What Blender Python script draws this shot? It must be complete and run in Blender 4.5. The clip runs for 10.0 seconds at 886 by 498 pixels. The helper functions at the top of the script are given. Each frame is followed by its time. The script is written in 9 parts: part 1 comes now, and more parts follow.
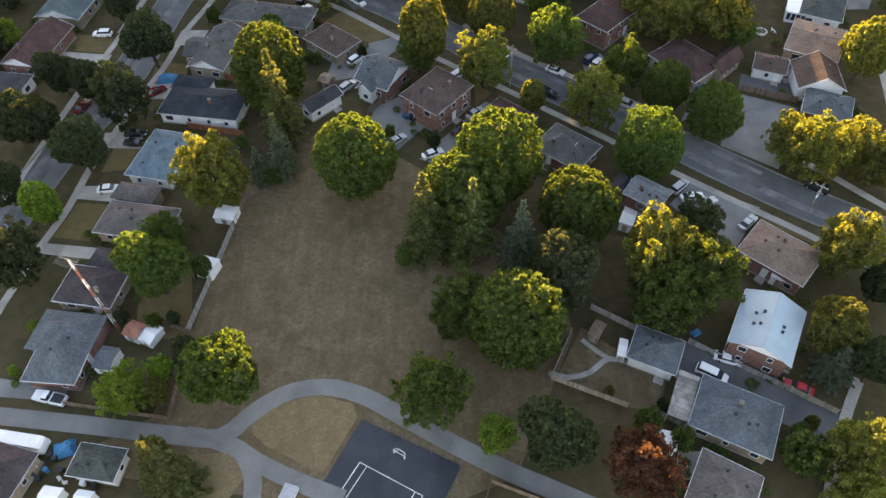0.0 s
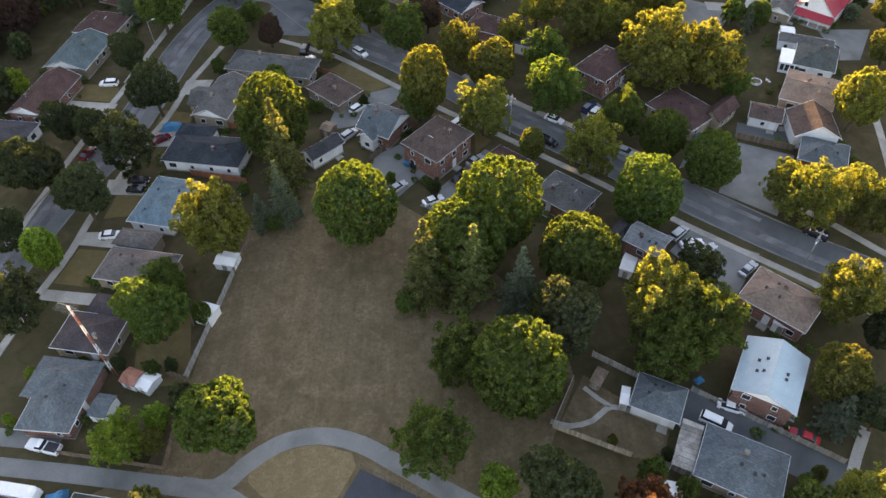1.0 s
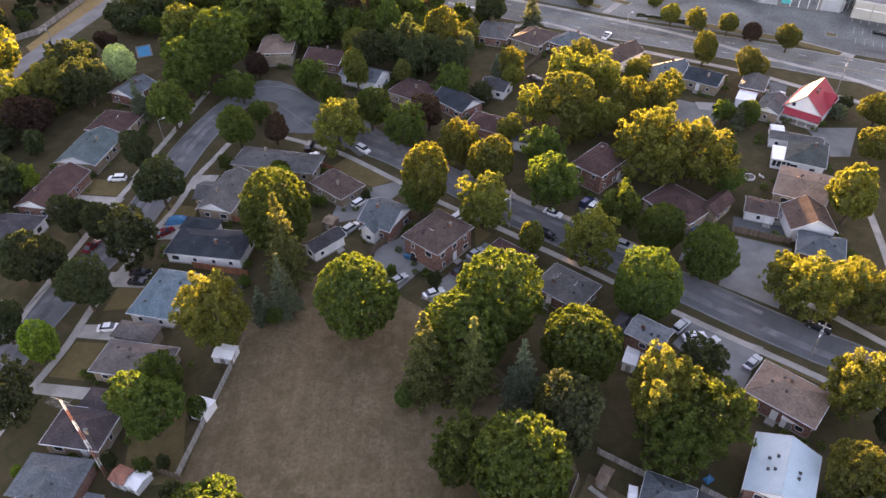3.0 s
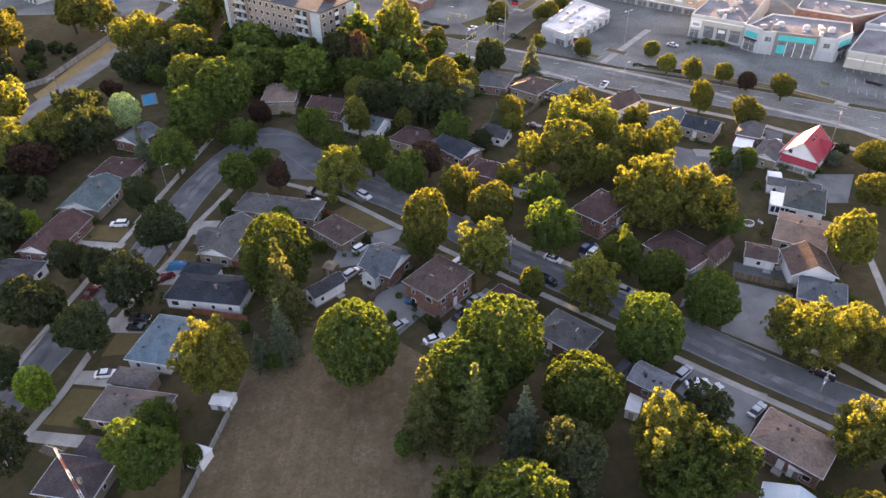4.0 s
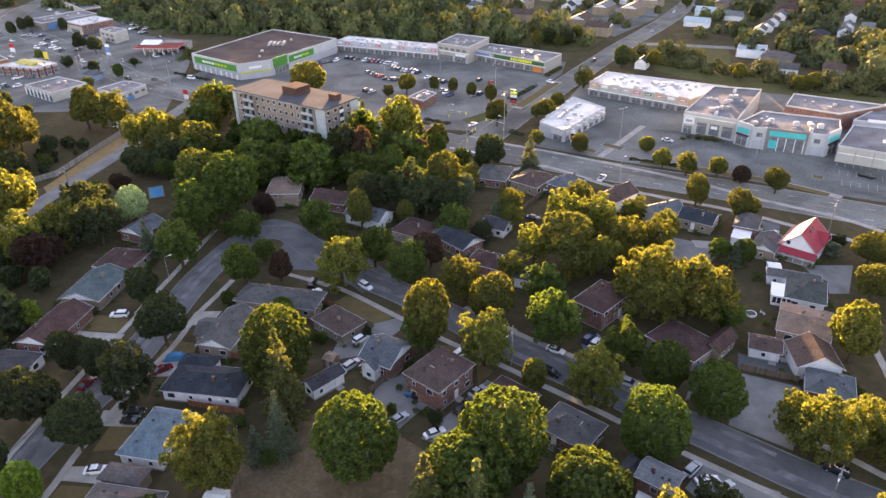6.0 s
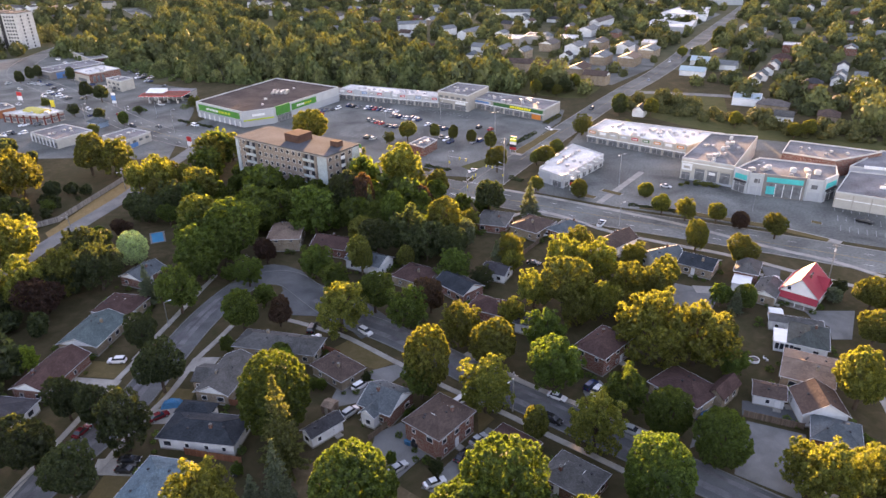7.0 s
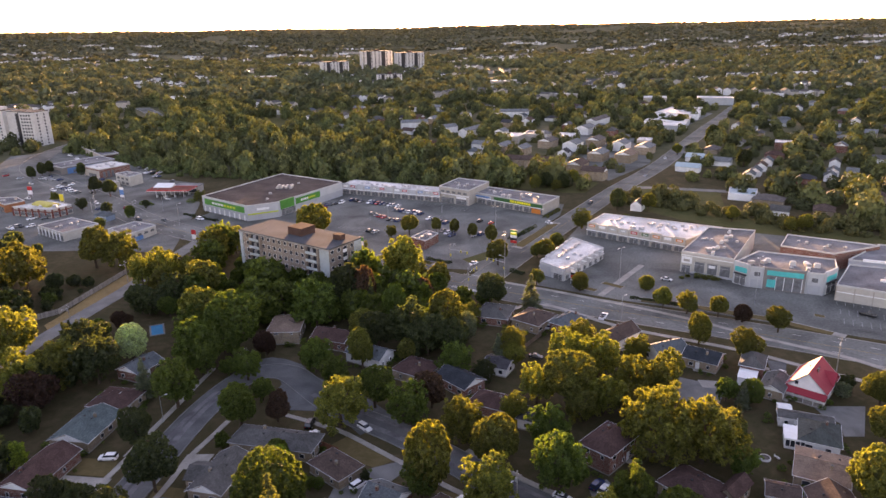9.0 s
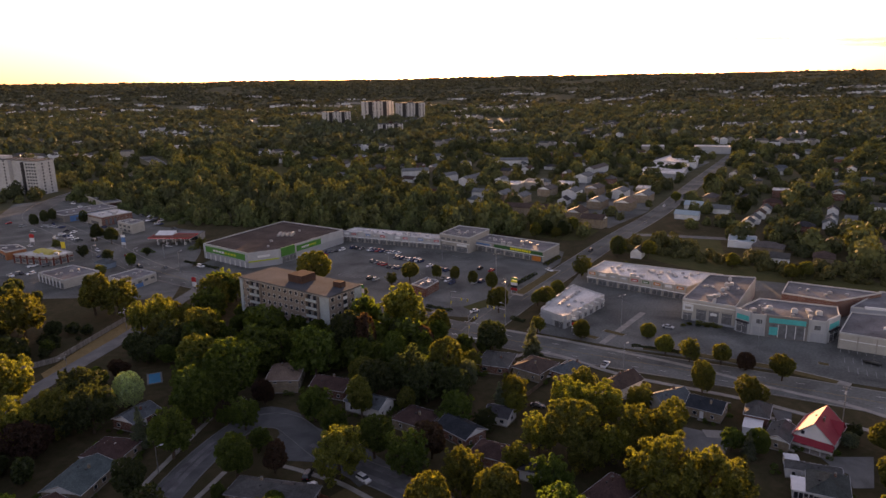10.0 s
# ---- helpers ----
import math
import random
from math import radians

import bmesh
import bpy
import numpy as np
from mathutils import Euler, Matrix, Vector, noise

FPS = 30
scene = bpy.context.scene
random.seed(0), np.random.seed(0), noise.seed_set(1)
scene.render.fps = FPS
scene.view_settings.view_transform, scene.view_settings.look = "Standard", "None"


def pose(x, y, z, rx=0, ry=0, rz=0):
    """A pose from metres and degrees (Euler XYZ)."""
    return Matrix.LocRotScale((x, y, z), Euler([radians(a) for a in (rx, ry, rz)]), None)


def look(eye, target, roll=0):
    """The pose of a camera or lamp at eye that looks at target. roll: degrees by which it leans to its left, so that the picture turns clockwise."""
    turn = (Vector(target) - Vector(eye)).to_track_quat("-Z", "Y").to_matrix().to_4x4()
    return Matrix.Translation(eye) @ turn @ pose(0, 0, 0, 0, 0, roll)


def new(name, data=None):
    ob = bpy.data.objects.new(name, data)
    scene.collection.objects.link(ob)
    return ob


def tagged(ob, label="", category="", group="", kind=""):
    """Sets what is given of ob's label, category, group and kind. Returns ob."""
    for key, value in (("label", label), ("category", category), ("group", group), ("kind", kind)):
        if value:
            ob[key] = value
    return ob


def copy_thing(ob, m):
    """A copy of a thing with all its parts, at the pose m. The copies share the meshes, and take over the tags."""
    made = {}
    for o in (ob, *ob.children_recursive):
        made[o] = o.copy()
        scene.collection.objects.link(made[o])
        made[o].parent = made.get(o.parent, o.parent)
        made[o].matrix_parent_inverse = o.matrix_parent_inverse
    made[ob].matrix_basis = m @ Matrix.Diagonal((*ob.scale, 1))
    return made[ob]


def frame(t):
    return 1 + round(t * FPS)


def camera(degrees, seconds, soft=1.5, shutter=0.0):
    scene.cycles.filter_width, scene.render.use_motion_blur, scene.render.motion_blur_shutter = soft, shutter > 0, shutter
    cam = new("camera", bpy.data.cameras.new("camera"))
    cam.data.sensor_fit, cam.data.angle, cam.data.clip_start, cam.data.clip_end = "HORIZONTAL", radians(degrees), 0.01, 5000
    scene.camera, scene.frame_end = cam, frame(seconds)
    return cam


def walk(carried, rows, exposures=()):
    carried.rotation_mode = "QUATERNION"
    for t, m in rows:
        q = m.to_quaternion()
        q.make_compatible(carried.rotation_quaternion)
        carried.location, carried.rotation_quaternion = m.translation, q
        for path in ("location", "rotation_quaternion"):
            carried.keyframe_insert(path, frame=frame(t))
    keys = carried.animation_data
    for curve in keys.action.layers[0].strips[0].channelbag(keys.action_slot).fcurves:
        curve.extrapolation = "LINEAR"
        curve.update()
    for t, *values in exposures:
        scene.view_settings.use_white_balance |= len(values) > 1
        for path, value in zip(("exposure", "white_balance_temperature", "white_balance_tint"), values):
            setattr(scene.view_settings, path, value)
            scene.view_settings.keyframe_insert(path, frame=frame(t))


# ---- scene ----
cam = camera(65.16, 10.0)
PATH = [
    (0.0, pose(0, 0, 100, 38.071, 0.973, -0.001)),
    (0.5, pose(0, 0, 100, 39.977, 0.956, 0.030)),
    (1.0, pose(0, 0, 100, 41.895, 0.972, 0.042)),
    (1.5, pose(0, 0, 100, 43.816, 0.959, 0.053)),
    (2.0, pose(0, 0, 100, 45.725, 0.948, 0.068)),
    (2.5, pose(0, 0, 100, 47.634, 0.965, 0.083)),
    (4.0, pose(0, 0, 100, 53.287, 0.972, 0.148)),
    (4.5, pose(0, 0, 100, 55.174, 1.000, 0.177)),
    (5.0, pose(0, 0, 100, 57.055, 1.008, 0.197)),
    (5.5, pose(0, 0, 100, 58.908, 0.989, 0.223)),
    (7.0, pose(0, 0, 100, 64.509, 1.002, 0.258)),
    (7.5, pose(0, 0, 100, 66.388, 0.969, 0.290)),
    (8.0, pose(0, 0, 100, 68.302, 0.983, 0.309)),
    (8.5, pose(0, 0, 100, 70.222, 0.968, 0.337)),
    (9.0, pose(0, 0, 100, 72.158, 0.968, 0.381)),
    (9.5, pose(0, 0, 100, 74.117, 0.951, 0.396)),
    (10.0, pose(0, 0, 100, 76.069, 0.989, 0.411)),
]
EXPOSURE = [(0.0, 3.5, 6950, 25), (1.5, 3.55, 7000, 29), (2.5, 3.63, 7050, 41), (4.5, 3.5, 6720, 37), (7.5, 3.46, 6720, 40), (9.0, 2.98, 6980, 45), (10.0, 1.65, 7150, 47)]
walk(cam, PATH, EXPOSURE)

# ---------------------------------------------------------------- light
SUN_AZIMUTH = 3.0      # degrees to the right of straight ahead (+y)
SUN_HEIGHT = 2.8
world = bpy.data.worlds.new("evening_sky")
scene.world = world
world.use_nodes = True
wn = world.node_tree
sky = wn.nodes.new("ShaderNodeTexSky")
sky.sky_type = "NISHITA"
sky.sun_disc = False
sky.sun_elevation = radians(SUN_HEIGHT)
sky.sun_rotation = radians(SUN_AZIMUTH)
sky.altitude = 300
sky.air_density = 0.92
sky.dust_density = 0.8
sky.ozone_density = 1.0
haze = wn.nodes.new("ShaderNodeHueSaturation")      # a pale, hazy evening sky
haze.inputs["Saturation"].default_value = 0.86
wn.links.new(sky.outputs["Color"], haze.inputs["Color"])
wn.links.new(haze.outputs["Color"], wn.nodes["Background"].inputs["Color"])
wn.nodes["Background"].inputs["Strength"].default_value = 0.15
sun = new("sun", bpy.data.lights.new("sun", "SUN"))
sun.data.energy = 4.6
sun.data.angle = radians(0.6)
sun.data.color = (1.0, 0.68, 0.29)
az, el = radians(SUN_AZIMUTH), radians(SUN_HEIGHT)
sun.matrix_world = look((0, 0, 200), (-math.sin(az) * math.cos(el), -math.cos(az) * math.cos(el), 200 - math.sin(el)))


# ---------------------------------------------------------------- materials
def surface(name, color, rough=0.8, metal=0.0, fine=6.0, coarse=0.35, vary=0.25, stain=0.35, bump=0.15, rnd=0.0, pattern=""):
    """A material with fine grain, coarse stains, relief and, where asked, a different tone for every object."""
    m = bpy.data.materials.new(name)
    m.use_nodes = True
    nt = m.node_tree
    n, l = nt.nodes, nt.links
    bsdf = n["Principled BSDF"]
    tc = n.new("ShaderNodeTexCoord")
    a, b = n.new("ShaderNodeTexNoise"), n.new("ShaderNodeTexNoise")
    a.inputs["Scale"].default_value, b.inputs["Scale"].default_value = fine, coarse
    a.inputs["Detail"].default_value, b.inputs["Detail"].default_value = 3, 5
    b.inputs["Distortion"].default_value = 0.6
    for x in (a, b):
        l.new(tc.outputs["Object"], x.inputs["Vector"])
    val = None
    for x, amount in ((a, vary), (b, stain)):
        r = n.new("ShaderNodeMapRange")
        r.inputs["From Min"].default_value, r.inputs["From Max"].default_value = 0.3, 0.7
        r.inputs["To Min"].default_value, r.inputs["To Max"].default_value = 1 - amount, 1 + amount
        l.new(x.outputs["Fac"], r.inputs["Value"])
        if val is None:
            val = r.outputs["Result"]
        else:
            mu = n.new("ShaderNodeMath")
            mu.operation = "MULTIPLY"
            l.new(val, mu.inputs[0])
            l.new(r.outputs["Result"], mu.inputs[1])
            val = mu.outputs[0]
    if rnd:
        oi = n.new("ShaderNodeObjectInfo")
        r = n.new("ShaderNodeMapRange")
        r.inputs["To Min"].default_value, r.inputs["To Max"].default_value = 1 - rnd, 1 + rnd
        l.new(oi.outputs["Random"], r.inputs["Value"])
        mu = n.new("ShaderNodeMath")
        mu.operation = "MULTIPLY"
        l.new(val, mu.inputs[0])
        l.new(r.outputs["Result"], mu.inputs[1])
        val = mu.outputs[0]
    mix = n.new("ShaderNodeMix")
    mix.data_type, mix.blend_type = "RGBA", "MULTIPLY"
    mix.inputs["Factor"].default_value = 1.0
    mix.inputs["A"].default_value = (*color, 1)
    if pattern:
        br = n.new("ShaderNodeTexBrick")
        mp = n.new("ShaderNodeMapping")
        l.new(tc.outputs["Object"], mp.inputs["Vector"])
        l.new(mp.outputs["Vector"], br.inputs["Vector"])
        br.inputs["Scale"].default_value = 1.0
        br.inputs["Color1"].default_value = (*color, 1)
        br.inputs["Color2"].default_value = (*[c * 0.72 for c in color], 1)
        if pattern == "brick":
            mp.inputs["Rotation"].default_value = (radians(90), 0, radians(38))
            br.inputs["Brick Width"].default_value, br.inputs["Row Height"].default_value = 0.24, 0.085
            br.inputs["Mortar Size"].default_value = 0.008
            br.inputs["Mortar"].default_value = (0.3, 0.27, 0.24, 1)
        else:
            br.inputs["Brick Width"].default_value, br.inputs["Row Height"].default_value = 0.45, 0.28
            br.inputs["Mortar Size"].default_value = 0.02
            br.inputs["Mortar"].default_value = (*[c * 0.6 for c in color], 1)
        l.new(br.outputs["Color"], mix.inputs["A"])
    comb = n.new("ShaderNodeCombineColor")
    for k in ("Red", "Green", "Blue"):
        l.new(val, comb.inputs[k])
    l.new(comb.outputs["Color"], mix.inputs["B"])
    l.new(mix.outputs["Result"], bsdf.inputs["Base Color"])
    bsdf.inputs["Roughness"].default_value = rough
    bsdf.inputs["Metallic"].default_value = metal
    bsdf.inputs["Specular IOR Level"].default_value = 0.03 if rough >= 0.8 else 0.25 if rough > 0.45 else 0.5
    if bump:
        bp = n.new("ShaderNodeBump")
        bp.inputs["Strength"].default_value = bump
        bp.inputs["Distance"].default_value = 0.05
        l.new(a.outputs["Fac"], bp.inputs["Height"])
        l.new(bp.outputs["Normal"], bsdf.inputs["Normal"])
    return m


def leaves(name, color, thin=0.5, spread=0.52):
    """Leaf clumps: each island has its own tone, and light passes through."""
    m = bpy.data.materials.new(name)
    m.use_nodes = True
    nt = m.node_tree
    n, l = nt.nodes, nt.links
    n.remove(n["Principled BSDF"])
    geo, oi = n.new("ShaderNodeNewGeometry"), n.new("ShaderNodeObjectInfo")
    ramp = n.new("ShaderNodeMix")
    ramp.data_type = "RGBA"
    ramp.inputs["A"].default_value = (*[c * (1 - spread) for c in color], 1)
    ramp.inputs["B"].default_value = (color[0] * (1 + spread * 1.3), color[1] * (1 + spread), color[2] * (1 + spread * 0.6), 1)
    l.new(geo.outputs["Random Per Island"], ramp.inputs["Factor"])
    hsv = n.new("ShaderNodeHueSaturation")
    r1, r2 = n.new("ShaderNodeMapRange"), n.new("ShaderNodeMapRange")
    r1.inputs["To Min"].default_value, r1.inputs["To Max"].default_value = 0.488, 0.51
    r2.inputs["To Min"].default_value, r2.inputs["To Max"].default_value = 0.8, 1.2
    l.new(oi.outputs["Random"], r1.inputs["Value"])
    l.new(oi.outputs["Random"], r2.inputs["Value"])
    l.new(r1.outputs["Result"], hsv.inputs["Hue"])
    l.new(r2.outputs["Result"], hsv.inputs["Value"])
    l.new(ramp.outputs["Result"], hsv.inputs["Color"])
    d, t, g = n.new("ShaderNodeBsdfDiffuse"), n.new("ShaderNodeBsdfTranslucent"), n.new("ShaderNodeBsdfGlossy")
    g.inputs["Roughness"].default_value = 0.5
    l.new(hsv.outputs["Color"], d.inputs["Color"])
    warm = n.new("ShaderNodeMix")
    warm.data_type, warm.blend_type = "RGBA", "MULTIPLY"
    warm.inputs["Factor"].default_value = 1
    warm.inputs["B"].default_value = (1.92, 1.82, 0.56, 1)
    l.new(hsv.outputs["Color"], warm.inputs["A"])
    l.new(warm.outputs["Result"], t.inputs["Color"])
    m1, m2 = n.new("ShaderNodeMixShader"), n.new("ShaderNodeMixShader")
    m1.inputs["Fac"].default_value, m2.inputs["Fac"].default_value = thin, 0.015
    l.new(d.outputs[0], m1.inputs[1])
    l.new(t.outputs[0], m1.inputs[2])
    l.new(m1.outputs[0], m2.inputs[1])
    l.new(g.outputs[0], m2.inputs[2])
    l.new(m2.outputs[0], n["Material Output"].inputs["Surface"])
    return m


def mixed_ground(name, tones, scales, rough=0.95, bump=0.12, streak=0.0):
    """Grass and earth: three tones mingled by two noises."""
    m = bpy.data.materials.new(name)
    m.use_nodes = True
    nt = m.node_tree
    n, l = nt.nodes, nt.links
    bsdf = n["Principled BSDF"]
    tc = n.new("ShaderNodeTexCoord")
    col = None
    for i, s in enumerate(scales):
        no = n.new("ShaderNodeTexNoise")
        no.inputs["Scale"].default_value = s
        no.inputs["Detail"].default_value = 6
        no.inputs["Distortion"].default_value = 0.8
        l.new(tc.outputs["Object"], no.inputs["Vector"])
        r = n.new("ShaderNodeMapRange")
        r.inputs["From Min"].default_value, r.inputs["From Max"].default_value = 0.38, 0.64
        l.new(no.outputs["Fac"], r.inputs["Value"])
        mx = n.new("ShaderNodeMix")
        mx.data_type = "RGBA"
        if col is None:
            mx.inputs["A"].default_value = (*tones[0], 1)
        else:
            l.new(col, mx.inputs["A"])
            r.inputs["To Max"].default_value = 0.7
        mx.inputs["B"].default_value = (*tones[i + 1], 1)
        l.new(r.outputs["Result"], mx.inputs["Factor"])
        col = mx.outputs["Result"]
        last = no
    if streak:
        mp, no = n.new("ShaderNodeMapping"), n.new("ShaderNodeTexNoise")
        mp.inputs["Rotation"].default_value = (0, 0, radians(12))
        mp.inputs["Scale"].default_value = (0.9, 0.06, 1)
        no.inputs["Scale"].default_value, no.inputs["Detail"].default_value = 1.0, 5
        l.new(tc.outputs["Object"], mp.inputs["Vector"])
        l.new(mp.outputs["Vector"], no.inputs["Vector"])
        r = n.new("ShaderNodeMapRange")
        r.inputs["From Min"].default_value, r.inputs["From Max"].default_value = 0.35, 0.65
        r.inputs["To Min"].default_value, r.inputs["To Max"].default_value = 1 - streak, 1 + streak
        l.new(no.outputs["Fac"], r.inputs["Value"])
        vm = n.new("ShaderNodeVectorMath")
        vm.operation = "SCALE"
        l.new(col, vm.inputs[0])
        l.new(r.outputs["Result"], vm.inputs["Scale"])
        col = vm.outputs["Vector"]
    l.new(col, bsdf.inputs["Base Color"])
    bsdf.inputs["Roughness"].default_value = rough
    bsdf.inputs["Specular IOR Level"].default_value = 0.03
    bp = n.new("ShaderNodeBump")
    bp.inputs["Strength"].default_value = bump
    bp.inputs["Distance"].default_value = 0.1
    l.new(last.outputs["Fac"], bp.inputs["Height"])
    l.new(bp.outputs["Normal"], bsdf.inputs["Normal"])
    return m


M = {
    "ground": mixed_ground("lawn_and_earth", [(0.058, 0.05, 0.027), (0.1, 0.076, 0.044), (0.034, 0.042, 0.017), (0.07, 0.056, 0.032)], (0.07, 0.33, 1.9), bump=0.4),
    "field": mixed_ground("dry_grass", [(0.138, 0.104, 0.062), (0.1, 0.078, 0.046), (0.185, 0.142, 0.095), (0.085, 0.07, 0.039)], (0.06, 0.3, 1.6), streak=0.07),
    "lawn": mixed_ground("front_lawn", [(0.128, 0.1, 0.045), (0.095, 0.08, 0.034), (0.165, 0.124, 0.064), (0.11, 0.086, 0.042)], (0.12, 0.6, 3.0)),
    "asphalt": surface("asphalt", (0.112, 0.117, 0.12), 0.85, fine=9, coarse=0.12, vary=0.18, stain=0.3, bump=0.03),
    "court": surface("court_coating", (0.05, 0.055, 0.064), 0.8, fine=9, coarse=0.15, vary=0.15, stain=0.25, bump=0.03),
    "lot": surface("car_park_asphalt", (0.142, 0.146, 0.138), 0.9, fine=1.2, coarse=0.05, vary=0.22, stain=0.4, bump=0.03),
    "path": surface("path_asphalt", (0.178, 0.18, 0.175), 0.85, fine=7, coarse=0.2, vary=0.12, stain=0.2, bump=0.03),
    "concrete": surface("concrete", (0.30, 0.285, 0.26), 0.85, fine=4, coarse=0.25, vary=0.12, stain=0.22, bump=0.03),
    "faded_line": surface("faded_paint", (0.3, 0.3, 0.3), 0.8, stain=0.4),
    "line": surface("road_paint", (0.65, 0.65, 0.62), 0.7, stain=0.4),
    "yellow_line": surface("yellow_road_paint", (0.26, 0.2, 0.1), 0.7, stain=0.4),
    "white": surface("white_paint", (0.72, 0.73, 0.74), 0.6, fine=3, coarse=0.3, vary=0.05, stain=0.1, bump=0.05),
    "wire": surface("dull_wire", (0.14, 0.14, 0.14), 0.7, metal=0.3, vary=0.1, stain=0.2),
    "rim": surface("pale_metal_edging", (0.46, 0.465, 0.47), 0.6, fine=3, coarse=0.3, vary=0.06, stain=0.15, bump=0.03),
    "dark": surface("dark_plastic", (0.03, 0.03, 0.035), 0.5, vary=0.1, stain=0.1),
    "rubber": surface("rubber", (0.02, 0.02, 0.02), 0.8, vary=0.1, stain=0.1),
    "steel": surface("galvanised_steel", (0.45, 0.46, 0.48), 0.45, metal=0.8, vary=0.1, stain=0.2),
    "wood": surface("weathered_wood", (0.17, 0.13, 0.10), 0.85, fine=5, coarse=0.5, rnd=0.25),
    "verge": mixed_ground("green_verge", [(0.085, 0.085, 0.034), (0.06, 0.068, 0.026), (0.11, 0.1, 0.045), (0.075, 0.075, 0.03)], (0.08, 0.4, 2.2)),
    # dry verge grass with the low sun's gold put into the base colour
    "straw": mixed_ground("sun_gold_verge", [(0.26, 0.18, 0.085), (0.2, 0.14, 0.07), (0.3, 0.22, 0.11), (0.17, 0.13, 0.06)], (0.1, 0.5, 2.5)),
    # far ground: its tones are lifted to carry the haze of distance
    "wooded": mixed_ground("hazed_wooded_ground", [(0.075, 0.077, 0.042), (0.1, 0.098, 0.056), (0.058, 0.062, 0.034), (0.115, 0.108, 0.066)], (0.003, 0.012, 0.05), bump=0.5),
    "tan": mixed_ground("tan_dry_grass", [(0.185, 0.142, 0.082), (0.15, 0.115, 0.064), (0.225, 0.172, 0.105), (0.13, 0.102, 0.054)], (0.12, 0.5, 2.6)),
    "worn": surface("worn_asphalt", (0.145, 0.142, 0.15), 0.88, fine=6, coarse=0.25, vary=0.2, stain=0.35, bump=0.03),
    "palewood": surface("pale_weathered_wood", (0.27, 0.265, 0.26), 0.8, fine=5, coarse=0.5, rnd=0.2),
    "greywood": surface("grey_weathered_wood", (0.27, 0.25, 0.23), 0.85, fine=5, coarse=0.5, rnd=0.25),
    "redwood": surface("red_stained_wood", (0.20, 0.09, 0.055), 0.8, fine=5, coarse=0.5, rnd=0.2),
    "bark": surface("bark", (0.10, 0.075, 0.055), 0.9, fine=4, coarse=0.6, bump=0.5),
    "glass": surface("window_glass", (0.03, 0.035, 0.045), 0.08, vary=0.0, stain=0.0, bump=0.0),
    "poolwater": surface("pool_water", (0.05, 0.25, 0.42), 0.05, vary=0.05, stain=0.1, bump=0.05),
    "blue_tarp": surface("blue_tarpaulin", (0.035, 0.17, 0.32), 0.5, stain=0.2),
    "gutter": surface("gutter_paint", (0.5, 0.51, 0.53), 0.6, vary=0.05, stain=0.15, bump=0.05, rnd=0.3),
    "rust": surface("rusty_metal", (0.30, 0.13, 0.09), 0.7, stain=0.5),
}
ROOF = {
    "slate": (0.118, 0.138, 0.152), "plum": (0.08, 0.068, 0.072), "taupe": (0.145, 0.13, 0.125), "steel": (0.135, 0.195, 0.23),
    "navy": (0.046, 0.054, 0.064), "grey": (0.115, 0.115, 0.113), "sage": (0.1, 0.135, 0.14), "maroon": (0.095, 0.06, 0.055),
    "charcoal": (0.068, 0.068, 0.075), "tan": (0.24, 0.18, 0.145), "moss": (0.08, 0.092, 0.088), "brown": (0.108, 0.08, 0.07),
    "steelgrey": (0.19, 0.205, 0.215), "bluemetal": (0.33, 0.42, 0.47), "redmetal": (0.30, 0.035, 0.05),
}
ROOF_WORDS = {
    "slate": "blue-grey shingle", "plum": "dark plum-brown shingle", "taupe": "grey-brown shingle", "steel": "pale blue-grey", "navy": "dark navy shingle",
    "grey": "grey shingle", "sage": "grey-green shingle", "maroon": "reddish-brown shingle", "charcoal": "charcoal shingle", "tan": "tan shingle",
    "moss": "dark green-grey shingle", "brown": "brown shingle", "steelgrey": "pale grey", "bluemetal": "light blue-grey metal", "redmetal": "red metal",
}
RM = {k: surface("roof_" + k, c, 0.72 if "metal" in k else 0.85, metal=0.0, fine=3.5, coarse=0.3, vary=0.05 if "metal" in k else 0.16, stain=0.08 if "metal" in k else 0.2, bump=0.06,
                 pattern="" if "metal" in k else "shingle") for k, c in ROOF.items()}
RM["redmetal"].node_tree.nodes["Principled BSDF"].inputs["Roughness"].default_value = 0.7
RM["redmetal"].node_tree.nodes["Principled BSDF"].inputs["Specular IOR Level"].default_value = 0.25
WALL_WORDS = {"brick": "red brick", "buff": "buff brick", "white": "white siding"}
WM = {"brick": surface("red_brick", (0.19, 0.08, 0.06), 0.85, stain=0.2, rnd=0.15, pattern="brick"),
      "buff": surface("buff_brick", (0.30, 0.235, 0.165), 0.85, stain=0.2, rnd=0.15, pattern="brick"),
      "white": surface("white_siding", (0.62, 0.63, 0.64), 0.7, vary=0.06, stain=0.12, rnd=0.08)}
LEAF = {"green": (0.058, 0.094, 0.024), "lime": (0.12, 0.21, 0.034), "olive": (0.088, 0.102, 0.03), "gold": (0.108, 0.13, 0.034), "dark": (0.04, 0.057, 0.03),
        # the farther and horizon tones have distance haze mixed into their base colour
        "copper": (0.082, 0.038, 0.027), "plum": (0.052, 0.034, 0.03), "pine": (0.092, 0.115, 0.045), "blue": (0.1, 0.135, 0.11), "sage": (0.3, 0.39, 0.28), "bluish": (0.064, 0.088, 0.055), "far": (0.088, 0.1, 0.042), "far_dark": (0.058, 0.074, 0.036), "far_green": (0.08, 0.108, 0.045), "farther": (0.105, 0.118, 0.068), "farther_dark_hazed": (0.074, 0.088, 0.055), "horizon": (0.1, 0.106, 0.072)}
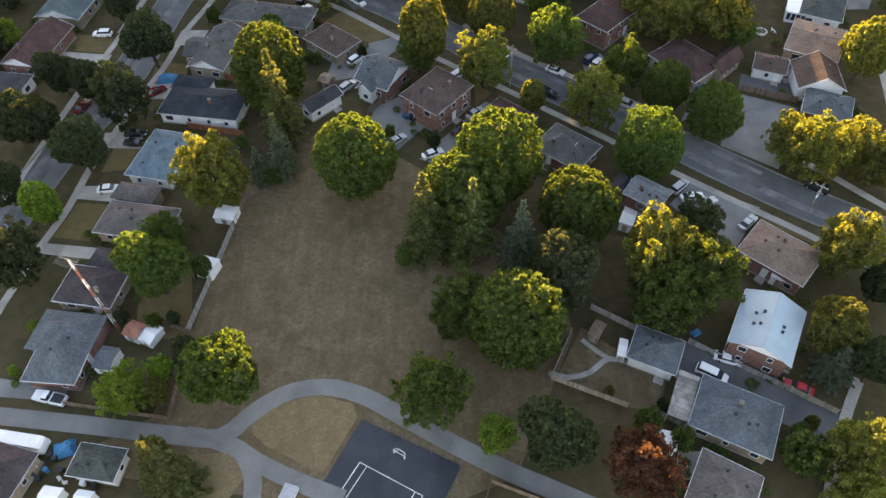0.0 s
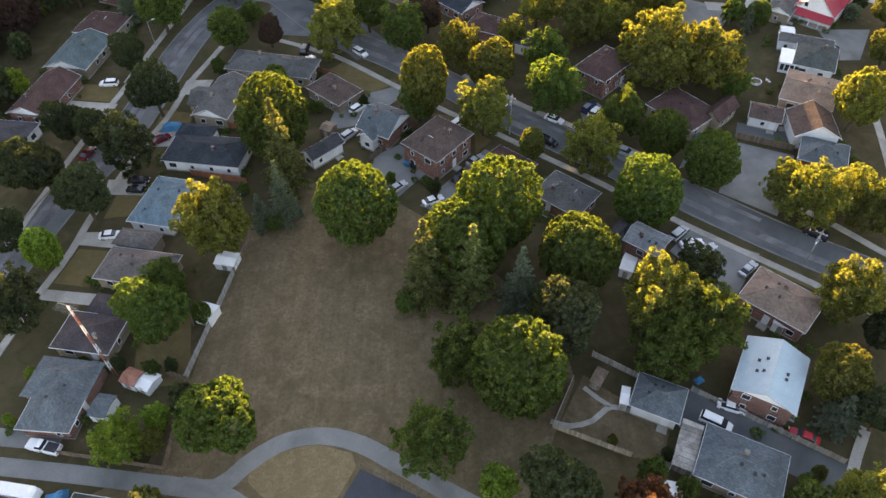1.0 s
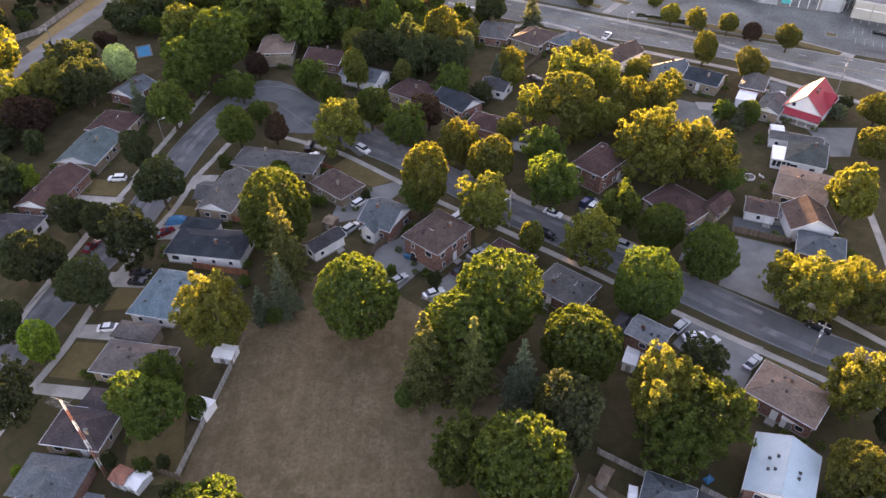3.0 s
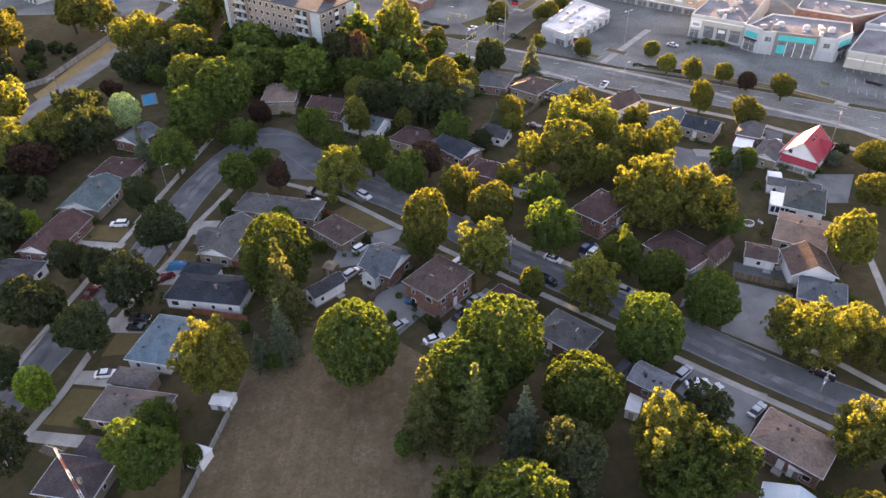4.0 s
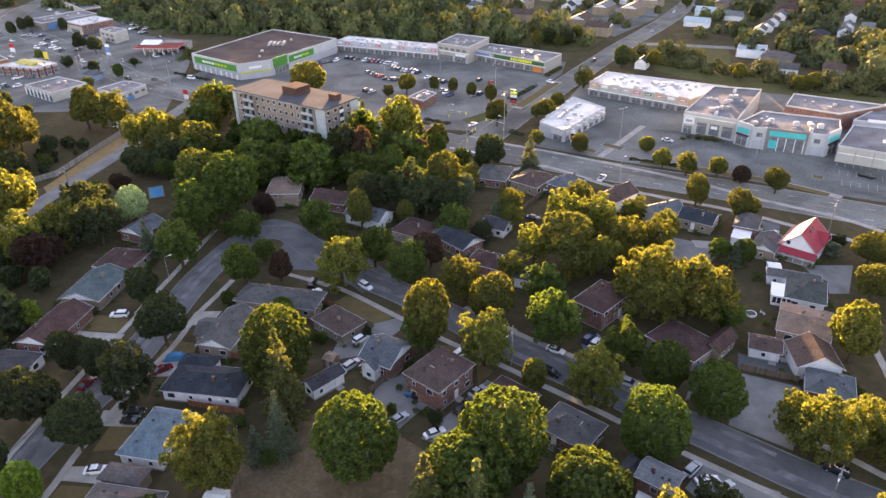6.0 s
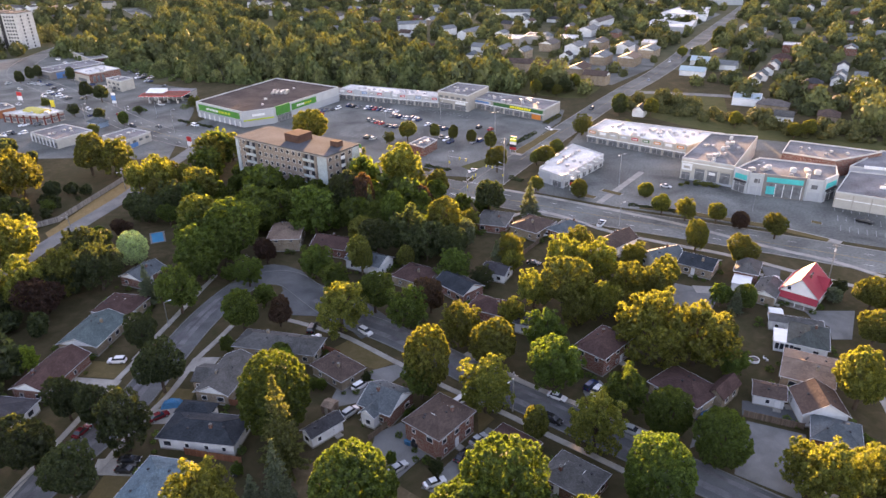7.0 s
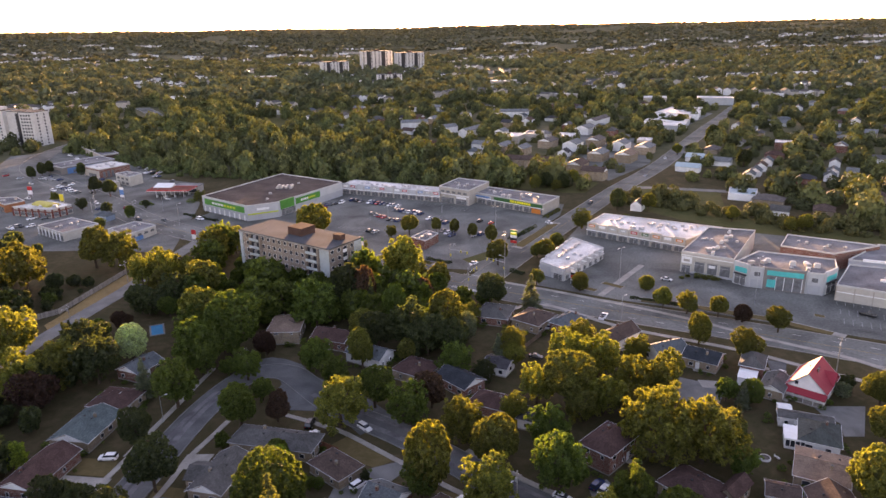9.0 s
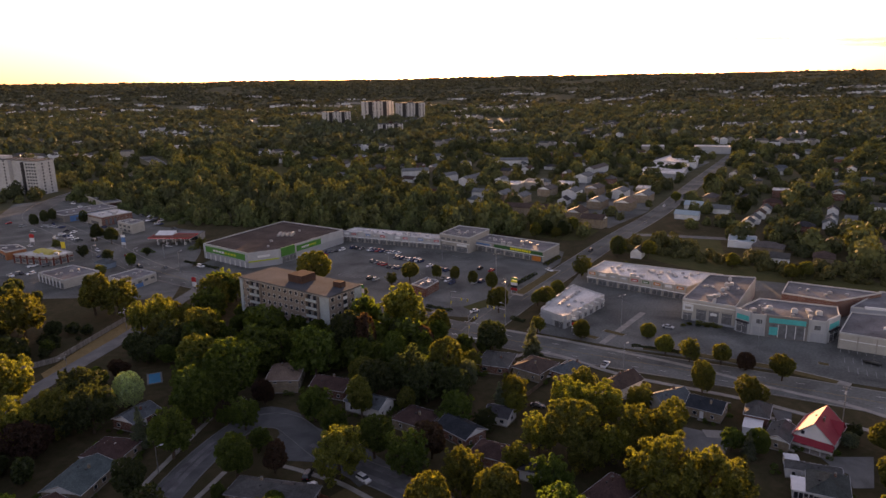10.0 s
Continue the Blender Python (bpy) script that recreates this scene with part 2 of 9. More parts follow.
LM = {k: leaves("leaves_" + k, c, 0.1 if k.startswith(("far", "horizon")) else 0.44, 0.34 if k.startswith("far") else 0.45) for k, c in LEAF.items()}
PAINT = {"white": (0.75, 0.76, 0.78), "silver": (0.42, 0.44, 0.46), "black": (0.015, 0.016, 0.018), "red": (0.35, 0.02, 0.025), "darkred": (0.14, 0.012, 0.016),
         "navy": (0.02, 0.035, 0.10), "blue": (0.04, 0.12, 0.28), "grey": (0.15, 0.155, 0.16)}
PM = {k: surface("car_paint_" + k, c, 0.25, vary=0.03, stain=0.06, bump=0.0) for k, c in PAINT.items()}


# ---------------------------------------------------------------- mesh tools
BOXF = ((0, 3, 2, 1), (4, 5, 6, 7), (0, 1, 5, 4), (1, 2, 6, 5), (2, 3, 7, 6), (3, 0, 4, 7))


def mesh_of(name, verts, faces, material=None):
    me = bpy.data.meshes.new(name)
    me.from_pydata([tuple(map(float, v)) for v in verts], [], [tuple(f) for f in faces])
    if material is not None:
        me.materials.append(material)
    me.update()
    return me


def tube(a, b, r, sides=8, r1=None):
    a, b = Vector(a), Vector(b)
    q = (b - a).to_track_quat("Z", "Y")
    v = [tuple(p + q @ Vector((rr * math.cos(2 * math.pi * i / sides), rr * math.sin(2 * math.pi * i / sides), 0))) for p, rr in ((a, r), (b, r if r1 is None else r1)) for i in range(sides)]
    f = [(i, (i + 1) % sides, sides + (i + 1) % sides, sides + i) for i in range(sides)] + [tuple(range(sides - 1, -1, -1)), tuple(range(sides, 2 * sides))]
    return v, f


def boxes(*specs):
    """Joined boxes, each (cx, cy, z0, sx, sy, sz) standing on z0."""
    v, f = [], []
    for cx, cy, z0, sx, sy, sz in specs:
        k = len(v)
        for z in (z0, z0 + sz):
            v += [(cx - sx / 2, cy - sy / 2, z), (cx + sx / 2, cy - sy / 2, z), (cx + sx / 2, cy + sy / 2, z), (cx - sx / 2, cy + sy / 2, z)]
        f += [tuple(k + i for i in q) for q in BOXF]
    return v, f


def part(name, geo, material, parent=None, label="", at=None):
    """One mesh object, from (verts, faces) or an existing mesh, under a thing or a part."""
    me = geo if isinstance(geo, bpy.types.Mesh) else mesh_of(name, geo[0], geo[1], material)
    ob = new(name, me)
    ob.parent = parent
    if at is not None:
        ob.matrix_basis = at
    if label:
        tagged(ob, label)
    return ob


def empty(name, m, label, category, group="", kind=""):
    ob = new(name)
    ob.empty_display_size = 0.5
    ob.matrix_basis = m
    return tagged(ob, label, category, group, kind)


def prism(points, z0, z1):
    """An upright block over a footprint given counter-clockwise."""
    n = len(points)
    v = [(x, y, z0) for x, y in points] + [(x, y, z1) for x, y in points]
    f = [tuple(range(n - 1, -1, -1)), tuple(range(n, 2 * n))] + [(i, (i + 1) % n, n + (i + 1) % n, n + i) for i in range(n)]
    return v, f


def ccw(points):
    a = sum(p[0] * q[1] - q[0] * p[1] for p, q in zip(points, points[1:] + points[:1]))
    return points if a > 0 else points[::-1]


def smooth(points, step=2.0):
    """A Catmull-Rom line through the points."""
    p = [np.array(q, float) for q in points]
    p = [2 * p[0] - p[1]] + p + [2 * p[-1] - p[-2]]
    out = []
    for a, b, c, d in zip(p, p[1:], p[2:], p[3:]):
        n = max(2, int(np.linalg.norm(c - b) / step))
        for i in range(n):
            t = i / n
            out.append(0.5 * (2 * b + (c - a) * t + (2 * a - 5 * b + 4 * c - d) * t * t + (3 * b - a - 3 * c + d) * t ** 3))
    out.append(p[-2])
    return np.array(out)


def ribbon(line, left, right, z0, z1):
    """A strip along a line, from the offset left to the offset right of it (left is positive), with a box section."""
    d = np.gradient(line, axis=0)
    d /= np.linalg.norm(d, axis=1)[:, None]
    nrm = np.stack([-d[:, 1], d[:, 0]], 1)
    a, b = line + nrm * left, line + nrm * right
    n = len(line)
    v = [(*q, z0) for q in a] + [(*q, z0) for q in b] + [(*q, z1) for q in b] + [(*q, z1) for q in a]
    f = []
    for i in range(n - 1):
        f += [(3 * n + i, 2 * n + i, 2 * n + i + 1, 3 * n + i + 1), (i, 3 * n + i, 3 * n + i + 1, i + 1), (n + i, n + i + 1, 2 * n + i + 1, 2 * n + i)]
    f += [(0, n, 2 * n, 3 * n), (n - 1, 4 * n - 1, 3 * n - 1, 2 * n - 1)]
    return v, f


def inside(x, y, poly):
    """Which of the points lie inside the polygon."""
    x, y = np.asarray(x), np.asarray(y)
    r = np.zeros(x.shape, bool)
    for (x1, y1), (x2, y2) in zip(poly, poly[1:] + poly[:1]):
        hit = (y1 > y) != (y2 > y)
        with np.errstate(divide="ignore", invalid="ignore"):
            r ^= hit & (x < (x2 - x1) * (y - y1) / (y2 - y1 + 1e-12) + x1)
    return r


# ---------------------------------------------------------------- ground
def land(x, y):
    """Height of the ground: flat near by, rising to far wooded ridges."""
    r = math.hypot(x, y)
    u = min(1.0, max(0.0, (r - 2300) / 2500))
    if u == 0:
        return 0.0
    z = 88 * u * u * (3 - 2 * u) + u * 12 * noise.noise((x / 700, y / 700, 3.1)) + u * u * 6 * noise.noise((x / 160, y / 160, 1.7))
    ridge = noise.noise((x / 420, y / 130, 5.3))
    return z + u * (1 - .5 * u) * 9 * abs(ridge)


def build_ground():
    """One sheet out to the far hills."""
    rings = np.concatenate([np.linspace(0, 400, 9)[1:], np.linspace(450, 2200, 24), np.linspace(2250, 4930, 62)])
    n = 540
    v = [(0.0, 0.0, 0.0)]
    for r in rings:
        for k in range(n):
            a = 2 * math.pi * k / n
            x, y = r * math.sin(a), r * math.cos(a)
            v.append((x, y, land(x, y)))
    f = [(0, 1 + (k + 1) % n, 1 + k) for k in range(n)]
    for i in range(len(rings) - 1):
        a, b = 1 + i * n, 1 + (i + 1) * n
        f += [(a + k, a + (k + 1) % n, b + (k + 1) % n, b + k) for k in range(n)]
    ob = part("ground", (v, f), M["ground"])
    ob.data.materials.append(M["wooded"])
    for face in ob.data.polygons:
        if face.center.y > 0 and math.hypot(face.center.x, face.center.y) > 520:
            face.material_index = 1
    tagged(ob, "flat suburban ground of dry lawn and earth, rising to far wooded hills", "ground", kind="structure")


build_ground()


def slab(name, points, z, material, label, category="ground", z0=-0.2):
    return tagged(part(name, prism(ccw(list(points)), z0, z), material), label, category, kind="structure")


ROADS = {}


def street(name, points, width, label, material="asphalt", kerb=True, walk_left=None, walk_right=None, z=0.05, kerb_width=0.3, kerb_material="concrete"):
    line = smooth(points)
    ROADS[name] = tagged(part(name, ribbon(line, width / 2, -width / 2, -0.1, z), M[material]), label, "road", kind="structure")
    if kerb:
        for s in (1, -1):
            a, b = sorted((s * width / 2, s * (width / 2 + kerb_width)), reverse=True)
            tagged(part("kerb", ribbon(line, a, b, -0.1, z + 0.13), M[kerb_material]), "pale concrete kerb along the road", "kerb", kind="structure")
    for off in (walk_left, walk_right):
        if off is not None:
            tagged(part("pavement", ribbon(line, off + 0.8, off - 0.8, -0.1, 0.14), M["concrete"]), "pale concrete pavement beside the street", "pavement", kind="structure")
    return line


STREET = [(120, 52), (98, 67), (79.6, 80.3), (64.4, 90.8), (48.2, 103.7), (25.3, 121.8), (10.9, 133.3), (-0.9, 144.5), (-15.1, 156.4), (-26, 164), (-36, 173.5), (-43.5, 182.5), (-50.1, 189.5),
          (-57.3, 190.5), (-63.1, 186.0), (-67.2, 175.8), (-70.2, 163.3), (-72.3, 148.1), (-74.2, 131.4), (-77.1, 118.0), (-80.5, 108.0), (-83, 98.2), (-85, 86.7), (-88, 70), (-90, 45)]
ARTERIAL = [(230, 135), (150.7, 185), (136.5, 195), (96.9, 216), (61.8, 233), (33.1, 248), (7.5, 263), (-24, 282), (-75, 310), (-130, 340), (-171.4, 372), (-215.1, 418), (-268, 470), (-322, 526), (-347, 590), (-351, 673), (-346, 735), (-345, 806), (-366, 870), (-420, 960)]
CROSS = [(9.8, 262.0), (31.9, 302.4), (64.2, 358.1), (105.3, 427.5), (157.3, 510), (232.6, 649), (300, 770), (352, 864)]
street("street", STREET, 8.6, "worn grey asphalt residential street", kerb_material="path")
for off, half, x_from, x_to in ((1.3, .9, -40, 100), (-2.6, .6, -30, 60), (.2, .8, -95, -66), (-2.0, .7, -90, -66)):
    stretch = [p for p in smooth(STREET) if x_from < p[0] < x_to and (p[1] < 192 if off > 0 else True)]
    tagged(part("road_patch", ribbon(np.array(stretch), off + half, off - half, 0, .056), M["worn"]), "paler worn strip of patched asphalt", "road patch", kind="structure")
street("arterial_road", ARTERIAL, 17, "wide grey asphalt arterial road", material="lot", z=0.06)
street("cross_street", CROSS, 13, "grey asphalt cross street towards the sunset", material="lot", z=0.075)
street("park_path", [(-110, 51), (-76.4, 46.8), (-57.0, 44.6), (-43.4, 42.9), (-35.6, 42.4), (-31.9, 45.8), (-27.1, 49.4), (-20.9, 50.7), (-14.5, 49.2), (-7.3, 45.2), (-0.3, 41.2), (7.9, 36.9), (17.3, 32.7), (40, 22)],
       2.9, "grey asphalt footpath curving through the park", material="path", kerb=False, z=0.09)
street("path_branch", [(-41, 42.9), (-37.5, 42.3), (-33, 40.8), (-29.8, 38.8), (-23.5, 35.8), (-16, 33)], 2.7, "grey asphalt footpath towards the court", material="path", kerb=False, z=0.085)
street("path_branch", [(-31.7, 40.1), (-29.6, 36.5), (-29.0, 31.8), (-28, 20)], 2.6, "grey asphalt footpath beside the court", material="path", kerb=False, z=0.08)
street("lane", [(-143, 190), (-140.9, 214.1), (-137.7, 232.7), (-132.0, 265.5), (-129, 300), (-124, 340)], 7.0, "pale asphalt lane beside a wooden fence", material="path", kerb=False, z=0.05)
slab("field", [(-41.5, 96), (-31, 109), (-20, 110), (-4, 97), (6, 86), (19, 70), (20, 60), (9, 36), (-6, 30), (-60, 38), (-47, 45.6), (-43.8, 62)], 0.03, M["field"], "open park field of dry brown mown grass", "field")
slab("court", [(-14.2, 45.2), (1.1, 37.8), (-8, 20), (-27, 20)], 0.07, M["court"], "dark coated asphalt games court with white lines", "court")


# ---------------------------------------------------------------- houses
CACHE = {}


def cached(key, make):
    if key not in CACHE:
        CACHE[key] = make()
    return CACHE[key]


def ring(w, h, t, deep):
    """An upright rectangular frame in one piece."""
    v = []
    for y in (-deep / 2, deep / 2):
        v += [(-w / 2 - t, y, 0), (w / 2 + t, y, 0), (w / 2 + t, y, h + 2 * t), (-w / 2 - t, y, h + 2 * t), (-w / 2, y, t), (w / 2, y, t), (w / 2, y, h + t), (-w / 2, y, h + t)]
    f = []
    for i in range(4):
        j = (i + 1) % 4
        f += [(i, j, 4 + j, 4 + i), (8 + j, 8 + i, 12 + i, 12 + j), (j, i, 8 + i, 8 + j), (4 + i, 4 + j, 12 + j, 12 + i)]
    return v, f


def window(parent, x, y, z, turn, w, h, frame_material="white"):
    """A framed window on a wall: the frame stands proud, the pane lies back in it."""
    t = 0.065
    fr = cached(("frame", w, h, frame_material), lambda: mesh_of("window", *ring(w, h, t, 0.1), M[frame_material]))
    pane = cached(("pane", w, h), lambda: mesh_of("pane", *boxes((0, 0.01, t, w, 0.03, h)), M["glass"]))
    ob = part("window", fr, None, parent, at=pose(x, y, z, 0, 0, turn))
    part("pane", pane, None, ob)
    return ob


def roof_geo(L, W, e, rise, shape):
    t, x, y = 0.16, L / 2, W / 2
    if shape == "gable":            # two sloping slabs, open at the gables
        prof = ((-y, e), (-y, e + t), (0, e + t + rise), (y, e + t), (y, e), (0, e + rise))
        v = [(s * x, py, pz) for s in (-1, 1) for py, pz in prof]
        f = [(i, i + 6, (i + 1) % 6 + 6, (i + 1) % 6) for i in range(6)]
        return v, [q[::-1] for q in f] + [(0, 5, 2, 1), (5, 4, 3, 2), (6, 7, 8, 11), (11, 8, 9, 10)]
    v = [(-x, -y, e), (x, -y, e), (x, y, e), (-x, y, e), (-x, -y, e + t), (x, -y, e + t), (x, y, e + t), (-x, y, e + t)]
    r = max(0.15, x - y)
    v += [(-r, 0, e + t + rise), (r, 0, e + t + rise)]
    f = [(3, 2, 1, 0), (0, 1, 5, 4), (1, 2, 6, 5), (2, 3, 7, 6), (3, 0, 4, 7), (4, 5, 9, 8), (6, 7, 8, 9), (5, 6, 9), (7, 4, 8)]
    return v, f


def house(x, y, turn, L, W, eave, rise, shape, roof, wall, seed=0, chimney=True, vents=3, far=False, gablet=False):
    if shape == "hip" and W > L:
        L, W, turn = W, L, turn + 90
    rng = random.Random(round(x * 31 + y * 17))
    storeys = "two-storey" if eave > 4.4 else "single-storey"
    garage = L < 9.2 and wall == "white"
    h = empty("garage" if garage else "house", pose(x, y, 0, 0, 0, turn),
              "%s %s %s with a %s %s roof" % (storeys, WALL_WORDS[wall], "garage" if garage else "house", ROOF_WORDS[roof], "hipped" if shape == "hip" else "gabled"),
              "garage" if garage else "house", "houses of the neighbourhood")
    hx, hy = L / 2 - 0.45, W / 2 - 0.45
    v, f = boxes((0, 0, -0.2, 2 * hx, 2 * hy, eave + 0.2))
    if shape == "gable":
        k = len(v)
        top = eave + 0.05 + rise * (1 - 0.45 / (W / 2))
        v += [(-hx, 0, top), (hx, 0, top)]
        f = [q for q in f if q != BOXF[1]]
        f += [(4, 7, k), (5, k + 1, 6), (4, k, k + 1, 5), (7, 6, k + 1, k)]
        for s in (-1, 1):
            e = .03
            gx = s * hx
            pv = [(gx + o, yy, zz) for o in (s * .04, -s * .02) for yy, zz in ((-hy + .35, eave + .1), (hy - .35, eave + .1), (0, top - .25))]
            part("gable_panel", (pv, [(0, 1, 2), (5, 4, 3), (0, 3, 4, 1), (1, 4, 5, 2), (2, 5, 3, 0)]), M["white"], h, "white boarded gable")
    part("wall", (v, f), WM[wall], h)
    ro = part("roof", roof_geo(L, W, eave, rise, shape), RM[roof], h)
    g = 0.08
    if far:
        return h
    if shape == "hip":
        part("gutter", boxes((0, -W / 2 - g / 2, eave, L + 2 * g, g, 0.15), (0, W / 2 + g / 2, eave, L + 2 * g, g, 0.15),
                             (-L / 2 - g / 2, 0, eave, g, W, 0.15), (L / 2 + g / 2, 0, eave, g, W, 0.15)), M["gutter"], h, "pale gutter along the eaves")
    else:
        for s in (-1, 1):
            part("gutter", boxes((0, s * (W / 2 + g / 2), eave, L, g, 0.15)), M["gutter"], h, "pale gutter along the eaves")
            bv = [(bx, by, bz + o) for bx in (s * L / 2, s * (L / 2 + g)) for by, bz in ((-W / 2 - g, eave), (0, eave + rise), (W / 2 + g, eave)) for o in (0, .18)]
            part("barge_board", (bv, [(0, 2, 3, 1), (2, 4, 5, 3), (7, 9, 8, 6), (9, 11, 10, 8), (1, 3, 9, 7), (3, 5, 11, 9), (6, 8, 2, 0), (8, 10, 4, 2), (0, 1, 7, 6), (4, 10, 11, 5)]), M["gutter"], h, "pale board along the gable edge")
    part("foundation", boxes((0, 0, -0.2, 2 * hx + 0.1, 2 * hy + 0.1, 0.55)), M["concrete"], h)
    top = eave + 0.16 + rise
    r0 = max(0.15, L / 2 - W / 2) if shape == "hip" else L / 2
    caps = [((-r0, 0, top), (r0, 0, top))]
    if shape == "hip":
        caps += [((sx * r0, 0, top), (sx * L / 2, sy * W / 2, eave + .16)) for sx in (-1, 1) for sy in (-1, 1)]
    cv, cf = [], []
    for p, q in caps:
        tv, tf = tube(p, q, .08, 4)
        cf += [tuple(i + len(cv) for i in face) for face in tf]
        cv += list(tv)
    part("ridge_cap", (cv, cf), RM[roof], ro)

    def on_roof(px, py):
        run = W / 2
        zz = rise * (1 - abs(py) / run)
        if shape == "hip":
            zz = min(zz, rise * (L / 2 - abs(px)) / run)
        return eave + 0.16 + zz
    if chimney and not garage and rng.random() < .7:
        cx, cy = rng.uniform(-0.25, 0.25) * L, rng.choice((-1, 1)) * W * rng.uniform(0.1, 0.2)
        c = part("chimney", boxes((0, 0, -0.8, 0.6, 0.5, 1.7)), WM["brick" if wall != "buff" else "buff"], ro, at=pose(cx, cy, on_roof(cx, cy)))
        part("cap", boxes((0, 0, 0.9, 0.7, 0.6, 0.08), (0, 0, 0.98, 0.22, 0.22, 0.22)), M["path"], c)
    if shape == "hip" and gablet:
        r0, top, sl = max(.15, L / 2 - W / 2), eave + .16 + rise, rise / (W / 2)
        for s in (-1, 1):
            x0, x1, hw = s * r0, s * (r0 + 1.0), .85
            z1 = top - hw * sl
            gl = part("gablet", ([(x0 - s * .1, 0, top + .03), (x1, 0, top + .03), (x1, -hw, z1), (x1, hw, z1), (x0 - s * .1, -hw, z1), (x0 - s * .1, hw, z1)], [(0, 1, 2, 4), (1, 0, 5, 3), (1, 3, 2)]), RM[roof], ro)
            part("vent_panel", ([(x1 + s * .05, 0, top - .08), (x1 + s * .05, -hw * .85, z1 + .06), (x1 + s * .05, hw * .85, z1 + .06), (x1 - s * .05, 0, top - .08), (x1 - s * .05, -hw * .85, z1 + .06), (x1 - s * .05, hw * .85, z1 + .06)],
                                [(0, 1, 2), (5, 4, 3), (0, 3, 4, 1), (1, 4, 5, 2), (2, 5, 3, 0)]), M["white"], gl, "small white gable vent panel")
    vent = cached("vent", lambda: mesh_of("roof_vent", *boxes((0, 0, -0.15, 0.34, 0.34, 0.3), (0, 0, 0.15, 0.46, 0.46, 0.1)), M["dark"]))
    for _ in range(vents):
        px, py = rng.uniform(-0.3, 0.3) * L, rng.choice((-1, 1)) * W * rng.uniform(0.08, 0.25)
        part("roof_vent", vent, None, ro, at=pose(px, py, on_roof(px, py)))
    levels = (0.95,) if eave < 4.4 else (0.95, 3.55)
    for z in levels:
        for side, span, off in ((0, hx, -hy), (180, hx, -hy), (90, hy, -hx), (-90, hy, -hx)):
            n = max(1, int(span * 2 / 3.6))
            for i in range(n):
                u = (i + 0.5) / n * 2 * span - span + rng.uniform(-0.3, 0.3)
                w, hh = rng.choice(((1.2, 1.1), (1.6, 1.2), (0.8, 1.0)))
                if z > 3 or rng.random() < 0.85:
                    a = radians(side)
                    px, py = u * math.cos(a) - (off - 0.04) * math.sin(a), u * math.sin(a) + (off - 0.04) * math.cos(a)
                    window(h, px, py, z, side, w, min(hh, eave - z - 0.35))
    side = rng.choice((0, 180))
    a = radians(side)
    dx = rng.uniform(-0.3, 0.3) * L
    door = cached("door", lambda: mesh_of("door", *boxes((0, 0, 0.35, 0.95, 0.12, 2.05), (0, 0.0, 0.3, 1.15, 0.08, 2.2)), M["white"]))
    d = part("door", door, None, h, "white front door", at=pose(dx * math.cos(a) + (hy + 0.03) * math.sin(a), dx * math.sin(a) - (hy + 0.03) * math.cos(a), 0, 0, 0, side))
    part("step", boxes((0, -0.7, -0.1, 1.6, 1.3, 0.42)), M["concrete"], d)
    return h


def gable_block(L, W, top, rise):
    """A walled block whose two ends rise to gables."""
    x, y = L / 2, W / 2
    prof = ((-y, -.2), (y, -.2), (y, top), (0, top + rise), (-y, top))
    v = [(sx * x, py, pz) for sx in (-1, 1) for py, pz in prof]
    return v, [(0, 4, 3, 2, 1), (5, 6, 7, 8, 9)] + [(i, (i + 1) % 5, (i + 1) % 5 + 5, i + 5) for i in range(5)]


def wing(h, x, y, turn, L, W, eave, rise, shape, roof, wall):
    """A lower or crossing range of a house, under the same root."""
    if shape == "hip" and W > L:
        L, W, turn = W, L, turn + 90
    m = h.matrix_basis.inverted() @ pose(x, y, 0, 0, 0, turn)
    walls = gable_block(L - .9, W - .9, eave, rise * (1 - .9 / W)) if shape == "gable" else boxes((0, 0, -.2, L - .9, W - .9, eave + .2))
    w = part("wing", walls, WM[wall], h, at=m)
    part("wing_roof", roof_geo(L, W, eave - .03, rise, shape), RM[roof], w)
    for s in (-1, 1):
        window(w, s * L * .2, -W / 2 + .42, .95, 0, 1.2, 1.1)
    return w


# ---------------------------------------------------------------- trees
def leaf_tris(rng, centre, normal, size, along=None):
    """Small leaf sprays of one triangle each."""
    n = len(centre)
    nrm = normal + rng.normal(0, 0.5, (n, 3))
    nrm /= np.linalg.norm(nrm, axis=1)[:, None] + 1e-9
    ref = along if along is not None else rng.normal(0, 1, (n, 3))
    u = ref - nrm * (ref * nrm).sum(1)[:, None]
    u /= np.linalg.norm(u, axis=1)[:, None] + 1e-9
    w = np.cross(nrm, u)
    s = size[:, None]
    long = 1.7 if along is not None else 1.15
    v = np.stack([centre + u * s * long, centre - u * s * 0.6 + w * s * 0.95, centre - u * s * 0.6 - w * s * 0.95], 1).reshape(-1, 3)
    return v, np.arange(3 * n).reshape(-1, 3)


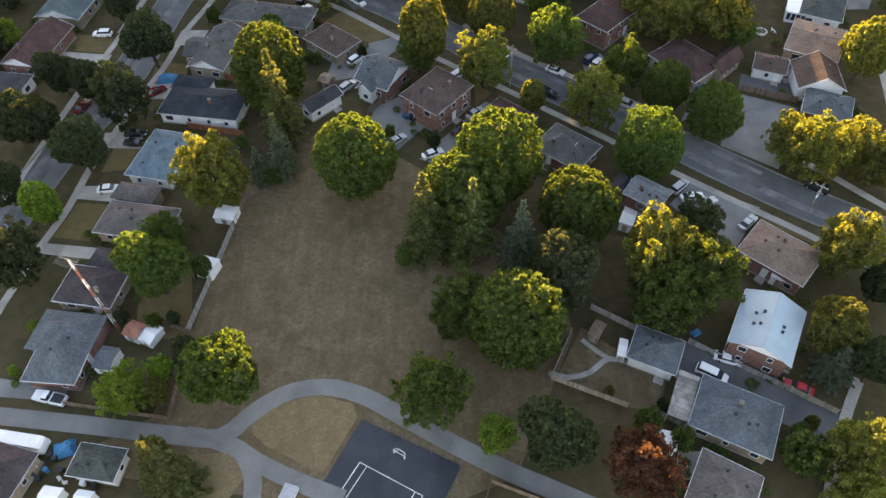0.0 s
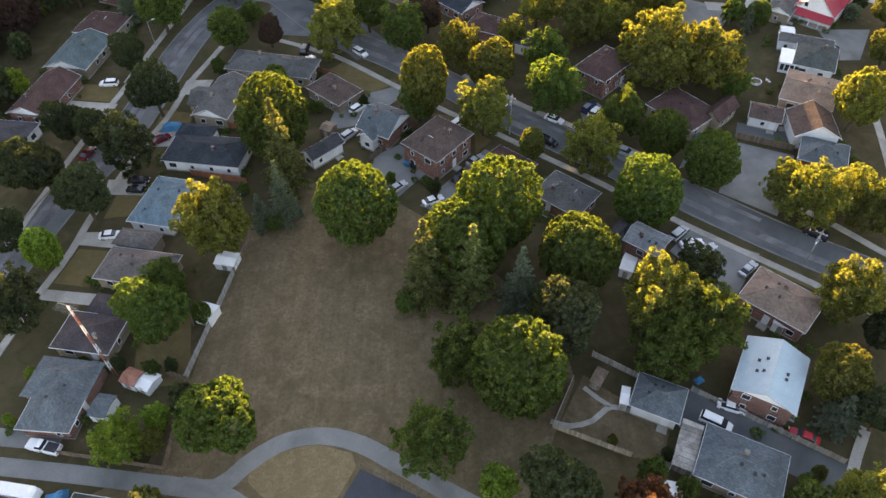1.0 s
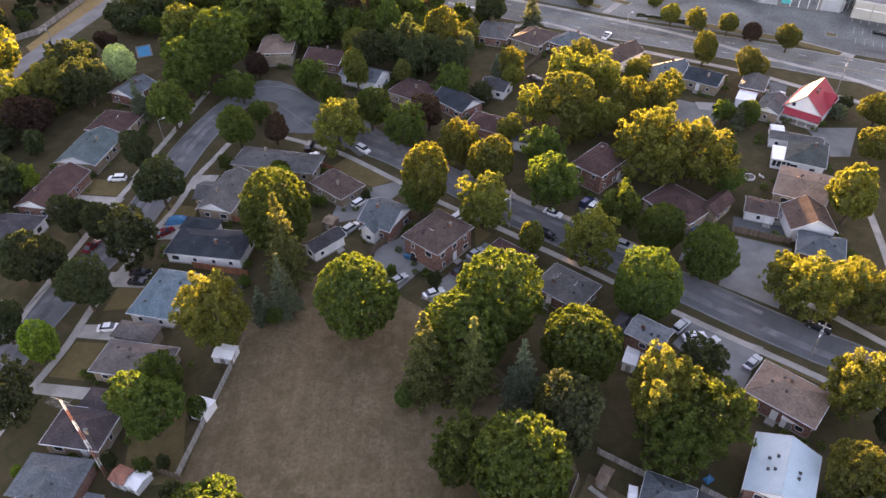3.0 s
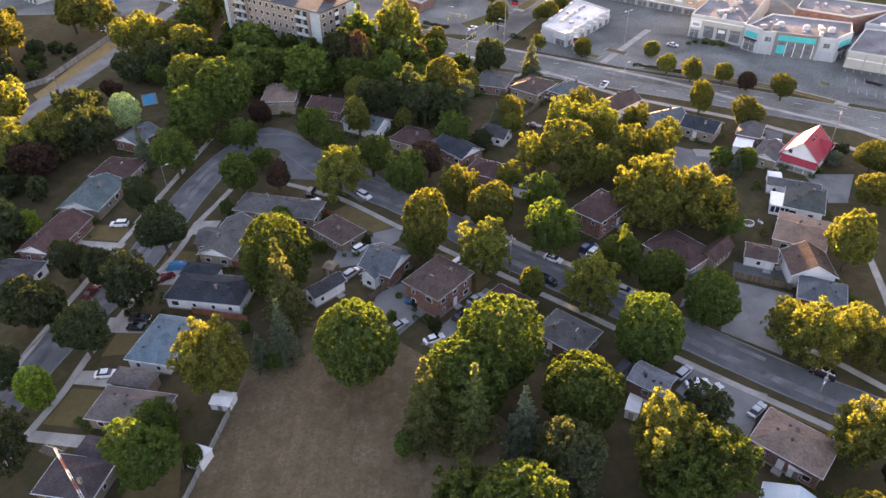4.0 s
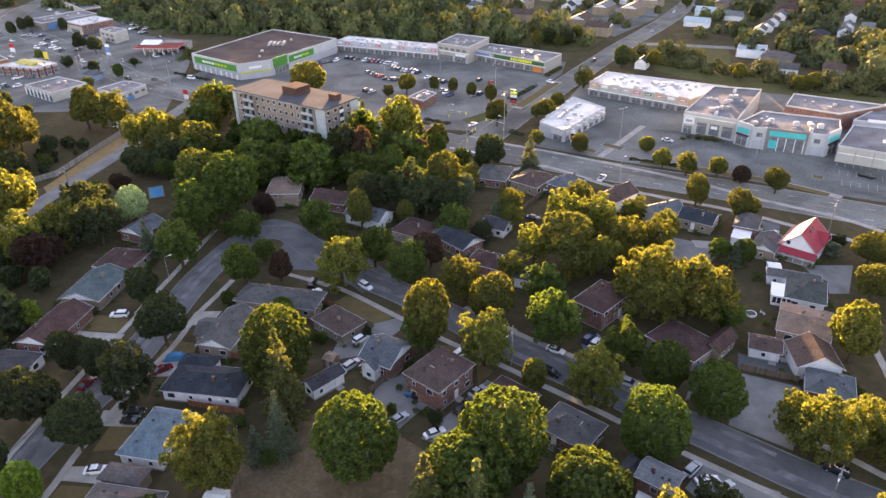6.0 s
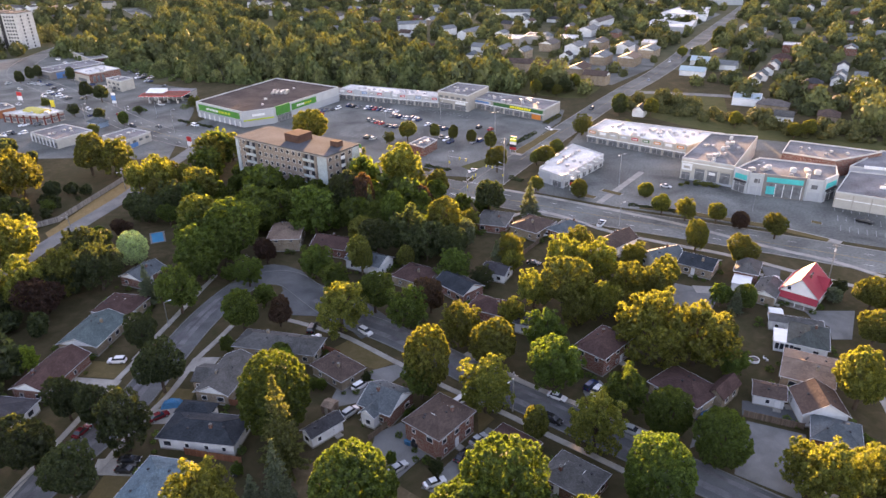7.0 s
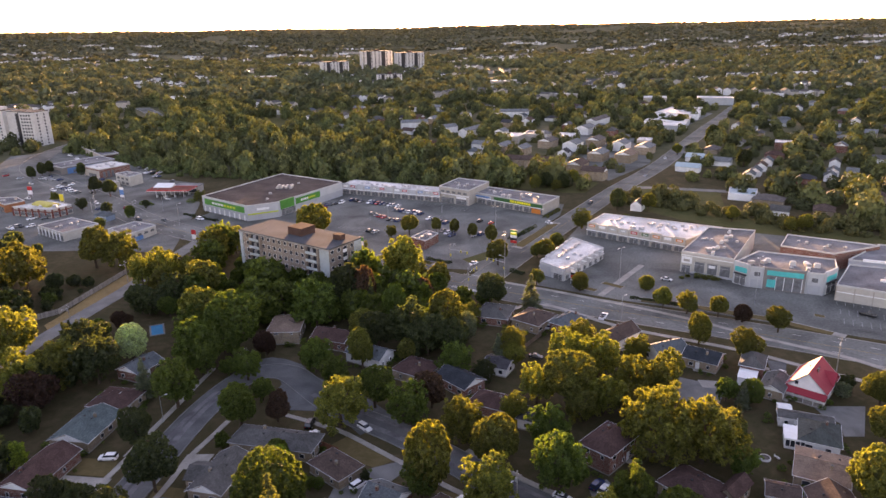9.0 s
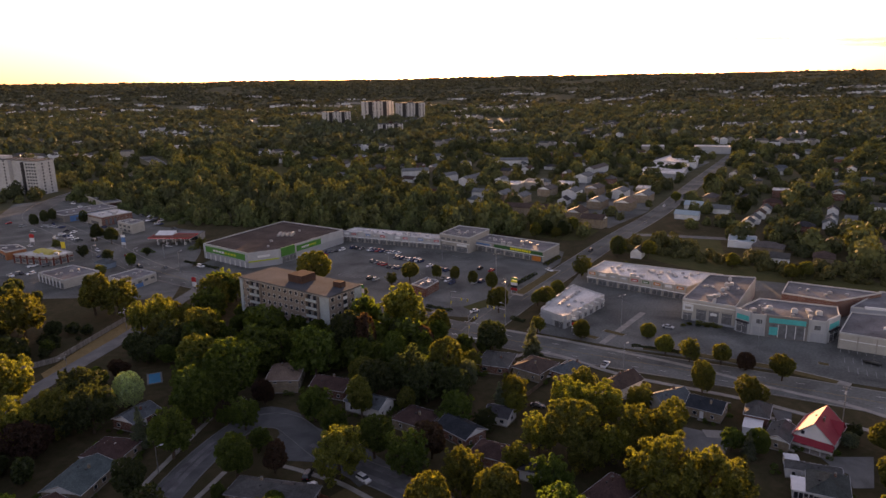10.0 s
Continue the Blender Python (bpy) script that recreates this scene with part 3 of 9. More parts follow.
def crown_geo(seed, kind, count, leaf):
    """A crown about 1 in radius; broad crowns reach 0.5 to 2.5 in height, spruces 0.2 to 4.75."""
    rng = np.random.default_rng(seed)
    if kind == "spruce":
        branches = 170
        zb = (np.arange(branches) + rng.random(branches)) / branches
        zb = np.round(zb ** .8 * 15) / 15 + rng.normal(0, .008, branches)      # whorls
        zb = np.clip(zb, 0.01, 1)
        angle = rng.random(branches) * 2 * math.pi
        length = (0.06 + 0.94 * zb ** .9) * rng.uniform(.72, 1.08, branches)
        pick = rng.choice(branches, count, p=length / length.sum())
        along = rng.random(count) ** .7
        spread = (1 - along * .75) * .17 * (length[pick] + .25)
        rad = length[pick] * along
        side = rng.normal(0, 1, count) * spread * .6
        ca, sa = np.cos(angle[pick]), np.sin(angle[pick])
        hgt = 4.72 - 4.35 * zb[pick] - rad * .32 + .12 * along ** 2 + rng.normal(0, .04, count)
        c = np.stack([rad * ca - side * sa, rad * sa + side * ca, hgt], 1)
        tip = rng.random(count) < .03
        c[tip] = np.stack([rng.normal(0, .04, tip.sum()), rng.normal(0, .04, tip.sum()), rng.uniform(4.3, 4.95, tip.sum())], 1)
        nrm = np.stack([ca * .35, sa * .35, np.full(count, .6)], 1) + rng.normal(0, .45, (count, 3))
        dirs = np.stack([ca - side * sa * 2, sa + side * ca * 2, np.full(count, -.3)], 1)
        return leaf_tris(rng, c, nrm, leaf * rng.uniform(0.5, 1.0, count), dirs)
    lumps = {"round": 420, "airy": 230, "oval": 330, "lobed": 360}[kind]
    i = np.arange(lumps) + .5                       # small tufts spread evenly over a domed crown, then shaken
    zz = 1 - 1.78 * i / lumps
    aa = i * 2.39996 + seed
    flat = np.sqrt(np.maximum(0, 1 - zz * zz))
    d = np.stack([flat * np.cos(aa), flat * np.sin(aa), zz], 1) + rng.normal(0, .07 if kind != "airy" else .16, (lumps, 3))
    d /= np.linalg.norm(d, axis=1)[:, None]
    lobe = np.zeros(lumps)
    for _ in range(5):                              # a few broad lobes and hollows
        q = rng.normal(0, 1, 3)
        lobe += np.sin(d @ q * (2.2 if kind != "airy" else 3.2) + rng.uniform(0, 6))
    lobe *= .035 if kind != "airy" else .07
    reach_lobed = None
    if kind == "lobed":                             # several large boughs, each with its own rounded head
        heads = rng.normal(0, 1, (9, 3))
        heads /= np.linalg.norm(heads, axis=1)[:, None]
        heads[:, 2] = heads[:, 2] * .8 + .15
        heads *= rng.uniform(.34, .56, (9, 1))
        size = rng.uniform(.34, .5, 9)
        dots = d @ heads.T
        under = size ** 2 - (heads ** 2).sum(1) + dots ** 2
        hit = np.where(under > 0, dots + np.sqrt(np.maximum(under, 0)), .5)
        reach_lobed = np.maximum(hit.max(1), .52) * rng.uniform(.93, 1.05, lumps)
    reach = (rng.uniform(0.84, 0.95, lumps) if kind != "airy" else rng.uniform(0.58, 0.95, lumps)) + lobe
    if reach_lobed is not None:
        reach = reach_lobed
    if kind == "airy":
        reach *= np.where(rng.random(lumps) < .12, 1.1, 1)
    pos = d * reach[:, None]
    rad = rng.uniform(0.06, 0.115, lumps) if kind != "airy" else rng.uniform(0.07, 0.15, lumps)
    pick = rng.choice(lumps, count, p=rad ** 2 / (rad ** 2).sum())
    s = rng.normal(0, 1, (count, 3)) + d[pick] * 1.0 + np.array([0, 0, 0.4])
    s /= np.linalg.norm(s, axis=1)[:, None]
    shell = (0.7 + 0.4 * rng.random(count)) if kind != "airy" else rng.uniform(0.4, 1.25, count)
    c = pos[pick] + s * (rad[pick] * shell)[:, None]
    deep = rng.random(count) < .18                  # sparser leaves further in
    c[deep] *= rng.uniform(.7, .92, (deep.sum(), 1))
    c[:, 2] = 1.33 + c[:, 2] * 1.15
    nrm = s * 0.55 + rng.normal(0, .6, (count, 3)) * np.array([1, 1, .7])      # leaves hang at all angles
    v, t = leaf_tris(rng, c, nrm, leaf * rng.uniform(0.6, 1.3, count))
    n_core = min(150, count // 20)
    core = np.random.default_rng(seed + 5).normal(0, 1, (n_core, 3))   # large inner sprays, added to stop sunlight passing through the crown
    core /= np.linalg.norm(core, axis=1)[:, None]
    inner = core * {"round": .68, "oval": .68, "airy": .48, "lobed": .36}[kind] * np.array([1, 1, 1.12]) + np.array([0, 0, 1.33])
    cv, ct = leaf_tris(rng, inner, core * 4, np.full(n_core, .12 if kind in ("airy", "lobed") else .18))
    return np.concatenate([v, cv]), np.concatenate([t, ct + len(v)])


def arrays_mesh(name, v, t, material):
    me = bpy.data.meshes.new(name)
    me.vertices.add(len(v))
    me.vertices.foreach_set("co", np.ascontiguousarray(v, np.float32).ravel())
    me.loops.add(t.size)
    me.loops.foreach_set("vertex_index", np.ascontiguousarray(t, np.int32).ravel())
    me.polygons.add(len(t))
    me.polygons.foreach_set("loop_start", np.arange(0, t.size, 3, dtype=np.int32))
    me.materials.append(material)
    me.update(calc_edges=True)
    return me


def trunk_geo(kind, seed):
    """A tapered trunk with limbs, for a crown of radius 1."""
    rng = random.Random(seed)
    v, f = [], []

    def limb(a, b, r0, r1, sides=7):
        a, b = Vector(a), Vector(b)
        q = (b - a).to_track_quat("Z", "Y")
        k = len(v)
        for p, r in ((a, r0), ((a + b) / 2 + Vector((rng.uniform(-.03, .03), rng.uniform(-.03, .03), 0)), (r0 + r1) / 2), (b, r1)):
            for i in range(sides):
                w = 2 * math.pi * i / sides
                v.append(tuple(p + q @ Vector((r * math.cos(w), r * math.sin(w), 0))))
        for j in range(2):
            for i in range(sides):
                f.append((k + j * sides + i, k + j * sides + (i + 1) % sides, k + (j + 1) * sides + (i + 1) % sides, k + (j + 1) * sides + i))
    if kind == "spruce":
        limb((0, 0, -0.1), (0, 0, 4.6), 0.07, 0.01)
        return v, f
    limb((0, 0, -0.1), (0, 0, 0.9), 0.075, 0.055)
    for i in range(6):
        w = i * 1.05 + rng.uniform(-0.3, 0.3)
        r = rng.uniform(0.35, 0.6)
        limb((0, 0, 0.75 + 0.04 * i), (r * math.cos(w), r * math.sin(w), rng.uniform(1.3, 2.0)), 0.045, 0.012)
    limb((0, 0, 0.85), (0.05, 0, 2.1), 0.05, 0.012)
    return v, f


KIND_WORDS = {"round": "broad rounded maple tree with a dense domed crown", "lobed": "broad leafy tree with several rounded boughs", "airy": "loose spreading leafy tree with gaps in its crown", "oval": "upright oval leafy tree", "spruce": "tall pointed spruce tree"}
LEAF_WORDS = {"green": "mid-green", "lime": "bright green", "olive": "olive-green", "gold": "yellow-green", "dark": "dark green", "copper": "copper-red", "plum": "dark maroon", "pine": "deep green", "blue": "blue-grey", "sage": "pale sage-green", "bluish": "blue-green"}


def tree(x, y, r, top, kind, tone):
    small = r < 3.2
    variant = int(abs(x * 7.3 + y * 3.1)) % 3
    key = ("crown", kind, variant, tone, small)
    near = math.hypot(x, y) < 125 and not small
    far = math.hypot(x, y) > 225
    key += (near, far)
    count = {"round": 5900, "lobed": 5900, "airy": 5200, "oval": 4400, "spruce": 5600}[kind]
    leaf = {"round": 0.066, "lobed": 0.066, "airy": 0.068, "oval": 0.072, "spruce": 0.088}[kind]
    if near:
        count, leaf = int(count * 2.5), leaf * 0.58
    elif not far and not small:
        count, leaf = int(count * 1.85), leaf * 0.69
    if far and not small:
        count, leaf = int(count * .95), leaf * .98
    if small:
        count, leaf = int(count * .55), leaf * 1.3

    def make():
        v, t = crown_geo(variant * 17 + len(kind) * 5 + small, kind, count, leaf)
        return arrays_mesh("crown", v, t, LM[tone])
    crown = cached(key, make)
    trunk = cached(("trunk", kind, variant), lambda: mesh_of("trunk", *trunk_geo(kind, variant), M["bark"]))
    tall = 4.7 if kind == "spruce" else 2.5
    bush = top < 5
    m = pose(x, y, 0, 0, 0, (x * 37 + y * 91) % 360) @ Matrix.Diagonal((r, r, top / tall, 1))
    t = empty("shrub" if bush else "tree", m, "%s %s" % (LEAF_WORDS[tone], "leafy shrub beside the houses" if bush else KIND_WORDS[kind]), "shrub" if bush else "tree", "trees of the neighbourhood")
    part("trunk", trunk, None, t)
    part("crown", crown, None, t)
    return t


# ---------------------------------------------------------------- cars
CAR = {"sedan": (4.6, 1.8, 1.45), "suv": (4.6, 1.85, 1.7), "van": (5.0, 1.95, 1.8), "pickup": (5.6, 1.95, 1.85)}


def loft(sections):
    """Sections (x, half width, z0, z1, half width at the top), joined along x."""
    v, f = [], []
    for x, w, z0, z1, wt in sections:
        zm = z0 + (z1 - z0) * 0.55
        v += [(x, -w * 0.94, z0), (x, -w, zm), (x, -wt, z1), (x, wt, z1), (x, w, zm), (x, w * 0.94, z0)]
    n = len(sections)
    for i in range(n - 1):
        for j in range(6):
            f.append((i * 6 + j, i * 6 + (j + 1) % 6, (i + 1) * 6 + (j + 1) % 6, (i + 1) * 6 + j))
    f += [(5, 4, 3, 2, 1, 0), tuple((n - 1) * 6 + j for j in range(6))]
    return v, [q[::-1] for q in f]


def wheel_geo(r, w, n=14):
    v, f = [], []
    for y in (-w / 2, w / 2):
        for i in range(n):
            a = 2 * math.pi * i / n
            v.append((r * math.cos(a), y, r * math.sin(a)))
    f = [(i, (i + 1) % n, n + (i + 1) % n, n + i) for i in range(n)] + [tuple(range(n - 1, -1, -1)), tuple(range(n, 2 * n))]
    return v, f


def car_master(kind, tone, far=False):
    L, W, H = CAR[kind]
    w, x = W / 2, L / 2
    c = empty("car" if kind != "pickup" else "pickup_truck", pose(0, 0, 0), "%s %s with dark windows and black tyres" % (tone.replace("darkred", "dark red"), {"sedan": "saloon car", "suv": "estate car", "van": "people carrier", "pickup": "pickup truck"}[kind]), "car", "parked and waiting cars")
    belt = 0.62 * H if kind != "sedan" else 0.88
    secs = [(-x, w * .86, .38, belt * .92, w * .72), (-x + .12, w * .96, .26, belt, w * .82), (-x * .55, w, .2, belt, w * .88), (x * .35, w, .2, belt, w * .88), (x * .72, w * .98, .22, belt * .93, w * .82), (x - .1, w * .92, .26, belt * .82, w * .75), (x, w * .8, .36, belt * .66, w * .66)]
    part("body", loft(secs), PM[tone], c)
    if kind == "pickup":
        cab = ((-0.35, 0.95), (-0.1, 0.62))
        part("bed", boxes((-x * .58, 0, belt - .02, x * .72, W * .78, .05)), M["dark"], c, "dark open load bed")
    elif kind == "sedan":
        cab = ((-1.75, 1.05), (-1.0, .3))
    else:
        cab = ((-x + .12, 1.25 if kind == "suv" else 1.6), (-x + .45, .45 if kind == "suv" else .7))
    (a0, a1), (b0, b1) = cab
    g0, g1 = w * .86, w * .68
    t = H - .1
    v = [(a0, -g0, belt - .02), (a1, -g0, belt - .02), (a1, g0, belt - .02), (a0, g0, belt - .02), (b0, -g1, t), (b1, -g1, t), (b1, g1, t), (b0, g1, t)]
    part("glazing", (v, BOXF), M["glass"], c, "dark car glass")
    e = .06
    v = [(b0 - e, -g1 - e, t - .03), (b1 + e, -g1 - e, t - .03), (b1 + e, g1 + e, t - .03), (b0 - e, g1 + e, t - .03), (b0 + .12, -g1 + .06, H), (b1 - .16, -g1 + .06, H), (b1 - .16, g1 - .06, H), (b0 + .12, g1 - .06, H)]
    part("car_roof", (v, BOXF), PM[tone], c)
    tyre = cached("tyre", lambda: mesh_of("tyre", *wheel_geo(.33, .22), M["rubber"]))
    rim = cached("rim", lambda: mesh_of("rim", *wheel_geo(.2, .24, 10), M["steel"]))
    for sx in (-.31, .31):
        for sy in (-1, 1):
            wh = part("wheel", tyre, None, c, at=pose(sx * L, sy * (w - .1), .33))
            if not far:
                part("rim", rim, None, wh)
    if far:
        return c
    lm = cached("headlight", lambda: mesh_of("headlight", *boxes((0, 0, 0, .12, .36, .14)), M["white"]))
    tl = cached("taillight", lambda: mesh_of("taillight", *boxes((0, 0, 0, .1, .3, .18)), PM["red"]))
    for sy in (-1, 1):
        part("headlight", lm, None, c, at=pose(x - .05, sy * w * .55, .56))
        part("taillight", tl, None, c, at=pose(-x + .03, sy * w * .6, .7))
    return c


def car(x, y, turn, kind, tone, z=0.05):
    far = math.hypot(x, y) > 215
    key = ("car", kind, tone, far)
    m = pose(x, y, z, 0, 0, turn)
    if key not in CACHE:
        CACHE[key] = car_master(kind, tone, far)
        CACHE[key].matrix_basis = m
        return CACHE[key]
    return copy_thing(CACHE[key], m)


# ---------------------------------------------------------------- larger buildings
def units(roof, n, rng, poly, z, size=(2.0, 1.5, 1.1)):
    """Rooftop plant boxes spread over a flat roof."""
    c = np.mean(poly, axis=0)
    for i in range(n):
        a, b = rng.randrange(len(poly)), rng.random()
        p = np.array(poly[a]) * (1 - b) + np.array(poly[(a + 1) % len(poly)]) * b
        q = c + (p - c) * rng.uniform(0.15, 0.75)
        s = rng.uniform(0.6, 1.2)
        part("roof_unit", boxes((0, 0, 0, size[0] * s, size[1] * s, size[2] * s), (0, 0, size[2] * s, size[0] * s * .6, size[1] * s * .6, .15)), M["steel"], roof, at=pose(q[0], q[1], z, 0, 0, rng.uniform(0, 90)))


def flat_building(name, points, height, wall, roof, label, category="shop", plants=6, parapet=0.6, rim="gutter", seed=1):
    """A flat-roofed block with a parapet: footprint in world metres."""
    pts = ccw(list(points))
    b = empty(name, pose(0, 0, 0), label, category)
    part("wall", prism(pts, -0.2, height), wall, b)
    c = np.mean(pts, axis=0)
    inner = [tuple(c + (np.array(p) - c) * (1 - 0.35 / max(6.0, np.linalg.norm(np.array(p) - c)))) for p in pts]
    r = part("roof", prism(inner, height - 0.1, height + 0.05), roof, b)
    n = len(pts)
    v = [(*p, height) for p in pts] + [(*p, height) for p in inner] + [(*p, height + parapet) for p in pts] + [(*p, height + parapet) for p in inner]
    f = []
    for i in range(n):
        j = (i + 1) % n
        f += [(i, j, 2 * n + j, 2 * n + i), (n + j, n + i, 3 * n + i, 3 * n + j), (2 * n + i, 2 * n + j, 3 * n + j, 3 * n + i)]
    part("parapet", (v, f), M[rim], b)
    units(r, plants, random.Random(seed), inner, height + 0.05)
    return b


def on_wall(b, name, p, q, s0, s1, z0, z1, material, depth=0.12, label=""):
    """A panel on the wall from p to q, between two fractions of its length and two heights, standing proud of it."""
    p, q = np.array(p, float), np.array(q, float)
    d = q - p
    L = np.linalg.norm(d)
    a = p + d * (s0 + s1) / 2
    turn = math.degrees(math.atan2(d[1], d[0]))
    return part(name, boxes((0, 0, 0, L * (s1 - s0), depth * 2, z1 - z0)), material, b, label, at=pose(a[0], a[1], z0, 0, 0, turn))


def glazed(b, p, q, s0, s1, z0, z1, panes):
    """A shop window on a wall, with white mullions and a transom standing proud of the glass."""
    pane = on_wall(b, "shop_front", p, q, s0, s1, z0, z1, SHOPGLASS, .2)
    L = math.dist(p, q) * (s1 - s0)
    for i in range(0, panes + 1, 2):
        part("mullion", boxes(((i / panes - .5) * L, 0, 0, .1, .54, z1 - z0)), M["rim"], pane)
    part("transom", boxes((0, 0, (z1 - z0) * .72, L, .52, .09)), M["rim"], pane)
    return pane


def shop_fronts(b, p, q, n, h, signs, fascia, glass_top=3.1, steps=True):
    """A run of small shops along one wall: piers, glazed fronts, a stepped fascia and a sign with a plain mark for each."""
    for i in range(n):
        a0, a1 = i / n, (i + 1) / n
        w = a1 - a0
        on_wall(b, "fascia", p, q, a0 + .06 * w, a1 - .06 * w, glass_top + .25, h + .62 + (.5 if steps and i % 2 == 0 else 0), fascia, .35)
        colour = signs[i % len(signs)]
        if colour is not None:
            on_wall(b, "sign_panel", p, q, a0 + .2 * w, a1 - .2 * w, h - 1.1, h + .1, colour, .43)
            on_wall(b, "sign_mark", p, q, a0 + .3 * w, a1 - .3 * w, h - .72, h - .3, M["white"], .47, "plain pale sign mark")
        glazed(b, p, q, a0 + .1 * w, a1 - .1 * w, .25, glass_top, 4)
        on_wall(b, "pier", p, q, a0 - .05 * w if i else a0, a0 + .05 * w, 0, glass_top + .3, STONE, .42)
    on_wall(b, "soffit", p, q, 0, 1, glass_top, glass_top + .25, M["white"], 1.1)


def traffic_signal(x, y, turn, reach):
    """A signal pole whose mast arm carries yellow signal heads over the road."""
    t = empty("traffic_signal", pose(x, y, 0, 0, 0, turn), "grey traffic signal pole with yellow heads on a mast arm", "traffic light", "signals at the crossing")
    part("shaft", tube((0, 0, -.2), (0, 0, 8.6), .14, 8, .08), M["steel"], t)
    arm = part("mast_arm", tube((0, 0, 6.0), (reach, 0, 6.5), .09, 6, .05), M["steel"], t)
    for u in (reach * .62, reach * .96):
        head = part("signal_head", boxes((u, -.2, 5.4, .42, .3, 1.15)), YELLOW, arm, "yellow signal head")
        for k in range(3):
            part("lens", wheel_geo(.13, .1, 10), M["dark"], head, at=pose(u, -.36, 5.6 + k * .36))
    head = part("signal_head", boxes((.3, -.1, 2.9, .4, .3, 1.1)), YELLOW, t, "yellow signal head")
    lamp = part("lamp_arm", tube((0, 0, 8.4), (2.0, 0, 8.8), .05, 6), M["steel"], t)
    part("lamp_head", boxes((2.3, 0, 8.72, .8, .3, .14)), M["white"], lamp)
    return t


def hedge(points, width, height, tone, label="low clipped hedge along the pavement"):
    """A row of bushes along a line: leaf sprays over a rounded section."""
    rng = np.random.default_rng(round(abs(points[0][0] * 7 + points[0][1])))
    line = smooth(points, 1.0)
    n = int(len(line) * 75)
    k = rng.integers(0, len(line) - 1, n)
    f = rng.random((n, 1))
    base = line[k] * (1 - f) + line[k + 1] * f
    d = line[k + 1] - line[k]
    d /= np.linalg.norm(d, axis=1)[:, None] + 1e-9
    a = rng.uniform(-.35, math.pi + .35, n)
    swell = 1 + .22 * np.sin(k * 1.3) + .12 * np.sin(k * .37 + 2)
    out, up = np.cos(a) * width / 2 * swell, np.maximum(.05, np.sin(a) * height * swell)
    c = np.stack([base[:, 0] - d[:, 1] * out, base[:, 1] + d[:, 0] * out, up], 1)
    nrm = np.stack([-d[:, 1] * np.cos(a), d[:, 0] * np.cos(a), np.sin(a) + .4], 1)
    v, t = leaf_tris(rng, c, nrm, rng.uniform(.16, .34, n))
    return tagged(new("hedge", arrays_mesh("hedge", v, t, LM[tone])), label, "hedge")


def filling_station(x, y, turn, L, W):
    """An open canopy on posts over pumps, with a small shop behind."""
    s = empty("filling_station", pose(x, y, 0, 0, 0, turn), "filling station with a red-edged white canopy over its pumps", "filling station")
    part("canopy", boxes((0, 0, 4.6, L, W, .5)), DARKRED, s, "dark red canopy roof")
    part("fascia", ring_box(L, W, .14, 4.5, 5.3), REDP, s, "red canopy edge")
    part("stripe", ring_box(L + .3, W + .3, .04, 4.55, 4.75), M["white"], s, "white stripe on the canopy edge")
    part("sloped_roof", ([(-L * .48, W * .1, 5.2), (-L * .05, W * .1, 5.2), (-L * .05, W * .62, 6.8), (-L * .48, W * .62, 6.8), (-L * .48, W * .62, 5.0), (-L * .05, W * .62, 5.0)], [(0, 1, 2, 3), (3, 2, 5, 4), (0, 3, 4), (1, 5, 2)]), M["white"], s, "white sloping roof panel")
    for i in range(4):
        for w in (-1, 1):
            part("post", boxes(((i - 1.5) * L / 4.6, w * W * .28, 0, .35, .35, 4.6)), M["white"], s)
            part("pump", boxes(((i - 1.5) * L / 4.6 + .8, w * W * .28, 0, .6, .9, 1.7)), M["steel"], s)
    shop = part("shop", boxes((L * .2, W * .95, 0, L * .6, 8, 4.4)), STONE, s)
    part("shop_roof", boxes((L * .2, W * .95, 4.4, L * .6 + .5, 8.5, .4)), GREYROOF, shop)
    part("shop_window", boxes((L * .2, W * .95 - 4.05, .6, L * .5, .15, 2.2)), M["glass"], s)
    return s


def ring_box(L, W, t, z0, z1):
    v = []
    for z in (z0, z1):
        for k in (t, 0):
            x, y = L / 2 + k, W / 2 + k
            v += [(-x, -y, z), (x, -y, z), (x, y, z), (-x, y, z)]
    f = []
    for i in range(4):
        j = (i + 1) % 4
        f += [(i, j, 8 + j, 8 + i), (4 + j, 4 + i, 12 + i, 12 + j), (8 + i, 8 + j, 12 + j, 12 + i), (j, i, 4 + i, 4 + j)]
    return v, f


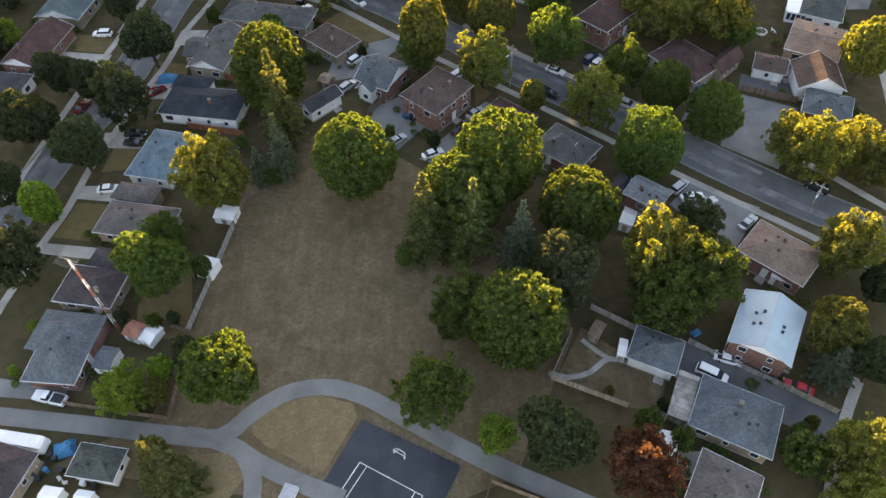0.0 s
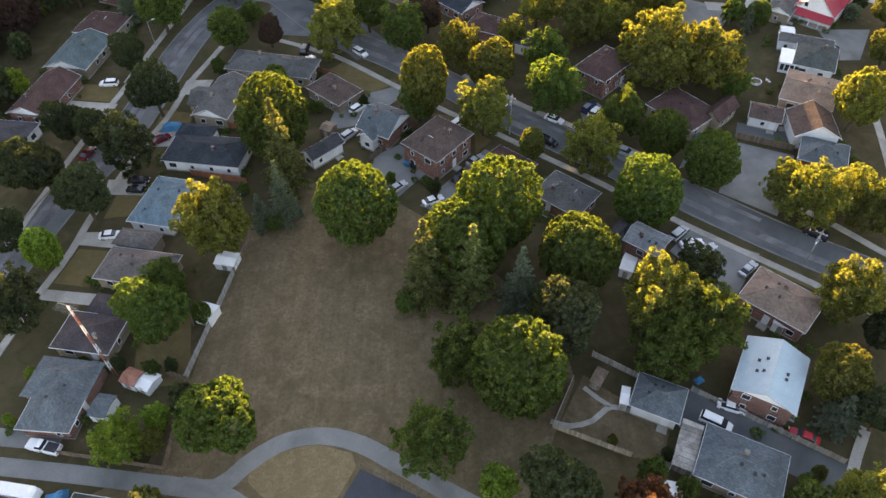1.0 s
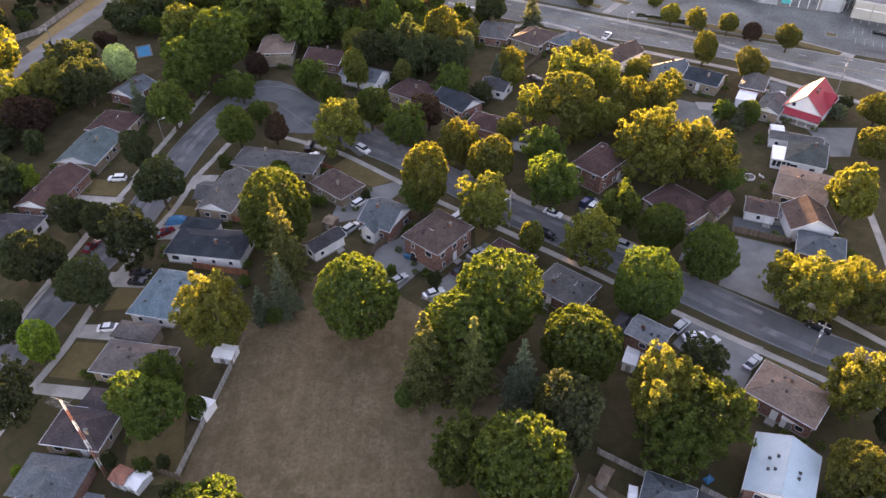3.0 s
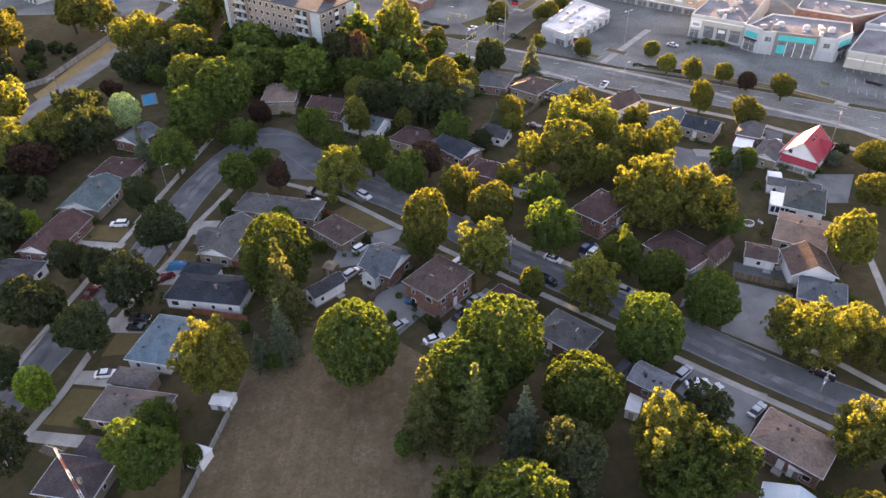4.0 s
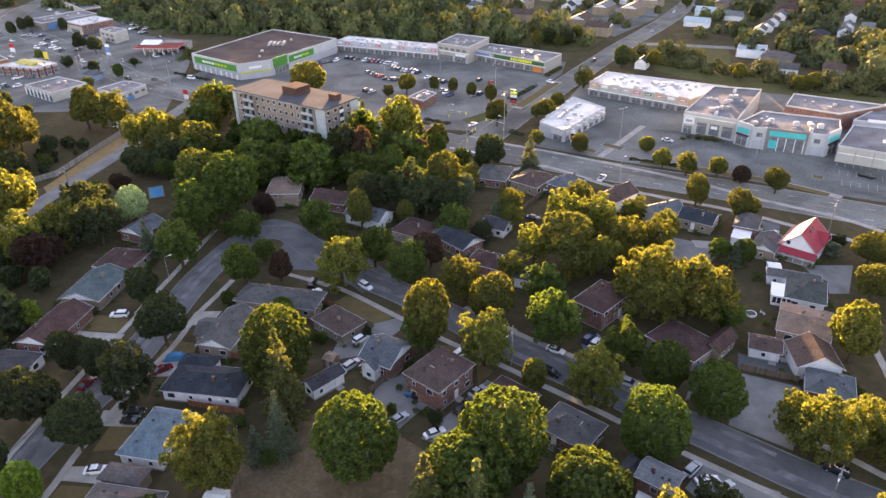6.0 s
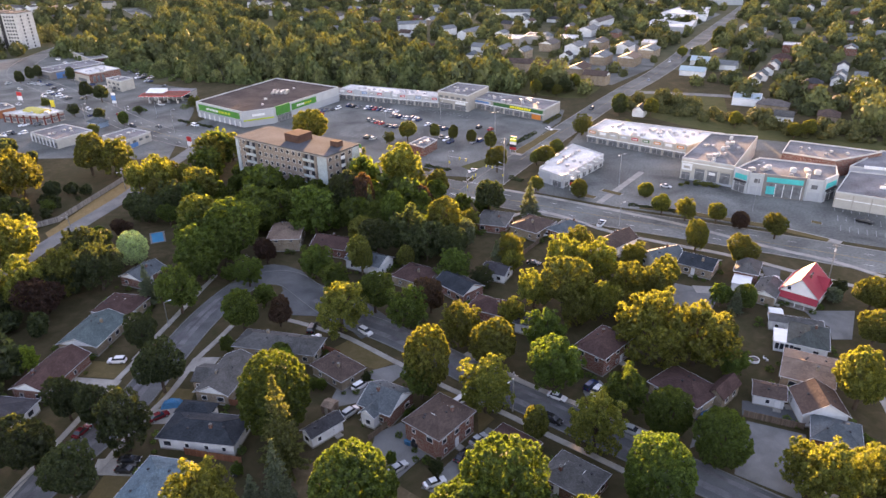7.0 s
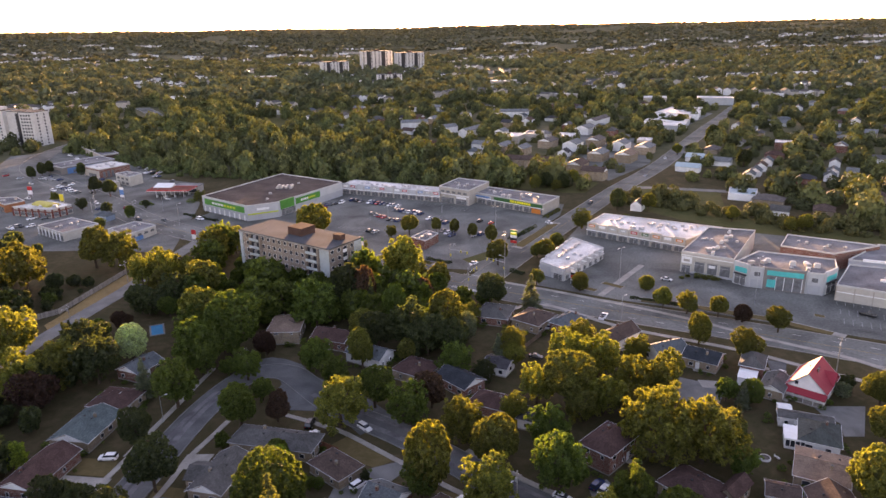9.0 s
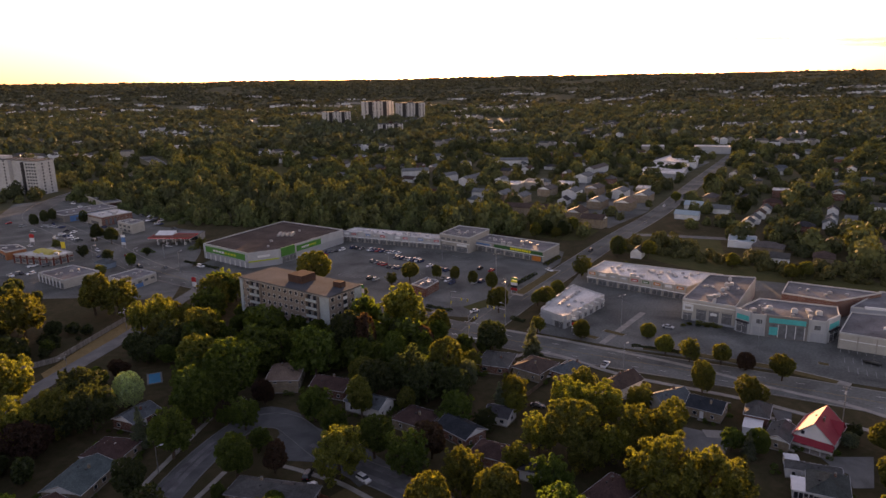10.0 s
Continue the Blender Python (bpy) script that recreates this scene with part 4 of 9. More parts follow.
def tower(x, y, turn, L, W, H, wall, label, storeys, bays, name="apartment_tower", category="apartment block", near=False):
    b = empty(name, pose(x, y, 0, 0, 0, turn), label, category)
    part("wall", boxes((0, 0, -0.2, L, W, H + 0.2)), wall, b)
    part("roof", boxes((0, 0, H, L + .4, W + .4, .5)), ASPHALTED, b)
    part("lift_house", boxes((L * .02, .05 * W, H + .5, L * .15, W * .42, 3.2)), BROWNCLAD, b)
    st = H / storeys
    if not near:
        # dark strips standing proud of the wall mark the balcony bays
        for q in (-.28, .2):
            part("balcony_bay", boxes((q * L, -W / 2 - .2, st * .5, L * .13, .5, H - st * .6)), M["dark"], b, "dark upright strip over a balcony bay")
        part("balcony_bay", boxes((L / 2 + .2, 0, st * .5, .5, W * .22, H - st * .6)), M["dark"], b, "dark upright strip over a balcony bay")
    for side, span, off in ((0, L, W / 2), (90, W, L / 2), (-90, W, L / 2))[:3 if near else 2 if y < 1000 else 1]:
        n = max(2, int(bays * span / L))
        a = radians(side)
        for i in range(n):
            for k in range(storeys):
                u = (i + .5) / n * span - span / 2
                w = span / n * .42
                at = (u * math.cos(a) + (off + .03) * math.sin(a), u * math.sin(a) - (off + .03) * math.cos(a), k * st + st * .35)
                if near:
                    window(b, *at, side, round(w, 1), round(st * .45, 1))
                else:
                    part("window", cached(("far_window", round(w, 1), round(st * .5, 1)), lambda: mesh_of("window", *boxes((0, 0, 0, w, .16, st * .5)), M["glass"])), None, b, at=pose(*at, 0, 0, side))
    return b


# ---------------------------------------------------------------- far woods
def clump_geo(seed, lumps):
    """A distant crown: leaf sprays over a few rounded boughs, closed by dense inner foliage."""
    rng = np.random.default_rng(seed)
    n = {9: 215, 5: 120, 3: 58, 1: 13}[lumps]
    bm = bmesh.new()
    bmesh.ops.create_icosphere(bm, subdivisions=1, radius=1)
    ico = np.array([v.co for v in bm.verts])
    tri = np.array([[v.index for v in f.verts] for f in bm.faces])
    bm.free()
    tri = tri[ico[tri].mean(1)[:, 2] > -0.3]
    heads = rng.normal(0, 1, (8, 3)) * np.array([1, 1, .8]) + np.array([0, 0, .25])
    heads *= (rng.uniform(.3, .58, 8) / np.linalg.norm(heads, axis=1))[:, None]
    size = rng.uniform(.38, .56, 8)

    def surface_at(d):
        dots = d @ heads.T
        under = size ** 2 - (heads ** 2).sum(1) + dots ** 2
        return np.maximum(np.where(under > 0, dots + np.sqrt(np.maximum(under, 0)), .5).max(1), .55)
    z = 1 - 1.35 * (np.arange(n) + rng.random(n)) / n
    a = np.arange(n) * 2.39996 + seed
    flat = np.sqrt(np.maximum(0, 1 - z * z))
    d = np.stack([flat * np.cos(a), flat * np.sin(a), z], 1) + rng.normal(0, .06, (n, 3))
    d /= np.linalg.norm(d, axis=1)[:, None]
    stretch, middle = np.array([1, 1, 1.12]), np.array([0, 0, 1.12])
    c = d * (surface_at(d) * rng.uniform(.88, 1.08, n))[:, None] * stretch + middle
    leaf = math.sqrt(4.6 / n) * rng.uniform(.6, 1.25, n)
    v, t = leaf_tris(rng, c, d * .9 + rng.normal(0, .35, (n, 3)), leaf)
    core = ico * (surface_at(ico) * .86)[:, None] * stretch + middle
    return np.concatenate([v, core]), np.concatenate([t, tri + len(v)])


def wood(name, polygon, spacing, r_mean, tone, label, detail=70, avoid=(), seed=3, tall=1.0, patch=0.0, shrink=0.0):
    """Many crowns joined: woods that nobody could count."""
    rng = np.random.default_rng(seed)
    p = np.array(polygon)
    lo, hi = p.min(0), p.max(0)
    gx, gy = np.meshgrid(np.arange(lo[0], hi[0], spacing), np.arange(lo[1], hi[1], spacing))
    gx = (gx + rng.uniform(-.5, .5, gx.shape) * spacing).ravel()
    gy = (gy + rng.uniform(-.5, .5, gy.shape) * spacing).ravel()
    keep = inside(gx, gy, list(polygon))
    for poly in avoid:
        keep &= ~inside(gx, gy, list(poly))
    for hx_, hy_ in HOMES:
        if lo[0] < hx_ < hi[0] and lo[1] < hy_ < hi[1]:
            keep &= np.hypot(gx - hx_, gy - hy_) > max(8.5, r_mean * 1.05)
    if patch:
        for k in np.nonzero(keep)[0]:
            keep[k] = noise.noise((gx[k] / 260, gy[k] / 150, seed * .7)) > -patch
    for line, half in CLEAR:
        for k in np.nonzero(keep)[0]:
            if np.min((line[:, 0] - gx[k]) ** 2 + (line[:, 1] - gy[k]) ** 2) < half * half:
                keep[k] = False
    gx, gy = gx[keep], gy[keep]
    soft = tone.startswith(("far", "horizon"))
    if soft:
        protos = [clump_geo(40 + i, detail) for i in range(7)]
    else:
        protos = [crown_geo(40 + i, "airy" if i % 2 else "lobed", detail * 2, 0.36 * math.sqrt(70 / detail / 2) * 1.6) for i in range(7)]
    vs, ts, k = [], [], 0
    for i in range(len(gx)):
        v, t = protos[rng.integers(0, 7)]
        r = r_mean * rng.choice((.6, .8, .95, 1.1, 1.45)) * rng.uniform(.85, 1.15) * (1 - shrink * min(1.0, max(0.0, (math.hypot(gx[i], gy[i]) - 1000) / 3500)))
        a = rng.uniform(0, 6.283)
        h = rng.uniform(.85, 1.2) * tall
        q = np.stack([(v[:, 0] * math.cos(a) - v[:, 1] * math.sin(a)) * r + gx[i], (v[:, 0] * math.sin(a) + v[:, 1] * math.cos(a)) * r + gy[i], v[:, 2] * r * h * .95 - (.75 * tall if soft else .3) * r], 1)
        q[:, 2] += land(gx[i], gy[i])
        vs.append(q)
        ts.append(t + k)
        k += len(v)
    if not vs:
        return
    ob = new(name, arrays_mesh(name, np.concatenate(vs), np.concatenate(ts), LM[tone]))
    tagged(ob, label, "woodland", kind="stuff")


HOMES = []
CLEAR = [(smooth(ARTERIAL, 6), 14.0), (smooth(CROSS, 6), 11.0)]


# ---------------------------------------------------------------- the neighbourhood's houses
h = house(-62.9, 56.6, 85, 12.7, 8.8, 2.9, 2.0, 'hip', 'slate', 'brick')
wing(h, -63.5, 59.5, -8, 11.0, 7.7, 2.9, 1.9, 'hip', 'slate', 'brick')
h = house(-62.3, 68.7, -9, 10.6, 7.8, 2.9, 2.0, 'hip', 'plum', 'buff')
wing(h, -60.7, 74.5, 77, 4.3, 7.3, 2.9, 1.9, 'hip', 'plum', 'buff')
h = house(-58.4, 83.5, -10, 14.0, 7.9, 2.9, 2.2, 'hip', 'taupe', 'buff')
wing(h, -60.5, 90.6, 78, 4.4, 8.8, 2.9, 1.9, 'hip', 'taupe', 'buff')
h = house(-58.1, 100.9, 78, 13.3, 9.6, 2.9, 1.4, 'hip', 'steel', 'white')
h = house(-53.0, 116.8, -9, 17.6, 9.5, 2.9, 1.8, 'hip', 'navy', 'white')
wing(h, -56.9, 123.4, -10, 8.6, 4.7, 2.9, 1.5, 'hip', 'navy', 'white')
h = house(-53.7, 135.7, 78, 15.6, 8.9, 2.9, 2.2, 'gable', 'grey', 'buff')
wing(h, -58.2, 136.4, -8, 5.9, 7.4, 2.9, 1.6, 'gable', 'grey', 'buff')
h = house(-44.2, 149.6, -13, 22.4, 8.6, 2.9, 1.9, 'hip', 'grey', 'buff')
h = house(-95.1, 156.3, 82, 15.4, 11.4, 2.9, 2.2, 'gable', 'sage', 'buff')
h = house(-97.0, 138.2, 80, 16.8, 9.7, 2.9, 2.2, 'gable', 'maroon', 'brick')
h = house(-101.1, 122.4, -8, 13.3, 11.2, 2.9, 2.0, 'hip', 'charcoal', 'white')
h = house(-93.6, 170.3, -11, 11.9, 11.0, 2.9, 1.9, 'hip', 'maroon', 'buff', gablet=True)
h = house(-95.5, 190.2, 67, 11.0, 9.2, 2.9, 2.0, 'gable', 'slate', 'brick')
h = house(-56.2, 216.4, 2, 11.2, 14.8, 4.5, 1.0, 'hip', 'tan', 'buff')
h = house(-65.4, 36.2, 75, 7.8, 7.7, 2.9, 2.2, 'hip', 'plum', 'buff')
h = house(-51.8, 37.6, -9, 7.3, 5.0, 2.7, 1.9, 'hip', 'moss', 'white')
h = house(-27.7, 138.7, 49, 8.0, 11.5, 2.9, 1.9, 'hip', 'brown', 'buff')
h = house(-14.9, 125.5, -30, 8.8, 10.2, 3.4, 2.8, 'gable', 'slate', 'brick')
h = house(-27.9, 117.2, 45, 8.9, 4.2, 2.8, 1.4, 'gable', 'charcoal', 'white')
h = house(-2.9, 116.4, 50, 12.2, 10.2, 5.6, 1.9, 'hip', 'brown', 'brick', gablet=True)
h = house(10.5, 109.3, 50, 12.1, 10.0, 3.0, 2.0, 'hip', 'maroon', 'brick', gablet=True)
h = house(23.1, 101.5, -40, 10.9, 9.0, 3.2, 2.0, 'hip', 'grey', 'brick', gablet=True)
h = house(36.0, 86.5, -38, 7.2, 5.8, 5.6, 1.2, 'gable', 'steelgrey', 'brick')
wing(h, 33.0, 91.2, 53, 6.1, 4.2, 3.0, 1.0, 'hip', 'charcoal', 'brick')
h = house(57.2, 74.0, -42, 12.0, 9.1, 3.6, 2.0, 'hip', 'tan', 'brick')
h = house(49.8, 58.0, 61, 11.3, 9.6, 5.0, 2.2, 'gable', 'bluemetal', 'brick', chimney=False, vents=6)
h = house(32.2, 55.3, -25, 7.8, 6.6, 2.9, 1.8, 'hip', 'slate', 'white')
h = house(41.9, 44.0, -27, 12.0, 9.2, 3.0, 2.0, 'hip', 'slate', 'buff')
h = house(37.4, 33.1, -30, 8.7, 8.7, 3.0, 2.0, 'hip', 'taupe', 'buff')
h = house(52.9, 129.2, -51, 13.0, 10.6, 3.0, 2.1, 'hip', 'maroon', 'buff')
wing(h, 61.2, 128.3, 44, 8.9, 4.5, 3.0, 1.9, 'gable', 'maroon', 'buff')
h = house(37.2, 144.3, 46, 13.2, 9.0, 5.2, 2.2, 'hip', 'maroon', 'brick')
h = house(71.3, 127.7, -22, 7.2, 6.3, 2.6, 1.3, 'gable', 'brown', 'white')
h = house(78.8, 113.0, -25, 9.6, 8.7, 3.2, 2.0, 'hip', 'slate', 'brick')
h = house(79.6, 122.2, 83, 9.6, 9.8, 3.4, 3.0, 'gable', 'brown', 'white')
h = house(83.8, 135.7, -28, 11.6, 13.3, 3.0, 1.4, 'gable', 'tan', 'buff')
h = house(90.2, 149.4, -26, 9.7, 11.7, 3.0, 2.0, 'hip', 'moss', 'white')
h = house(90.3, 156.8, -21, 13.2, 4.7, 2.8, 0.8, 'gable', 'grey', 'white')
h = house(101.1, 174.7, 49, 13.7, 10.7, 3.3, 4.9, 'gable', 'redmetal', 'white')
RED_HOUSE = h
h = house(89.7, 187.2, 61, 10.1, 7.1, 3.4, 2.2, 'hip', 'grey', 'brick')
h = house(90.5, 174.5, 54, 11.2, 6.7, 2.9, 1.6, 'gable', 'grey', 'buff')
h = house(76.5, 191.7, -35, 10.8, 9.5, 3.0, 2.0, 'gable', 'navy', 'buff')
h = house(66.4, 195.8, 23, 11.6, 9.4, 3.4, 2.4, 'gable', 'slate', 'white')
h = house(53.4, 206.9, 40, 16.2, 8.3, 3.4, 2.6, 'gable', 'brown', 'white')
h = house(39.8, 219.3, -42, 8.4, 11.8, 3.2, 2.2, 'hip', 'slate', 'brick')
h = house(28.6, 222.5, 51, 13.1, 11.4, 3.2, 2.2, 'hip', 'brown', 'buff')
h = house(15.8, 228.4, -19, 11.5, 13.5, 3.0, 2.0, 'hip', 'grey', 'brick')
h = house(14.1, 189.3, -28, 8.2, 7.7, 2.7, 1.5, 'gable', 'charcoal', 'white')
h = house(2.2, 179.5, -47, 12.7, 8.9, 3.0, 2.2, 'gable', 'navy', 'brick')
h = house(10.8, 166.6, -28, 11.6, 8.5, 3.0, 2.0, 'hip', 'maroon', 'brick')
h = house(-10.7, 186.5, -33, 11.7, 10.7, 3.0, 2.0, 'hip', 'maroon', 'buff')
h = house(-39.0, 209.4, -21, 12.9, 9.7, 3.2, 2.2, 'gable', 'maroon', 'brick', gablet=True)
h = house(-25.9, 196.8, -30, 13.6, 8.7, 3.2, 2.2, 'gable', 'slate', 'white')
h = house(21.6, 158.6, -25, 9.0, 7.3, 3.0, 1.8, 'hip', 'charcoal', 'white')

# trees
tree(-34.9, 49.5, 6.2, 15.6, 'lobed', 'green')
tree(-50.1, 47.7, 3.6, 9.5, 'airy', 'lime')
tree(-46.5, 52.7, 2.2, 5.7, 'airy', 'lime')
tree(-46.4, 48.8, 2.1, 4.9, 'airy', 'gold')
tree(-3.1, 46.3, 5.0, 13.1, 'airy', 'green')
tree(6.2, 41.1, 2.8, 7.4, 'airy', 'lime')
tree(14.1, 38.8, 5.8, 14.6, 'lobed', 'dark')
tree(25.9, 35.3, 4.9, 12.1, 'airy', 'copper')
tree(9.6, 57.2, 7.4, 19.5, 'round', 'green')
tree(1.2, 60.9, 5.2, 13.2, 'airy', 'green')
tree(19.1, 66.4, 6.3, 16.2, 'lobed', 'bluish')
tree(11.7, 75.4, 4.5, 15.4, 'spruce', 'blue')
tree(15.0, 73.2, 2.6, 9.6, 'spruce', 'pine')
tree(3.4, 76.6, 4.9, 19.2, 'spruce', 'pine')
tree(-4.7, 78.0, 5.6, 19.0, 'spruce', 'pine')
tree(-8.4, 75.2, 2.0, 4.0, 'round', 'green')
tree(2.1, 83.2, 7.4, 18.5, 'round', 'green')
tree(8.5, 91.2, 7.9, 19.7, 'round', 'green')
tree(22.1, 80.8, 6.7, 16.9, 'round', 'green')
tree(-18.1, 93.0, 7.4, 18.4, 'round', 'green')
tree(-33.0, 97.6, 3.9, 15.2, 'spruce', 'blue')
tree(-35.0, 95.6, 1.9, 3.6, 'round', 'green')
tree(-37.5, 96.3, 2.7, 8.6, 'spruce', 'blue')
tree(-44.0, 89.1, 6.8, 18.0, 'airy', 'gold')
tree(-37.9, 119.0, 7.7, 19.0, 'round', 'green')
tree(-33.9, 106.6, 5.7, 22.3, 'spruce', 'pine')
tree(-50.2, 69.2, 6.1, 15.2, 'lobed', 'green')
tree(-51.7, 78.8, 3.5, 9.1, 'airy', 'green')
tree(-76.2, 85.7, 3.1, 10.3, 'oval', 'lime')
tree(-74.9, 72.1, 5.1, 13.3, 'airy', 'dark')
tree(-85.0, 90.2, 4.3, 10.7, 'lobed', 'dark')
tree(-72.4, 98.8, 5.5, 13.8, 'lobed', 'dark')
tree(-83.6, 106.1, 5.5, 13.7, 'lobed', 'dark')
tree(-89.6, 107.9, 5.2, 13.0, 'lobed', 'dark')
tree(-68.1, 113.2, 5.6, 14.8, 'airy', 'dark')
tree(-85.5, 123.3, 4.7, 11.8, 'lobed', 'dark')
tree(-78.9, 120.8, 4.4, 11.1, 'lobed', 'dark')
tree(-68.0, 133.0, 5.7, 14.4, 'lobed', 'dark')
tree(-104.8, 141.6, 3.0, 7.8, 'airy', 'lime')
tree(-40.8, 138.4, 3.2, 7.9, 'round', 'lime')
tree(-5.7, 130.9, 5.7, 19.3, 'oval', 'gold')
tree(-7.3, 129.4, 4.5, 11.9, 'airy', 'green')
tree(7.4, 124.3, 5.4, 14.1, 'airy', 'gold')
tree(9.8, 140.3, 6.0, 15.0, 'lobed', 'olive')
tree(23.4, 131.2, 5.8, 15.1, 'airy', 'green')
tree(29.0, 111.8, 5.3, 14.0, 'airy', 'gold')
tree(17.1, 115.1, 2.6, 8.9, 'oval', 'olive')
tree(37.6, 122.8, 4.6, 12.2, 'airy', 'green')
tree(44.9, 115.7, 4.7, 11.9, 'round', 'green')
tree(52.8, 107.2, 5.4, 13.6, 'round', 'green')
tree(37.4, 96.5, 6.2, 15.6, 'round', 'green')
tree(34.4, 70.5, 6.2, 16.3, 'airy', 'gold')
tree(40.5, 66.5, 6.1, 16.0, 'airy', 'green')
tree(43.2, 78.9, 4.2, 11.0, 'airy', 'dark')
tree(34.9, 62.3, 5.4, 14.3, 'airy', 'green')
tree(68.7, 95.7, 5.4, 14.1, 'airy', 'gold')
tree(66.7, 101.5, 4.0, 10.5, 'airy', 'gold')
tree(77.6, 97.4, 4.8, 12.5, 'airy', 'gold')
tree(80.6, 93.1, 4.3, 11.2, 'airy', 'olive')
tree(88.9, 124.1, 6.7, 16.9, 'lobed', 'gold')
tree(67.0, 72.3, 5.5, 14.5, 'airy', 'gold')
tree(60.0, 57.0, 4.9, 12.4, 'lobed', 'olive')
tree(70.6, 65.9, 3.9, 9.8, 'lobed', 'dark')
tree(64.3, 50.9, 4.5, 11.1, 'lobed', 'dark')
tree(59.1, 51.9, 4.0, 8.2, 'spruce', 'blue')
tree(56.4, 37.4, 4.7, 12.4, 'airy', 'gold')
tree(49.8, 37.7, 3.1, 8.0, 'airy', 'green')
tree(54.2, 30.4, 4.2, 10.9, 'airy', 'gold')
tree(28.9, 43.1, 2.2, 5.8, 'airy', 'green')
tree(33.4, 40.6, 1.8, 5.0, 'airy', 'green')
tree(-39.8, 34.5, 5.0, 16.0, 'spruce', 'pine')
tree(-44.1, 39.3, 2.2, 5.7, 'airy', 'gold')
tree(-44.0, 72.7, 1.6, 5.5, 'oval', 'green')
tree(-42.6, 55.5, 2.4, 6.2, 'airy', 'dark')
tree(-42.4, 143.2, 2.7, 6.8, 'round', 'green')
tree(-70.5, 53.1, 0.8, 2.9, 'airy', 'lime')
tree(-69.0, 52.4, 0.7, 2.7, 'airy', 'gold')
tree(-70.3, 61.5, 0.9, 3.0, 'airy', 'lime')
tree(-50.1, 62.0, 1.4, 4.2, 'airy', 'green')
tree(-56.0, 63.3, 1.2, 3.8, 'airy', 'dark')
tree(50.9, 41.8, 1.3, 3.8, 'airy', 'green')
tree(31.9, 46.4, 1.0, 3.4, 'airy', 'dark')
tree(-47.0, 62.8, 1.1, 3.6, 'airy', 'dark')
tree(24.1, 48.9, 0.8, 2.9, 'airy', 'olive')
tree(53.4, 43.4, 1.1, 3.5, 'airy', 'olive')
tree(-12.7, 108.0, 1.2, 3.7, 'airy', 'green')
tree(-3.5, 104.9, 1.5, 4.4, 'airy', 'dark')
tree(-20.5, 135.6, 1.1, 3.4, 'airy', 'dark')
tree(-30.7, 133.1, 1.2, 3.7, 'airy', 'green')
tree(14.2, 56.7, 2.7, 7.1, 'airy', 'green')
tree(-102.6, 201.0, 4.8, 11.4, 'round', 'sage')
tree(-123.5, 200.8, 4.0, 12.1, 'spruce', 'pine')
tree(-172.5, 262.5, 7.6, 20.0, 'airy', 'olive')
tree(-157.5, 290.0, 8.6, 19.5, 'lobed', 'olive')
tree(-147.0, 290.0, 7.8, 17.0, 'airy', 'olive')
tree(-114.6, 255.0, 5.2, 11.5, 'lobed', 'olive')
tree(-105.0, 245.0, 5.6, 12.5, 'airy', 'dark')
tree(-119.0, 277.0, 4.8, 12.5, 'airy', 'olive')
tree(-107.0, 266.0, 5.4, 13.0, 'lobed', 'olive')
tree(-103.0, 233.5, 4.0, 8.5, 'lobed', 'green')
tree(-161.0, 263.0, 3.8, 7.6, 'lobed', 'dark')
tree(-168.0, 244.0, 4.6, 9.0, 'lobed', 'dark')
tree(-155.0, 247.0, 2.9, 5.6, 'airy', 'green')
tree(-182.0, 252.0, 5.0, 11.0, 'airy', 'dark')
tree(-139.5, 198.2, 7.4, 18.6, 'airy', 'gold')
tree(-123.1, 174.1, 6.5, 15.4, 'airy', 'gold')
tree(-114.2, 166.9, 6.6, 13.4, 'lobed', 'plum')
tree(-79.0, 150.2, 5.0, 11.8, 'lobed', 'dark')
tree(-116.7, 182.8, 6.4, 15.2, 'airy', 'olive')
tree(-105.6, 184.2, 6.4, 15.2, 'airy', 'dark')
tree(-112.2, 194.4, 7.0, 16.6, 'airy', 'dark')
tree(-76.6, 169.8, 6.3, 15.0, 'airy', 'green')
tree(-88.0, 175.7, 3.9, 12.0, 'spruce', 'blue')
tree(-116.6, 263.5, 5.6, 17.0, 'airy', 'gold')
tree(-125.6, 263.5, 4.6, 14.5, 'airy', 'gold')
tree(-95.5, 252.1, 7.3, 16.6, 'lobed', 'olive')
tree(-85.6, 216.9, 8.3, 18.7, 'lobed', 'gold')
tree(-70.3, 206.0, 9.5, 21.4, 'lobed', 'green')
tree(-111.5, 236, 5.5, 9.5, 'airy', 'dark')
tree(-117.1, 241.0, 5.2, 10.5, 'lobed', 'dark')
tree(-127.5, 211.0, 2.8, 8.6, 'spruce', 'dark')
tree(-119.5, 213.5, 4.2, 8.0, 'lobed', 'green')
tree(-115.6, 222.5, 3.8, 7.4, 'lobed', 'plum')
tree(-79.0, 192.6, 6.9, 16.5, 'airy', 'green')
tree(-84.9, 209.9, 6.4, 15.1, 'airy', 'green')
tree(-72.4, 199.5, 6.1, 14.5, 'airy', 'green')
tree(-61.2, 185.1, 4.2, 10.0, 'airy', 'green')
tree(-75.7, 188.5, 5.6, 13.2, 'airy', 'green')
tree(-56.1, 159.6, 6.1, 13.7, 'lobed', 'green')
tree(-46.8, 161.9, 4.1, 9.3, 'lobed', 'plum')
tree(-53.6, 173.3, 3.1, 7.3, 'airy', 'green')
tree(-59.5, 200.5, 4.6, 9.5, 'lobed', 'plum')
tree(-67.8, 187.9, 2.5, 6.0, 'airy', 'green')
tree(-61.1, 233.9, 6.1, 14.6, 'airy', 'green')
tree(-47.1, 223.2, 7.7, 18.3, 'airy', 'green')
